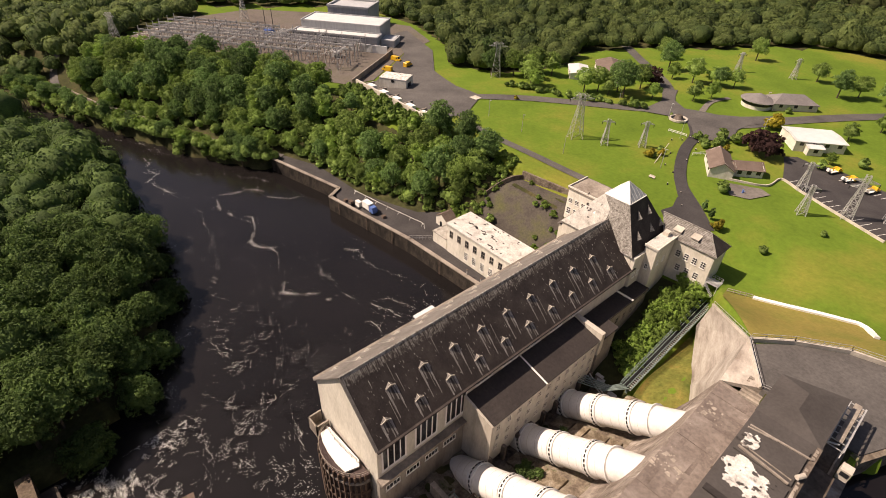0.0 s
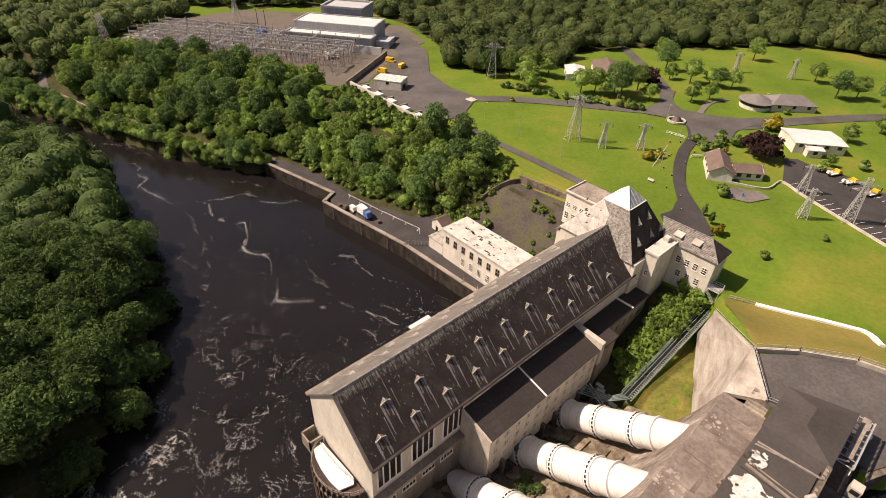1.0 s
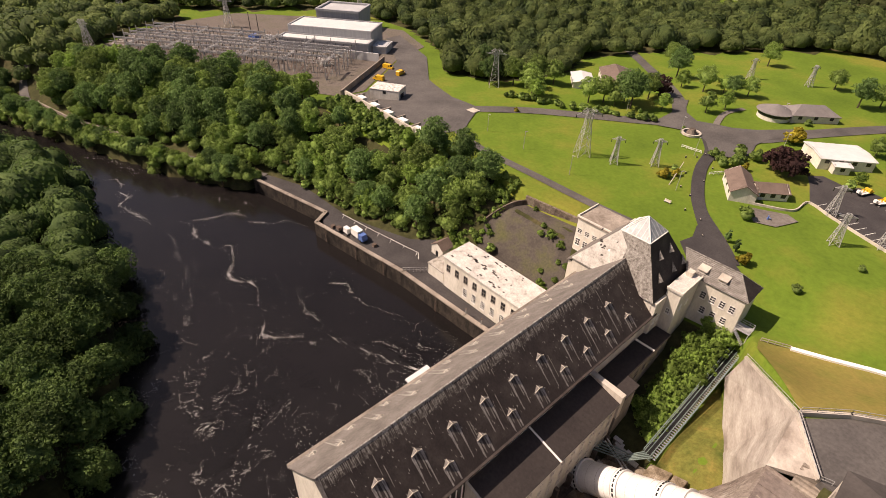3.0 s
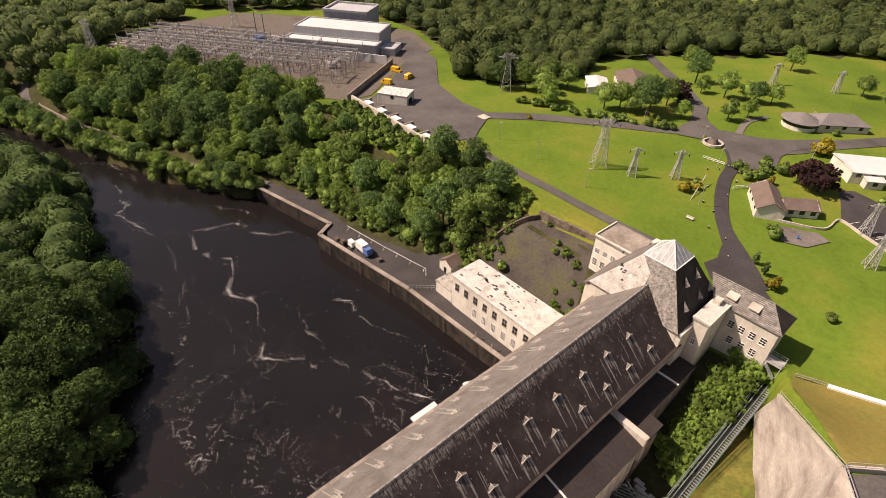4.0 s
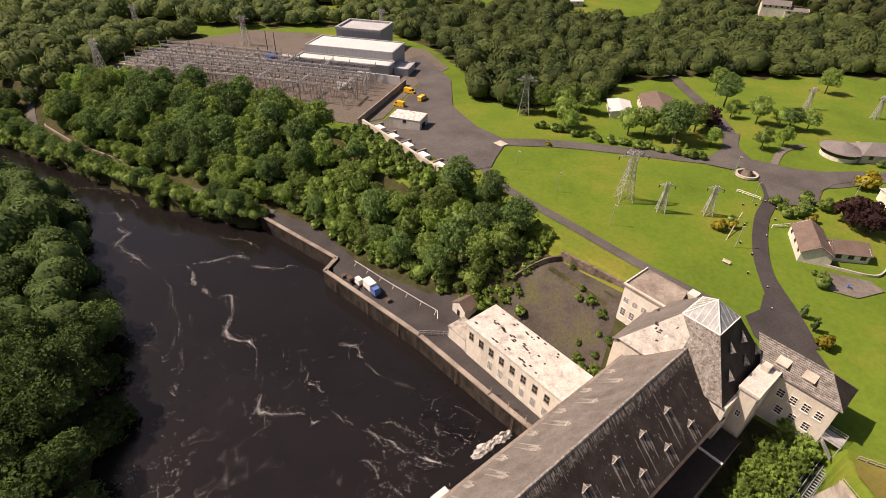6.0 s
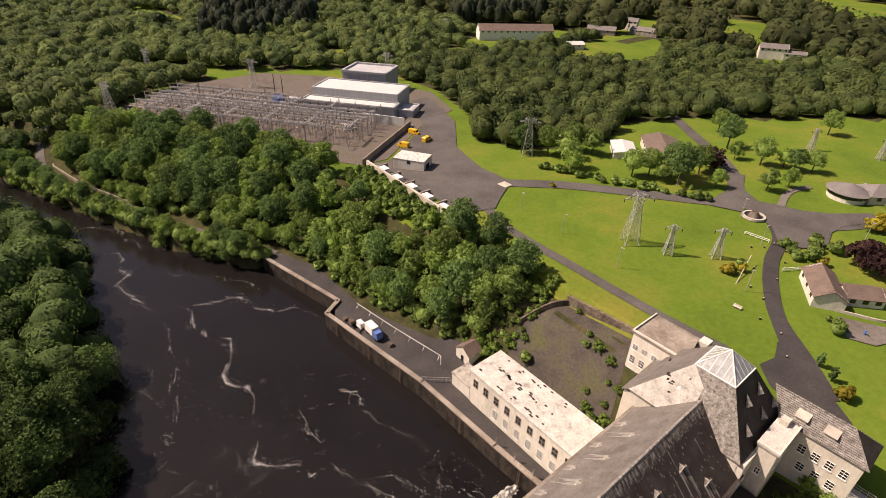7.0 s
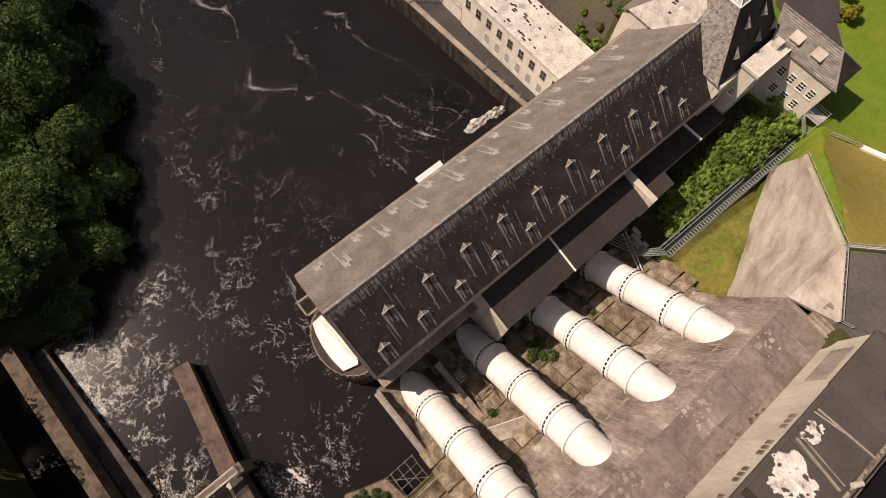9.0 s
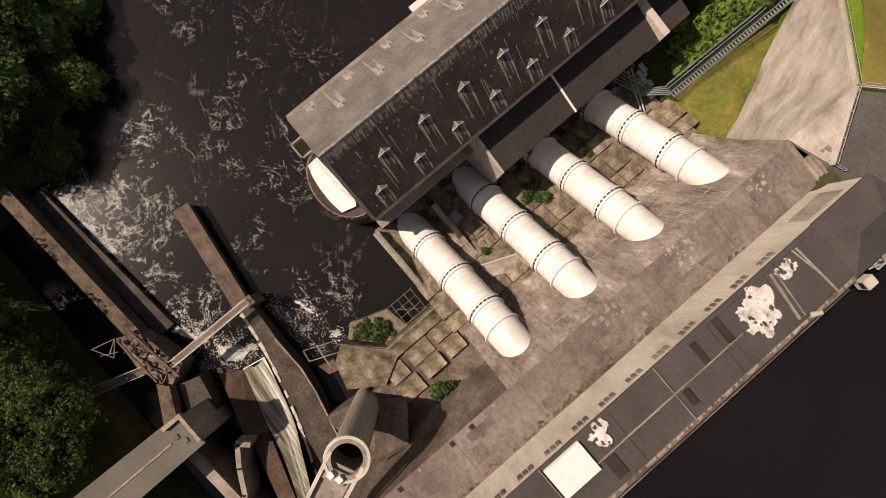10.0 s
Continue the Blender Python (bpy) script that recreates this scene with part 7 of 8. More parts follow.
def gabled(name, label, cx, cy, turn, L, W, wall_h, roof_h, wallm, roofm, over=0.4, hip=0.0, windows=3):
    """A house block with pitched roof along its length; hip > 0 slopes the ends."""
    F = frame_xy(cx, cy, turn)
    c = [F(-L / 2, -W / 2), F(L / 2, -W / 2), F(L / 2, W / 2), F(-L / 2, W / 2)]
    z = min(float(land(*p)) for p in c) - 0.3
    top = zmax(c) + wall_h
    ob = thing(name, label, "house", (cx, cy, z))
    part("wall", Geo().prism(c, z, top), wallm, ob)
    if hip == 0:
        for s in (-1, 1):
            g = Geo()
            a, b, r = F(s * L / 2, -W / 2), F(s * L / 2, W / 2), F(s * L / 2, 0)
            a2, b2, r2 = F(s * (L / 2 - 0.25), -W / 2), F(s * (L / 2 - 0.25), W / 2), F(s * (L / 2 - 0.25), 0)
            g.add([(*a, top), (*b, top), (*r, top + roof_h), (*a2, top), (*b2, top), (*r2, top + roof_h)], [(0, 1, 2), (5, 4, 3), (0, 3, 4, 1), (1, 4, 5, 2), (2, 5, 3, 0)])
            part("gable", g, wallm, ob)
    l2, w2 = L / 2 + over, W / 2 + over
    dz = roof_h * over / (W / 2)
    rl = l2 - hip
    for s in (-1, 1):
        q = [(*F(-l2, s * w2), top - dz), (*F(l2, s * w2), top - dz), (*F(rl, 0), top + roof_h), (*F(-rl, 0), top + roof_h)]
        part("roof_slope", Geo().slab(q, 0.2), roofm, ob)
        if hip:
            part("roof_slope", Geo().slab([(*F(s * l2, -w2), top - dz), (*F(s * l2, w2), top - dz), (*F(s * rl, 0), top + roof_h)], 0.2), roofm, ob)
    for i in range(windows):
        a = -L / 2 + L * (i + 0.5) / windows
        for s in (-1, 1):
            g = Geo()
            p, q = F(a - 0.7, s * W / 2), F(a + 0.7, s * W / 2)
            p2, q2 = F(a - 0.7, s * (W / 2 + 0.06)), F(a + 0.7, s * (W / 2 + 0.06))
            quad = [p, q, q2, p2] if s < 0 else [p2, q2, q, p]
            part("window", g.prism(quad, top - 1.7, top - 0.5), DARK, ob)
    return ob, F, z, top


gabled("gate_lodge", "cream bungalow with brown tiled gable roof", -1.4, 136.6, -60, 14.0, 7.2, 3.2, 2.2, WHITEW, TILE)
gabled("gate_lodge", "low cream wing with brown tiled roof beside the drive", 5.4, 141.4, 42, 9.0, 6.6, 2.6, 1.6, WHITEW, TILE, windows=3)
gabled("white_hall", "white flat-roofed hall with pale roof among trees", 12, 182, 40, 17, 13, 3.2, 0.5, WHITEW, PALEROOF, windows=4)
gabled("white_porch", "white porch wing with pale flat roof", 14.6, 175.0, 40, 5, 5, 2.6, 0.4, WHITEW, PALEROOF, windows=1)
ob, F, z, top = gabled("grey_bungalow", "wide rendered bungalow with grey hipped roof", -7.5, 214, 45, 18, 10, 2.8, 2.6, RENDERW, GREYTILE, hip=5)
dome = thing("round_house", "round ended bungalow with low grey conical roof", "house", (-17, 205, 25))
dz = float(land(-17, 205))
ringp = [(-17 + 6 * math.cos(math.tau * i / 24), 205 + 6 * math.sin(math.tau * i / 24)) for i in range(24)]
part("wall", Geo().prism(ringp, dz - 1, dz + 2.8), WHITEW, dome)
part("window_band", Geo().ring((-17, 205, dz + 1.8), (0, 0, 1), 6.0, 6.08, 1.0, 24), DARK, dome)
part("roof", Geo().bar((-17, 205, dz + 2.8), (-17, 205, dz + 5.2), 7.0, 24, 0.4), GREYTILE, dome)
gabled("long_bungalow", "bungalow with brown roof half hidden by trees", -82, 196, -50, 24, 14, 3.2, 2.0, RENDERW, TILE, windows=6)
gabled("glazed_wing", "low white glazed wing with pale grey roof", -93, 184, -50, 15, 9, 2.8, 0.8, WHITEW, PALEROOF, windows=5)
gabled("long_barn", "long pale industrial hall with rust-red roof far among trees", -318, 352, 58, 66, 16, 7.5, 4.5, WHITE, TILE, windows=12)
gabled("far_shed", "low white shed far off", -262, 362, 60, 18, 9, 4, 2, WHITEW, PALEROOF, windows=2)
gabled("far_house", "white two-storey house far off among trees", -288, 482, 20, 16, 9, 8, 3, WHITEW, GREYTILE, windows=4)
gabled("far_house", "white farmhouse with grey roof far off", -148, 468, 30, 20, 9, 8, 3, WHITEW, GREYTILE, windows=5)
gabled("far_house", "low white cottage far off", -134, 474, 30, 16, 7, 4, 2, WHITEW, GREYTILE, windows=3)
for x, y, t in ((-262, 470, 10), (-290, 440, 30)):
    gabled("far_barn", "grey roofed barn far off among trees", x, y, t, 26, 12, 4, 3, GREYW, GREYTILE, windows=2)

# round pond with stone rim and cage at the junction
pz = float(land(-31, 165.5))
pond = thing("roundabout_fountain", "round stone-rimmed fountain with dark mound at the road junction", "fountain", (-31, 165.5, pz))
part("rim", Geo().ring((-31, 165.5, pz + 0.5), (0, 0, 1), 2.9, 3.5, 0.8, 28), PALECONC, pond)
part("basin", Geo().bar((-31, 165.5, pz - 0.2), (-31, 165.5, pz + 0.5), 2.9, 28), DARK, pond)
part("mound", Geo().bar((-31, 165.5, pz + 0.4), (-31, 165.5, pz + 2.2), 2.0, 14, 1.1), CONCDARK, pond)
sl = thing("inspection_slab", "pale concrete slab set beside the road", "slab", (-99.5, 120, 23.4))
part("slab", Geo().box(-101.5, -97.5, 118.2, 121.8, 22.4, float(land(-99.5, 120)) + 0.45), PALECONC, sl)


# ---------------------------------------------------------------- lattice pylons and poles
def pylon(h, base, arms, label):
    """A square lattice tower about its foot, with cross arms along x."""
    ob = thing("lattice_pylon", label, "pylon", (0, 0, 0), "lattice pylons in the park")
    top = base * 0.42
    r = 0.085

    def corner(k, f):
        w = base + (top - base) * min(1, f / 0.72)
        return Vector(((-1, 1, 1, -1)[k] * w / 2, (-1, -1, 1, 1)[k] * w / 2, h * f))

    for k in range(4):
        part("leg", Geo().bar(corner(k, 0), corner(k, 0.72), r * 1.3).bar(corner(k, 0.72), corner(k, 1), r * 1.1), STEEL, ob)
    g = Geo()
    lv = [0, 0.2, 0.37, 0.51, 0.62, 0.72, 0.81, 0.9, 1.0]
    for a, b in zip(lv, lv[1:]):
        for k in range(4):
            j = (k + 1) % 4
            g.bar(corner(k, a), corner(j, b), r * 0.7)
            g.bar(corner(j, a), corner(k, b), r * 0.7)
            g.bar(corner(k, b), corner(j, b), r * 0.7)
    part("bracing", g, STEEL, ob)
    for f, reach in arms:
        for s in (-1, 1):
            tip = Vector((s * reach, 0, h * f + 0.1))
            a = Geo()
            for k in range(4):
                c = corner(k, f)
                if c.x * s > 0:
                    a.bar(c, tip, r * 0.8)
                    a.bar(c + Vector((0, 0, h * 0.06)), tip, r * 0.8)
            part("cross_arm", a, STEEL, ob)
            part("insulator", Geo().bar(tip, tip - Vector((0, 0, 1.0)), 0.12, 6), DARK, ob)
    return ob


big = pylon(16.0, 4.4, ((0.90, 4.4), (0.97, 2.6)), "grey steel lattice pylon with wide top arms on the lawn")
small = pylon(9.5, 2.4, ((0.9, 2.2),), "small grey lattice pylon standing on the lawn")
tall = pylon(14, 2.8, ((0.86, 3.4), (0.72, 3.0)), "tall slim lattice pylon beside the car park")


def stand(kind, spots, first=True):
    for i, (x, y, turn) in enumerate(spots):
        m = Matrix.Translation((x, y, float(land(x, y)) - 0.1)) @ Matrix.Rotation(radians(turn), 4, "Z")
        if i == 0:
            kind.matrix_basis = m
        else:
            copy_thing(kind, m)


stand(big, [(-47, 119.5, 55), (-117, 151, 40), (-279, 27, 20), (-349, 62, 20), (-291, 104, 40), (-265, 181, 30), (-351, 300, 30)])
stand(small, [(-36.5, 122.5, 40), (-27, 132, 40), (22, 144, 30), (27.5, 128, 30), (-43, 246, 60), (-21, 257, 60)])
stand(tall, [(37, 136, 20), (46, 143, 20)])


def pole(h, arm):
    ob = thing("lamp_post", "slim grey lamp post", "lamp post", (0, 0, 0), "lamp posts in the park")
    part("post", Geo().bar((0, 0, -0.3), (0, 0, h), 0.1, 6, 0.07), STEEL, ob)
    part("lantern_head", Geo().box(-0.15, arm, -0.12, 0.12, h, h + 0.18), STEEL, ob)
    return ob


stand(pole(6.5, 0.8), [(-82, 110, 0), (-63, 108, 40), (-41, 104.5, 10), (-14, 122, 60), (-34, 163, 0), (-60, 169, 20), (-22, 150, 80), (-14, 205, 0), (-3, 176, 0)])

# ---------------------------------------------------------------- switchyard
U, V = np.array([0.8, 0.6]), np.array([-0.6, 0.8])
SW = np.array([-228.0, 78.0])


def sw(a, b):
    p = SW + U * a + V * b
    return float(p[0]), float(p[1])


def gantry(w, h):
    """Two steel posts with a lattice beam along x."""
    ob = thing("busbar_gantry", "grey steel busbar gantry in the switchyard", "gantry", (0, 0, 0), "busbar gantries")
    for s in (-1, 1):
        part("post", Geo().bar((s * w / 2, 0, 0), (s * w / 2, 0, h + 1.5), 0.3, 4, 0.2), STEEL, ob)
    g = Geo()
    for dy in (-0.35, 0.35):
        for dz in (0, 0.6):
            g.bar((-w / 2, dy, h - dz), (w / 2, dy, h - dz), 0.12)
    n = int(w / 1.2)
    for i in range(n):
        xa, xb = -w / 2 + w * i / n, -w / 2 + w * (i + 1) / n
        g.bar((xa, -0.35, h), (xb, -0.35, h - 0.6), 0.05)
        g.bar((xa, 0.35, h - 0.6), (xb, 0.35, h), 0.05)
    part("beam", g, STEEL, ob)
    for i in range(3):
        x = -w / 2 + w * (i + 0.5) / 3
        part("insulator", Geo().bar((x, 0, h - 0.6), (x, 0, h - 2.0), 0.13, 6), DARK, ob)
    return ob


gk = gantry(13.0, 8.5)
spots = []
for b in (-16, -7, 0, 5, 10, 18, 24):
    for a in range(-52, 56, 13):
        if not (b == 24 and a > 0) and not (b == -16 and (a < -45 or a > 45)):
            spots.append((*sw(a, b), math.degrees(math.atan2(U[1], U[0]))))
for b, aa in ((-9, range(-45, 56, 20)), (16, range(-45, 40, 20))):
    for a in aa:
        spots.append((*sw(a, b), math.degrees(math.atan2(V[1], V[0]))))
stand(gk, spots)


def disconnector():
    ob = thing("isolator_stand", "small steel stand with three porcelain insulators", "isolator", (0, 0, 0), "isolators in the switchyard")
    part("frame", Geo().bar((-1.6, 0, 2.4), (1.6, 0, 2.4), 0.1).bar((-1.3, 0, 0), (-1.3, 0, 2.4), 0.1).bar((1.3, 0, 0), (1.3, 0, 2.4), 0.1), STEEL, ob)
    for x in (-1.4, 0, 1.4):
        part("insulator", Geo().bar((x, 0, 2.4), (x, 0, 4.2), 0.16, 6, 0.1), PORC, ob)
    return ob


PORC = mat("pale_brown_porcelain", [(0.30, 0.21, 0.17), (0.44, 0.36, 0.31)], 0.6, 0.4, bump=0)
dk = disconnector()
random.seed(31)
spots = []
for b in (-24, -21, -18, -13, -10, -6, -2, 2, 4, 7, 9, 13, 16, 20):
    for a in range(-56, 58, 7):
        if random.random() < 0.86 and not (b < -20 and (a < -40 or a > 44)):
            x, y = sw(a + random.uniform(-1.5, 1.5), b + random.uniform(-1, 1))
            spots.append((x, y, math.degrees(math.atan2(U[1], U[0])) + random.choice((0, 90))))
stand(dk, spots)


def busbar_post():
    ob = thing("busbar_post", "pale steel post with stacked insulator in the switchyard", "post", (0, 0, 0), "busbar posts")
    part("post", Geo().bar((0, 0, 0), (0, 0, 3.4), 0.16, 6, 0.13), GALV, ob)
    part("insulator", Geo().bar((0, 0, 3.4), (0, 0, 5.6), 0.2, 8, 0.14), PORC, ob)
    part("cap", Geo().bar((-0.5, 0, 5.7), (0.5, 0, 5.7), 0.12, 6), GALV, ob)
    return ob


GALV = mat("bright_galvanised_steel", [(0.52, 0.50, 0.47), (0.66, 0.64, 0.60)], 0.6, 0.5, 0.15, bump=0.05)
spots = []
for b in (-15, -8.5, -4, 1, 6, 11.5, 15, 19):
    for a in range(-58, 60, 8):
        x, y = sw(a + random.uniform(-2, 2), b + random.uniform(-0.6, 0.6))
        spots.append((x, y, math.degrees(math.atan2(U[1], U[0]))))
stand(busbar_post(), spots)
rb = Geo()
for b in (-12, -5, 2.5, 8, 14):
    for dz in (6.2, 7.4):
        xa, ya = sw(-58, b)
        xb, yb = sw(58, b)
        rb.bar((xa, ya, 20 + dz), (xb, yb, 20 + dz), 0.07, 5)
tagged(part("busbar", rb, GALV), "long pale tubular busbars across the switchyard", "busbar", kind="stuff")


def transformer(a, b, material, label):
    x, y = sw(a, b)
    z = float(land(x, y))
    ob = thing("transformer", label, "transformer", (x, y, z))
    part("tank", Geo().box(x - 3, x + 3, y - 1.8, y + 1.8, z, z + 3.2), material, ob)
    for i in range(4):
        part("radiator", Geo().box(x - 2.8 + 1.5 * i, x - 2.0 + 1.5 * i, y - 2.8, y - 1.8, z + 0.4, z + 2.8), material, ob)
    for i in range(3):
        part("bushing", Geo().bar((x - 2 + 2 * i, y, z + 3.2), (x - 2 + 2 * i, y + 0.3, z + 5.0), 0.2, 6), PORC, ob)


transformer(-6, 36, BLUE, "blue transformer with radiators in the switchyard")
transformer(2, 37, STEEL, "grey transformer in the switchyard")
transformer(46, 6, STEEL, "grey transformer near the long white wall")
for a, b in ((-14, 46), (-8, 44)):
    x, y = sw(a, b)
    tp = thing("timber_pole", "tall dark timber pole", "pole", (x, y, 20))
    part("pole", Geo().bar((x, y, 19), (x, y, 32), 0.25, 6, 0.18), TYRE, tp)


def block(name, label, o, a0, a1, b0, b1, z0, z1, wallm, roofm, lip=0.6):
    """A building on the switchyard's own axes, about the corner o."""
    P = lambda a, b: (o[0] + 0.8 * a - 0.6 * b, o[1] + 0.6 * a + 0.8 * b)
    c = [P(a0, b0), P(a1, b0), P(a1, b1), P(a0, b1)]
    ob = thing(name, label, "building", (*P((a0 + a1) / 2, (b0 + b1) / 2), z0))
    part("wall", Geo().prism(c, z0 - 1, z1), wallm, ob)
    c2 = [P(a0 + 1, b0 + 1), P(a1 - 1, b0 + 1), P(a1 - 1, b1 - 1), P(a0 + 1, b1 - 1)]
    part("roof", Geo().prism(c2, z1, z1 + 0.25), roofm, ob, "pale metal roof")
    g = Geo()
    for i in range(4):
        g.bar((*c[i], z1 + lip / 2), (*c[(i + 1) % 4], z1 + lip / 2), lip * 0.7)
    part("parapet", g, wallm, ob)
    return ob, P


RIBBED = mat("ribbed_grey_cladding", [(0.36, 0.36, 0.37), (0.45, 0.45, 0.45)], 0.15, 0.5, 0.1, bump=0.1, stretch=(6, 6, 0.2), grit=0.12)
o1 = (-193.6, 136.3)
ob, P = block("switch_house", "long grey clad switch house with pale stepped roof", o1, -50, 0, 0, 9, 19.8, 25.6, RIBBED, PALEROOF)
for a in (-38, -25, -14):
    part("doorway", Geo().prism([P(a, -0.1), P(a + 1.6, -0.1), P(a + 1.6, 0.1), P(a, 0.1)], 19.6, 23.5), DARK, ob)
ob, P = block("switch_house", "taller grey clad switch house with pale roof", o1, -48, -1, 9.2, 30, 19.8, 29.6, RIBBED, PALEROOF)
block("switch_house", "square grey clad block with sunken roof", o1, -44, -18, 40, 62, 19.8, 31.5, RIBBED, METALROOF, 1.2)
block("porch_block", "low grey lean-to beside the switch house", o1, 0.5, 8, 6, 18, 19.8, 23.2, METALROOF, METALROOF)
pw = thing("screen_wall", "long white screen wall beside the switchyard", "wall", (-190, 129, 19.8))
part("panel", Geo().prism([(-201, 122.6), (-182.4, 134.6), (-182.7, 135.1), (-201.3, 123.1)], 18.5, 24.0), PALEROOF, pw)

# works yard: white store, bin bay wall, vans
ws, F, z, top = gabled("white_store", "small white flat-roofed store with dark doorway in the yard", -139, 107.5, 32, 13, 9, 4.0, 0.15, WHITEW, PATCHW, over=0.1, windows=1)
part("doorway", Geo().prism([F(6.45, -2.5), F(6.6, -2.5), F(6.6, 1.5), F(6.45, 1.5)], z, z + 3.3), DARK, ws)
bay2 = [(-146, 90.5), (-98.5, 88.2)]
wall_line("wall_bins", bay2, 0.8, 14, 24.6, PALECONC, "long grey concrete retaining wall of the yard")
for i in range(5):
    x = -140 + 9.6 * i
    y = 90.3 - 0.05 * (x + 146)
    b = thing("storage_bay", "concrete storage bay divider along the yard wall", "bay wall", (x, y + 3, 22), "storage bays")
    part("divider", Geo().box(x - 0.3, x + 0.3, y, y + 6.0, 19.5, 24.2), CONC, b)
    part("skip", Geo().box(x + 1.5, x + 5.5, y + 1.0, y + 3.4, 21.0, 24.4), WHITE, b, "white container")
wall_line("wall_yard_north", [(-152, 92), (-181, 137)], 0.5, 18, 22.6, CONC, "concrete wall between yard and switchyard")
gatep = thing("yard_end_wall", "white rendered wall end at the yard", "wall", (-96, 90, 23))
part("panel", Geo().box(-98.8, -92.8, 88.2, 88.9, 17, 25.2), WHITEW, gatep)


def van(name, label, paint, boxy=True, cab=None):
    """A van about its middle, nose along +x."""
    ob = thing(name, label, "van", (0, 0, 0), "vans in the yard")
    body = Geo().extrude_y([(-2.7, 0.45), (2.6, 0.45), (2.75, 0.7), (2.6, 1.25), (1.9, 1.45), (1.35, 2.3), (1.1, 2.45), (-2.5, 2.5), (-2.7, 2.3)], -0.98, 0.98)
    part("body", body, paint, ob)
    part("windscreen", Geo().slab([(1.95, -0.85, 1.48), (1.95, 0.85, 1.48), (1.42, 0.8, 2.3), (1.42, -0.8, 2.3)], 0.02), DARK, ob)
    for s in (-1, 1):
        part("side_window", Geo().box(0.55, 1.35, s * 1.0 - 0.015, s * 1.0 + 0.015, 1.5, 2.1), DARK, ob)
        for x in (-1.7, 1.7):
            w = part("wheel", Geo().bar((x, s * 0.72, 0.36), (x, s * 1.0, 0.36), 0.36, 14), TYRE, ob)
    return ob


stand(van("works_van", "bright yellow works van parked in the yard", YELLOW), [(-171, 132, 20), (-160, 118, 200), (-160, 131, 110), (50, 154.5, 68)])
lorry = thing("flatbed_lorry", "white box lorry with blue cab on the quay edge", "lorry", (-77, 48.5, 4.8))
part("box_body", Geo().box(-80.4, -76.6, 47.2, 49.4, 5.6, 8.0), WHITE, lorry)
part("cab", Geo().extrude_y([(-76.4, 5.3), (-74.4, 5.3), (-74.2, 6.3), (-74.7, 7.4), (-76.4, 7.4)], 47.3, 49.3), BLUE, lorry, "blue cab")
part("chassis", Geo().box(-80.2, -74.4, 47.4, 49.2, 5.2, 5.6), TYRE, lorry)
for x in (-79.4, -75.4):
    for y in (47.2, 49.2):
        part("wheel", Geo().bar((x, y, 5.2), (x, y + 0.25, 5.2), 0.45, 14), TYRE, lorry)
tank = thing("generator_box", "small white generator box on the quay edge", "generator", (-83, 47.6, 4.8))
part("housing", Geo().box(-84.2, -82.0, 46.8, 48.2, 4.8, 6.4), WHITE, tank)
part("skid", Geo().box(-84.4, -81.8, 46.7, 48.3, 4.6, 4.85), STEEL, tank)

# road markings
mk = Geo()
for i in range(16):
    for near in (True, False):
        xa, ya, dx, dy = (17.6 + 2.35 * i, 145.6 - 1.1 * i, 1.8, 3.9) if near else (28 + 2.1 * i, 159.6 - 0.45 * i, 1.3, 3.1)
        lo, hi = float(land(xa, ya)) + 0.28, float(land(xa + dx, ya + dy)) + 0.28
        mk.add([(xa, ya, lo), (xa + 0.16, ya, lo), (xa + dx + 0.16, ya + dy, hi), (xa + dx, ya + dy, hi)], [(0, 1, 2, 3)])
setting("bay_lines", mk, WHITE, "white painted parking bay lines", "marking")
qm = Geo()
for (xa, ya), (xb, yb) in (((-93, 52.2), (-77, 54.6)), ((-77, 54.6), (-59.5, 57.8)), ((-59.5, 57.8), (-57, 55.8))):
    qm.bar((xa, ya, float(land(xa, ya)) + 0.2), (xb, yb, float(land(xb, yb)) + 0.2), 0.07)
for i in range(7):
    f = i / 6
    x, y = -92 + 32 * f, 52.35 + 5.4 * f
    qm.bar((x, y, float(land(x, y)) + 0.25), (x + 1.2, y - 1.6, float(land(x, y)) + 0.18), 0.06)
setting("quay_lines", qm, WHITE, "white painted parking lines on the quay", "marking")


# ---------------------------------------------------------------- canal side: revetment, trash rake, platform edge
wall_line("wall_revetment", [(62.2, 41.2), (66.4, 50.2), (70, 57.5), (95, 66.5)], 1.6, 22, 30.9, RUBBLE, "rough stone revetment along the canal")
wall_line("wall_platform", [(40.8, 54.2), (46.6, 60.0), (54.6, 65.8), (61.2, 67.9), (76, 73.6), (95, 76.5)], 0.5, 29, 31.9, PALECONC, "low pale wall round the dam platform")
pl = thing("platform_railing", "grey steel railing round the dam platform", "railing", (50, 62, 31.5))
rail(pl, [(40.8, 54.2, 31.8), (46.6, 60.0, 31.8), (54.6, 65.8, 31.8), (61.2, 67.9, 31.8), (76, 73.6, 31.8)], 1.1, 2.2, STEEL)
rake = thing("trash_rake", "steel trash rake gantry with white cab at the canal intake", "machine", (60, 41, 31))
for x in (57.9, 60.3):
    part("rail", Geo().box(x - 0.12, x + 0.12, 30.0, 52.5, 31.0, 31.3), CONC, rake)
part("bed", Geo().box(57.4, 60.9, 30.0, 52.5, 28.0, 31.0), CONCDARK, rake)
g = Geo()
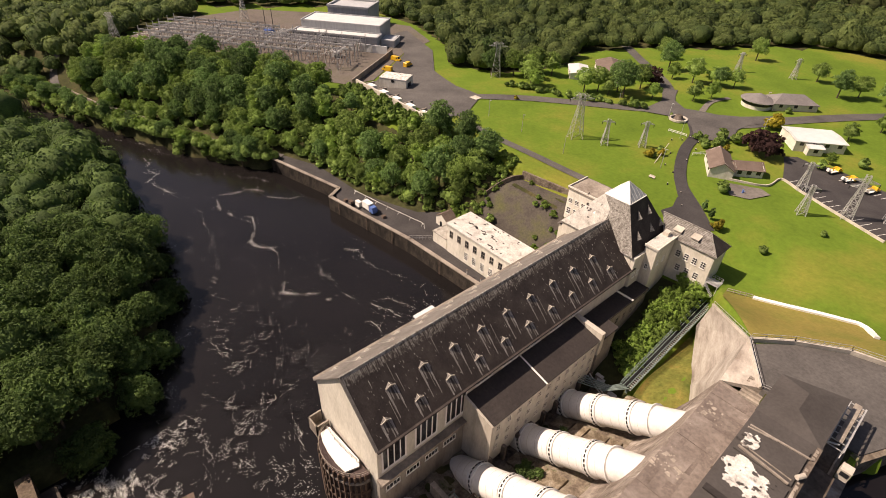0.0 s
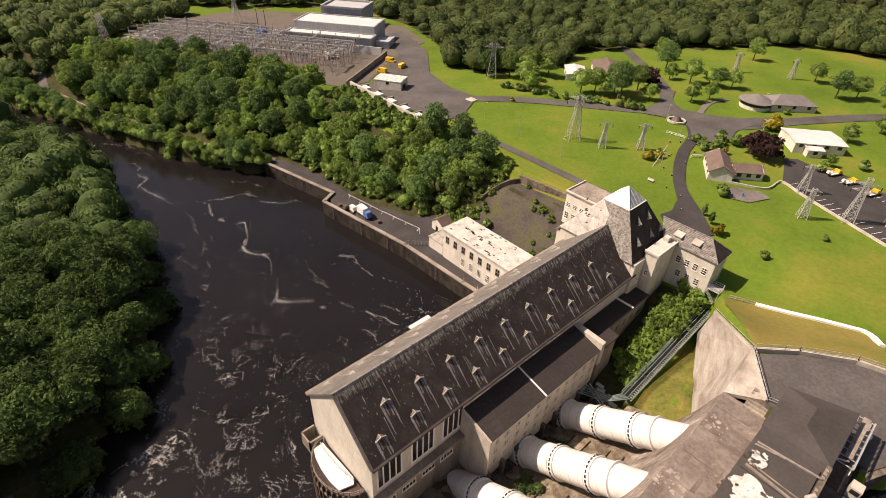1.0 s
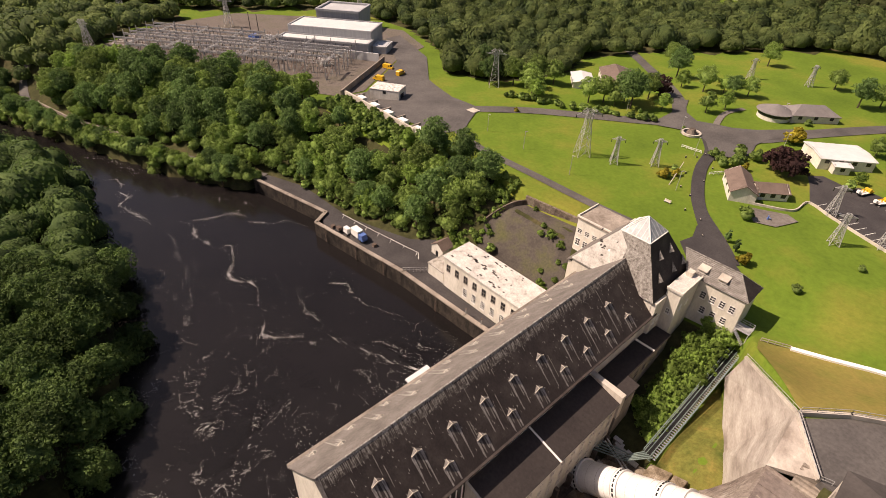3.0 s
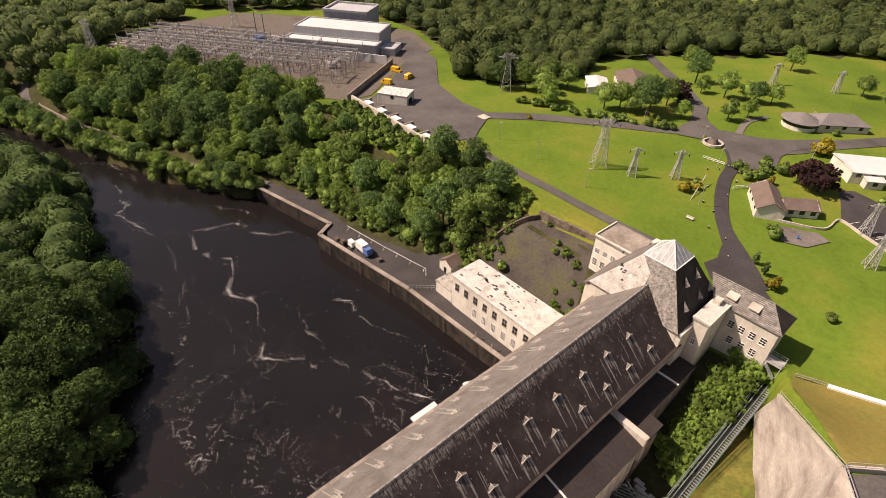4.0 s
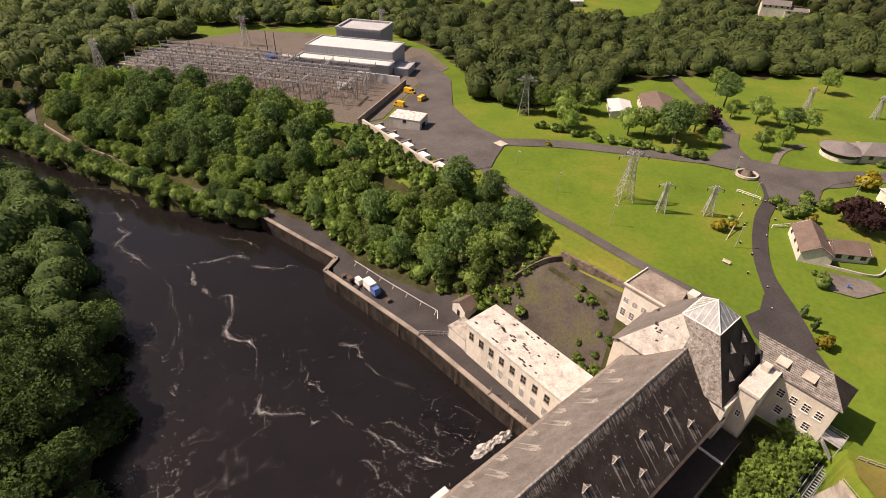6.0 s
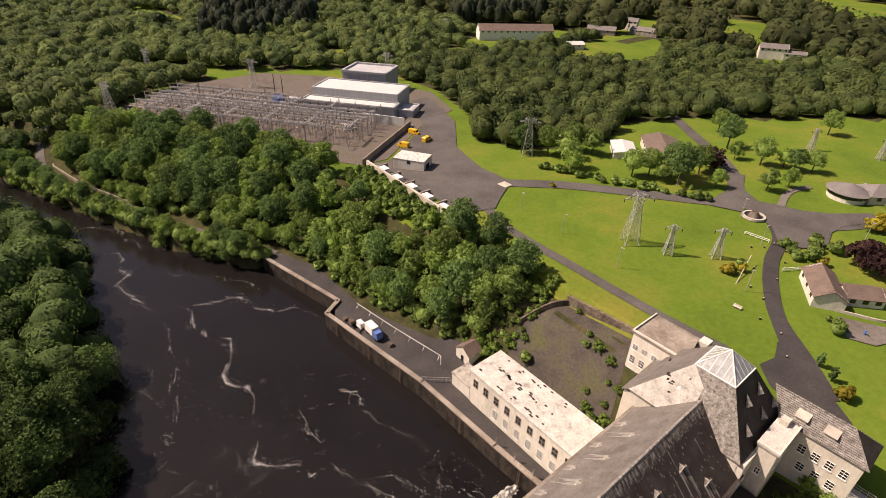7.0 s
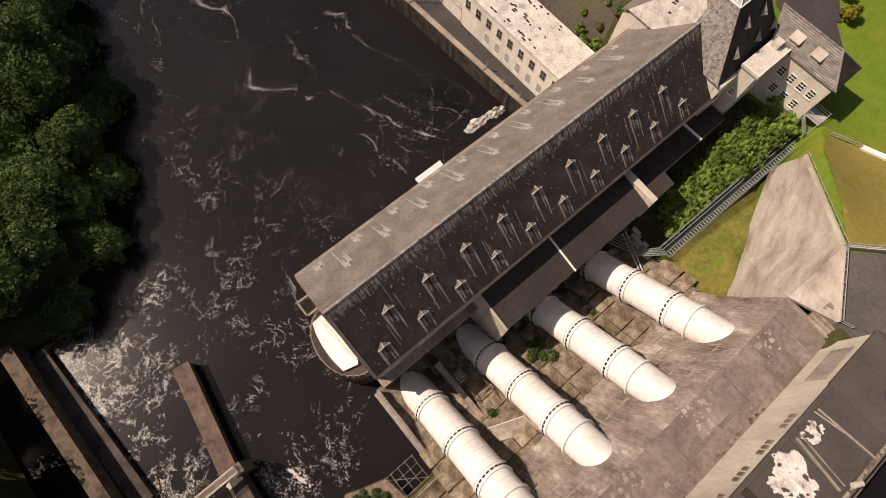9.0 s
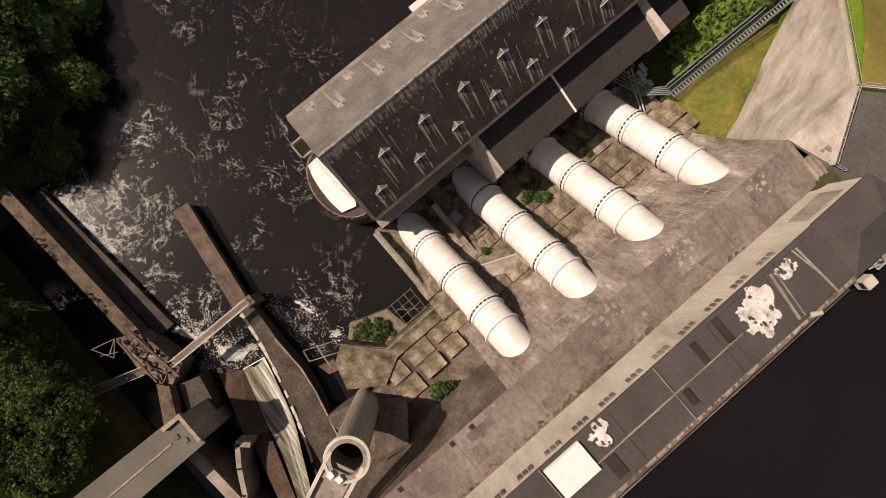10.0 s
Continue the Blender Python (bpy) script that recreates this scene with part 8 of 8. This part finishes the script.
for x in (58.0, 60.2):
    for y0 in (37.5, 43.5):
        g.bar((x, y0, 31.3), (x, y0, 35.0), 0.14)
    g.bar((x, 36.5, 35.0), (x, 48.0, 35.0), 0.16)
    g.bar((x, 36.5, 33.6), (x, 48.0, 33.6), 0.12)
    for i in range(8):
        g.bar((x, 36.5 + 1.45 * i, 33.6), (x, 37.9 + 1.45 * i, 35.0), 0.07)
for i in range(8):
    g.bar((58.0, 36.5 + 1.6 * i, 35.0), (60.2, 36.5 + 1.6 * i, 35.0), 0.09)
part("gantry_frame", g, STEEL, rake)
part("walkway", Geo().box(58.6, 59.6, 38.0, 48.0, 35.1, 35.2), CONC, rake)
cabin = part("cab", Geo().box(60.9, 62.4, 34.6, 36.3, 31.8, 33.8), PALECONC, rake, "white control cab")
part("cab_window", Geo().box(61.1, 62.2, 34.52, 34.6, 32.7, 33.5), DARK, cabin)
part("cab_window", Geo().box(62.4, 62.46, 34.9, 36.0, 32.7, 33.5), DARK, cabin)
part("boom", Geo().bar((59.4, 37.5, 35.0), (55.0, 33.5, 36.6), 0.14).bar((55.0, 33.5, 36.6), (54.5, 36.5, 37.6), 0.12), STEEL, rake)
fl = thing("floodlight", "white floodlight box on the roof edge", "lamp", (57.4, 24.4, 37.5))
part("box", Geo().bar((56.9, 23.8, 38.2), (57.5, 24.9, 38.2), 0.36, 10), PALECONC, fl)
part("stand", Geo().bar((57.2, 24.4, 37.3), (57.2, 24.4, 37.9), 0.1), STEEL, fl)
for x, y, w in ((49.0, 47.0, 1.0),):
    kb = thing("deck_step", "low concrete step between dam deck and platform", "step", (46, 43.6, 28))
    for i in range(6):
        part("step", Geo().box(44.6, 48.6, 42.6 + 0.5 * i, 43.1 + 0.5 * i, 28.2, 28.7 + 0.45 * i), CONC, kb)

# retaining walls of the old yard, hedges
land_wall("wall_yard_west", [(-41.2, 84.2), (-44.6, 79), (-48.0, 74)], 0.5, 1.6, CONCDARK, "stained concrete wall beside the old yard")
wall_line("wall_yard_top", [(-41.6, 84.6), (-33, 85.4), (-20.6, 86.6)], 0.8, 8, 23.6, RUBBLE, "stained stone retaining wall above the old yard")
random.seed(77)
for i in range(30):
    f = i / 29
    x, y = -103 + 57 * f + random.uniform(-1, 1), 143.5 + 22 * f + random.uniform(-1.2, 1.2)
    plant(BUSH, x, y, random.uniform(0.7, 1.3), random.uniform(0, 6.3), "hedge along the park road")

# quay clutter
qf = thing("quay_fence", "steel fence across the quay beside the annexe", "fence", (-54, 51, 4.8))
rail(qf, [(-55.4, 48.3, 4.8), (-50.6, 53.8, 4.8)], 1.5, 1.0, STEEL)
for x, y in ((-29.9, 49.4), (-24.5, 49.7), (-19.5, 49.9)):
    bl = thing("mooring_post", "steel mooring post on the quay edge", "post", (x, y, 5.7), "mooring posts")
    part("post", Geo().bar((x, y, 5.6), (x, y, 7.2), 0.14, 8), STEEL, bl)
    part("cap", Geo().bar((x, y, 7.2), (x, y, 7.4), 0.24, 8), RUST, bl)
for x, y, w, h in ((-86, 46.2, 1.6, 0.9), (-88.2, 45.4, 1.2, 0.7), (-71, 49.5, 1.0, 0.8)):
    cr = thing("crate", "weathered timber crate on the quay", "crate", (x, y, 4.8), "crates on the quay")
    part("box", Geo().box(x - w / 2, x + w / 2, y - 0.6, y + 0.6, 4.75, 4.75 + h), TILE, cr)
    part("lid", Geo().box(x - w / 2 - 0.05, x + w / 2 + 0.05, y - 0.65, y + 0.65, 4.75 + h, 4.85 + h), RUST, cr)

# machinery and stores in the sunk court beside the gallery
random.seed(41)
for i in range(16):
    x, y = random.uniform(18.6, 23.5), random.uniform(36.5, 47.0)
    w, d, h = random.uniform(0.6, 2.0), random.uniform(0.6, 1.8), random.uniform(0.6, 1.8)
    z = float(land(x, y))
    st = thing("plant_box", "grey steel plant box in the sunk court", "machinery", (x, y, z), "plant in the sunk court")
    part("casing", Geo().box(x - w / 2, x + w / 2, y - d / 2, y + d / 2, z - 0.1, z + h), random.choice((STEEL, CONCDARK, GREYW)), st)
    part("cover", Geo().box(x - w / 2 - 0.06, x + w / 2 + 0.06, y - d / 2 - 0.06, y + d / 2 + 0.06, z + h, z + h + 0.1), STEEL, st)
for k, (pa, pb) in enumerate((((17.4, 43.0, 9.0), (27.5, 39.5, 7.4)), ((17.4, 42.2, 9.0), (27.5, 38.9, 7.4)), ((27.5, 39.5, 7.4), (39.5, 40.6, 16.0)), ((27.5, 38.9, 7.4), (39.5, 40.0, 16.0)))):
    hp = thing("service_pipe", "grey service pipe beside the penstock", "pipe", pa, "service pipes")
    part("pipe", Geo().bar(pa, pb, 0.16, 8), STEEL, hp)
    part("bracket", Geo().box(pa[0] + 1.6, pa[0] + 1.9, pa[1] - 0.6, pa[1] + 0.2, 3, pa[2]), CONCDARK, hp)
# weeds on the court floor between the pipes and at the pool corner
for x, y, s in ((23, 13.5, 0.9), (24.5, 14.6, 0.7), (21.5, 14.2, 0.6), (25.6, 0.6, 0.6), (22, 28, 0.7), (24.6, 27.2, 0.5), (22.2, 15.6, 0.9), (25.4, 15.4, 0.8), (23.4, 12.4, 0.6), (24, -24.2, 0.9), (22.8, -25.2, 0.8), (25.2, -23.2, 0.8), (21.8, -26.6, 0.8), (23.2, -26.8, 0.8), (21.4, -24.8, 0.5), (25.6, -24.8, 0.7), (26.4, -22.6, 0.6), (24.4, -22.2, 0.6), (22.8, -23.0, 0.6), (22.4, -28.0, 0.6), (24.6, -25.8, 0.7), (39.9, -21.4, 1.0), (39.8, -23.2, 0.9), (39.0, -22.4, 0.8), (40.2, -20.0, 0.7)):
    plant(WEED, x, y, s, random.uniform(0, 6.3), "weeds in the penstock court", z=6.6 if x > 30 else 2.6 if y < -20 else 4.4 + 0.4 * max(0, x - 18.2))

# ---------------------------------------------------------------- park details
drape("road_junction", [(-46, 168), (-46, 180), (-53, 192), (-48, 197), (-43, 184), (-35, 178), (-30, 180), (-23, 182), (-16, 187), (-7, 198), (-5, 191), (-10, 181), (-11, 174), (-9, 165), (-10, 161), (-16, 154), (-19, 155), (-24, 163), (-29, 167), (-35, 166), (-43, 163)], WORNROAD, 0.3, 3.0, "broad worn asphalt junction of the park roads", "road")
bd = thing("bollard", "small white-topped bollard beside the drive", "bollard", (0, 0, 0), "bollards along the drive")
part("post", Geo().bar((0, 0, -0.2), (0, 0, 0.7), 0.22, 8), TYRE, bd)
part("cap", Geo().bar((0, 0, 0.7), (0, 0, 0.85), 0.2, 8, 0.1), PALECONC, bd, "pale cap")
stand(bd, [(-23, 146, 0), (-20.5, 149, 0), (-15.5, 151.5, 0), (-19.5, 153, 0), (-17.5, 135, 0), (-14, 125, 0), (-11, 134, 0), (-13.2, 145, 0), (-9.5, 122, 0), (-6.5, 113, 0), (-1, 111, 0), (3, 104, 0)])


def low_rail(label, pts, h, material):
    f = thing("park_fence", label, "fence", (*pts[0], float(land(*pts[0]))), "fences in the park")
    rail(f, [(x, y, float(land(x, y)) + 0.05) for x, y in pts], h, 1.6, material, r=0.09)


low_rail("low white fence beside the fountain", [(-28, 152.5), (-21, 153)], 1.0, WHITE)
low_rail("low white fence beside the lodge", [(-12, 140), (-8.5, 145.5)], 1.0, WHITE)
land_wall("wall_lodge", [(-0.3, 130.2), (6.7, 133.0), (14.2, 137.4), (15.5, 145.9), (22.6, 142.3), (29.0, 139.1), (36, 135.7), (48, 130)], 0.35, 0.7, PALECONC, "low pale wall between lodge garden and car park")
drape("flower_bed", [(4.9, 129.2), (14.0, 134.0), (17.5, 132.2), (14.3, 124.2), (9.1, 122.0)], GRAVEL, 0.26, 2, "worn gravel bed on the lawn", "ground")
pd = thing("garden_pump", "small blue painted garden pump on the gravel bed", "pump", (11.2, 126.6, 24.4))
part("column", Geo().bar((11.2, 126.6, 24.2), (11.2, 126.6, 25.6), 0.3, 10, 0.2), BLUE, pd)
part("spout", Geo().bar((11.2, 126.6, 25.3), (11.9, 126.4, 25.1), 0.1, 8), BLUE, pd)


def pickup(name, label, x, y, turn):
    """A yellow works pickup with a folded lifting boom on its bed."""
    z = float(land(x, y)) + 0.2
    ob = thing(name, label, "pickup", (x, y, z), "works pickups in the car park")
    cab = Geo().extrude_y([(0.5, 0.45), (2.7, 0.45), (2.75, 1.0), (1.95, 1.15), (1.45, 1.8), (0.55, 1.85)], -0.9, 0.9)
    bed = Geo().box(-2.6, 0.5, -0.95, 0.95, 0.6, 0.85)
    boom = Geo().bar((0.2, 0.2, 1.9), (-2.9, 0.2, 1.6), 0.14).bar((-0.6, 0.2, 0.85), (-0.6, 0.2, 1.8), 0.2)
    bucket = Geo().box(-3.5, -2.7, -0.3, 0.6, 1.0, 1.8)
    pieces = [("cab", cab, YELLOW), ("bed", bed, WHITE), ("boom", boom, YELLOW), ("bucket", bucket, WHITE), ("windscreen", Geo().slab([(1.98, -0.78, 1.17), (1.98, 0.78, 1.17), (1.5, 0.74, 1.8), (1.5, -0.74, 1.8)], 0.02), DARK)]
    pieces += [("wheel", Geo().bar((a, b * 0.7, 0.36), (a, b * 0.98, 0.36), 0.36, 14), TYRE) for a in (-1.6, 1.75) for b in (-1, 1)]
    turned = Matrix.Translation((x, y, z)) @ Matrix.Rotation(math.radians(turn), 4, "Z")
    for kind, geo, paint in pieces:
        geo.v = [tuple(turned @ Vector(p)) for p in geo.v]
        part(kind, geo, paint, ob)


pickup("works_pickup", "yellow works pickup with folded lifting boom", 25.2, 164.6, 68)
pickup("works_pickup", "yellow works pickup with folded lifting boom", 30.6, 162.0, 62)
pickup("works_pickup", "yellow works pickup with folded lifting boom", 37.4, 159.2, 70)
pp = thing("leaning_pole", "slim pale leaning pole on the lawn", "pole", (-17, 123, 24))
part("pole", Geo().bar((-17, 123, float(land(-17, 123)) - 0.2), (-19.5, 136, float(land(-17, 123)) + 3.0), 0.12, 6), PALECONC, pp)
bench = thing("park_bench", "small grey bench on the lawn", "bench", (-10, 111, 24))
bz = float(land(-12, 113))
part("seat", Geo().box(-13.0, -11.0, 112.6, 113.2, bz + 0.42, bz + 0.5), PALECONC, bench)
part("backrest", Geo().box(-13.0, -11.0, 113.2, 113.3, bz + 0.5, bz + 0.95), PALECONC, bench)
for x in (-12.8, -11.2):
    part("leg", Geo().box(x - 0.06, x + 0.06, 112.65, 113.2, bz - 0.1, bz + 0.42), CONC, bench)
# tears in the skin of the west half of the tower roof
random.seed(55)
for i in range(9):
    x = random.uniform(-8.2, -3.2)
    y = random.uniform(66.6, 68.4)
    z = EZ + (TZ - EZ) * (y - sy0) / (ty0 - sy0) + 0.06
    k = (TZ - EZ) / (ty0 - sy0)
    w, d = random.uniform(0.3, 1.1), random.uniform(0.1, 0.3)
    part("roof_tear", Geo().slab([(x, y, z), (x + w, y + 0.05, z + 0.05 * k), (x + w * 0.9, y + d, z + d * k), (x + 0.1, y + d * 0.8, z + d * 0.8 * k)], 0.03), random.choice((FELT, FELT, WHITE)), tower)
random.seed(58)
for x, y, s in ((-20, 127.5, 0.9), (-15, 155.5, 0.8), (-12, 162, 1.5), (-10.5, 158, 1.4), (-9.5, 152.5, 1.3), (-6, 162, 1.6), (-32, 168.5, 0.5), (-35, 167.5, 0.5)):
    plant(BUSH, x, y, s, random.uniform(0, 6.3), "bushes in the park")
plant(GOLD, -21, 127, 1.3, 0.4, "golden bushes")
plant(GOLD, -3, 186, 2.2, 0.9, "golden bushes")
for k, x, y, s in ((2, -38, 215, 0.75), (0, -33, 219, 0.8), (3, -50, 178, 0.9), (2, -66, 176, 1.15), (0, -72, 170, 1.0)):
    plant(KINDS[k], x, y, s, random.uniform(0, 6.3), "trees in the park", label="single leafy broadleaf tree standing on the lawn")
# rust streaks and a service pipe on the quay wall
for i, (x, y) in enumerate(((-88, 43.0), (-74, 45.0), (-62, 46.8), (-40, 48.3), (-22, 49.2))):
    lad2 = thing("quay_ladder", "rusty steel ladder down the quay wall", "ladder", (x, y - 0.7, 2), "ladders on the quay wall")
    for s in (-0.25, 0.25):
        part("stile", Geo().bar((x + s, y - 0.75, 0.2), (x + s, y - 0.75, 5.9), 0.05), RUST, lad2)
    for k in range(11):
        part("rung", Geo().bar((x - 0.25, y - 0.75, 0.5 + 0.5 * k), (x + 0.25, y - 0.75, 0.5 + 0.5 * k), 0.03), RUST, lad2)
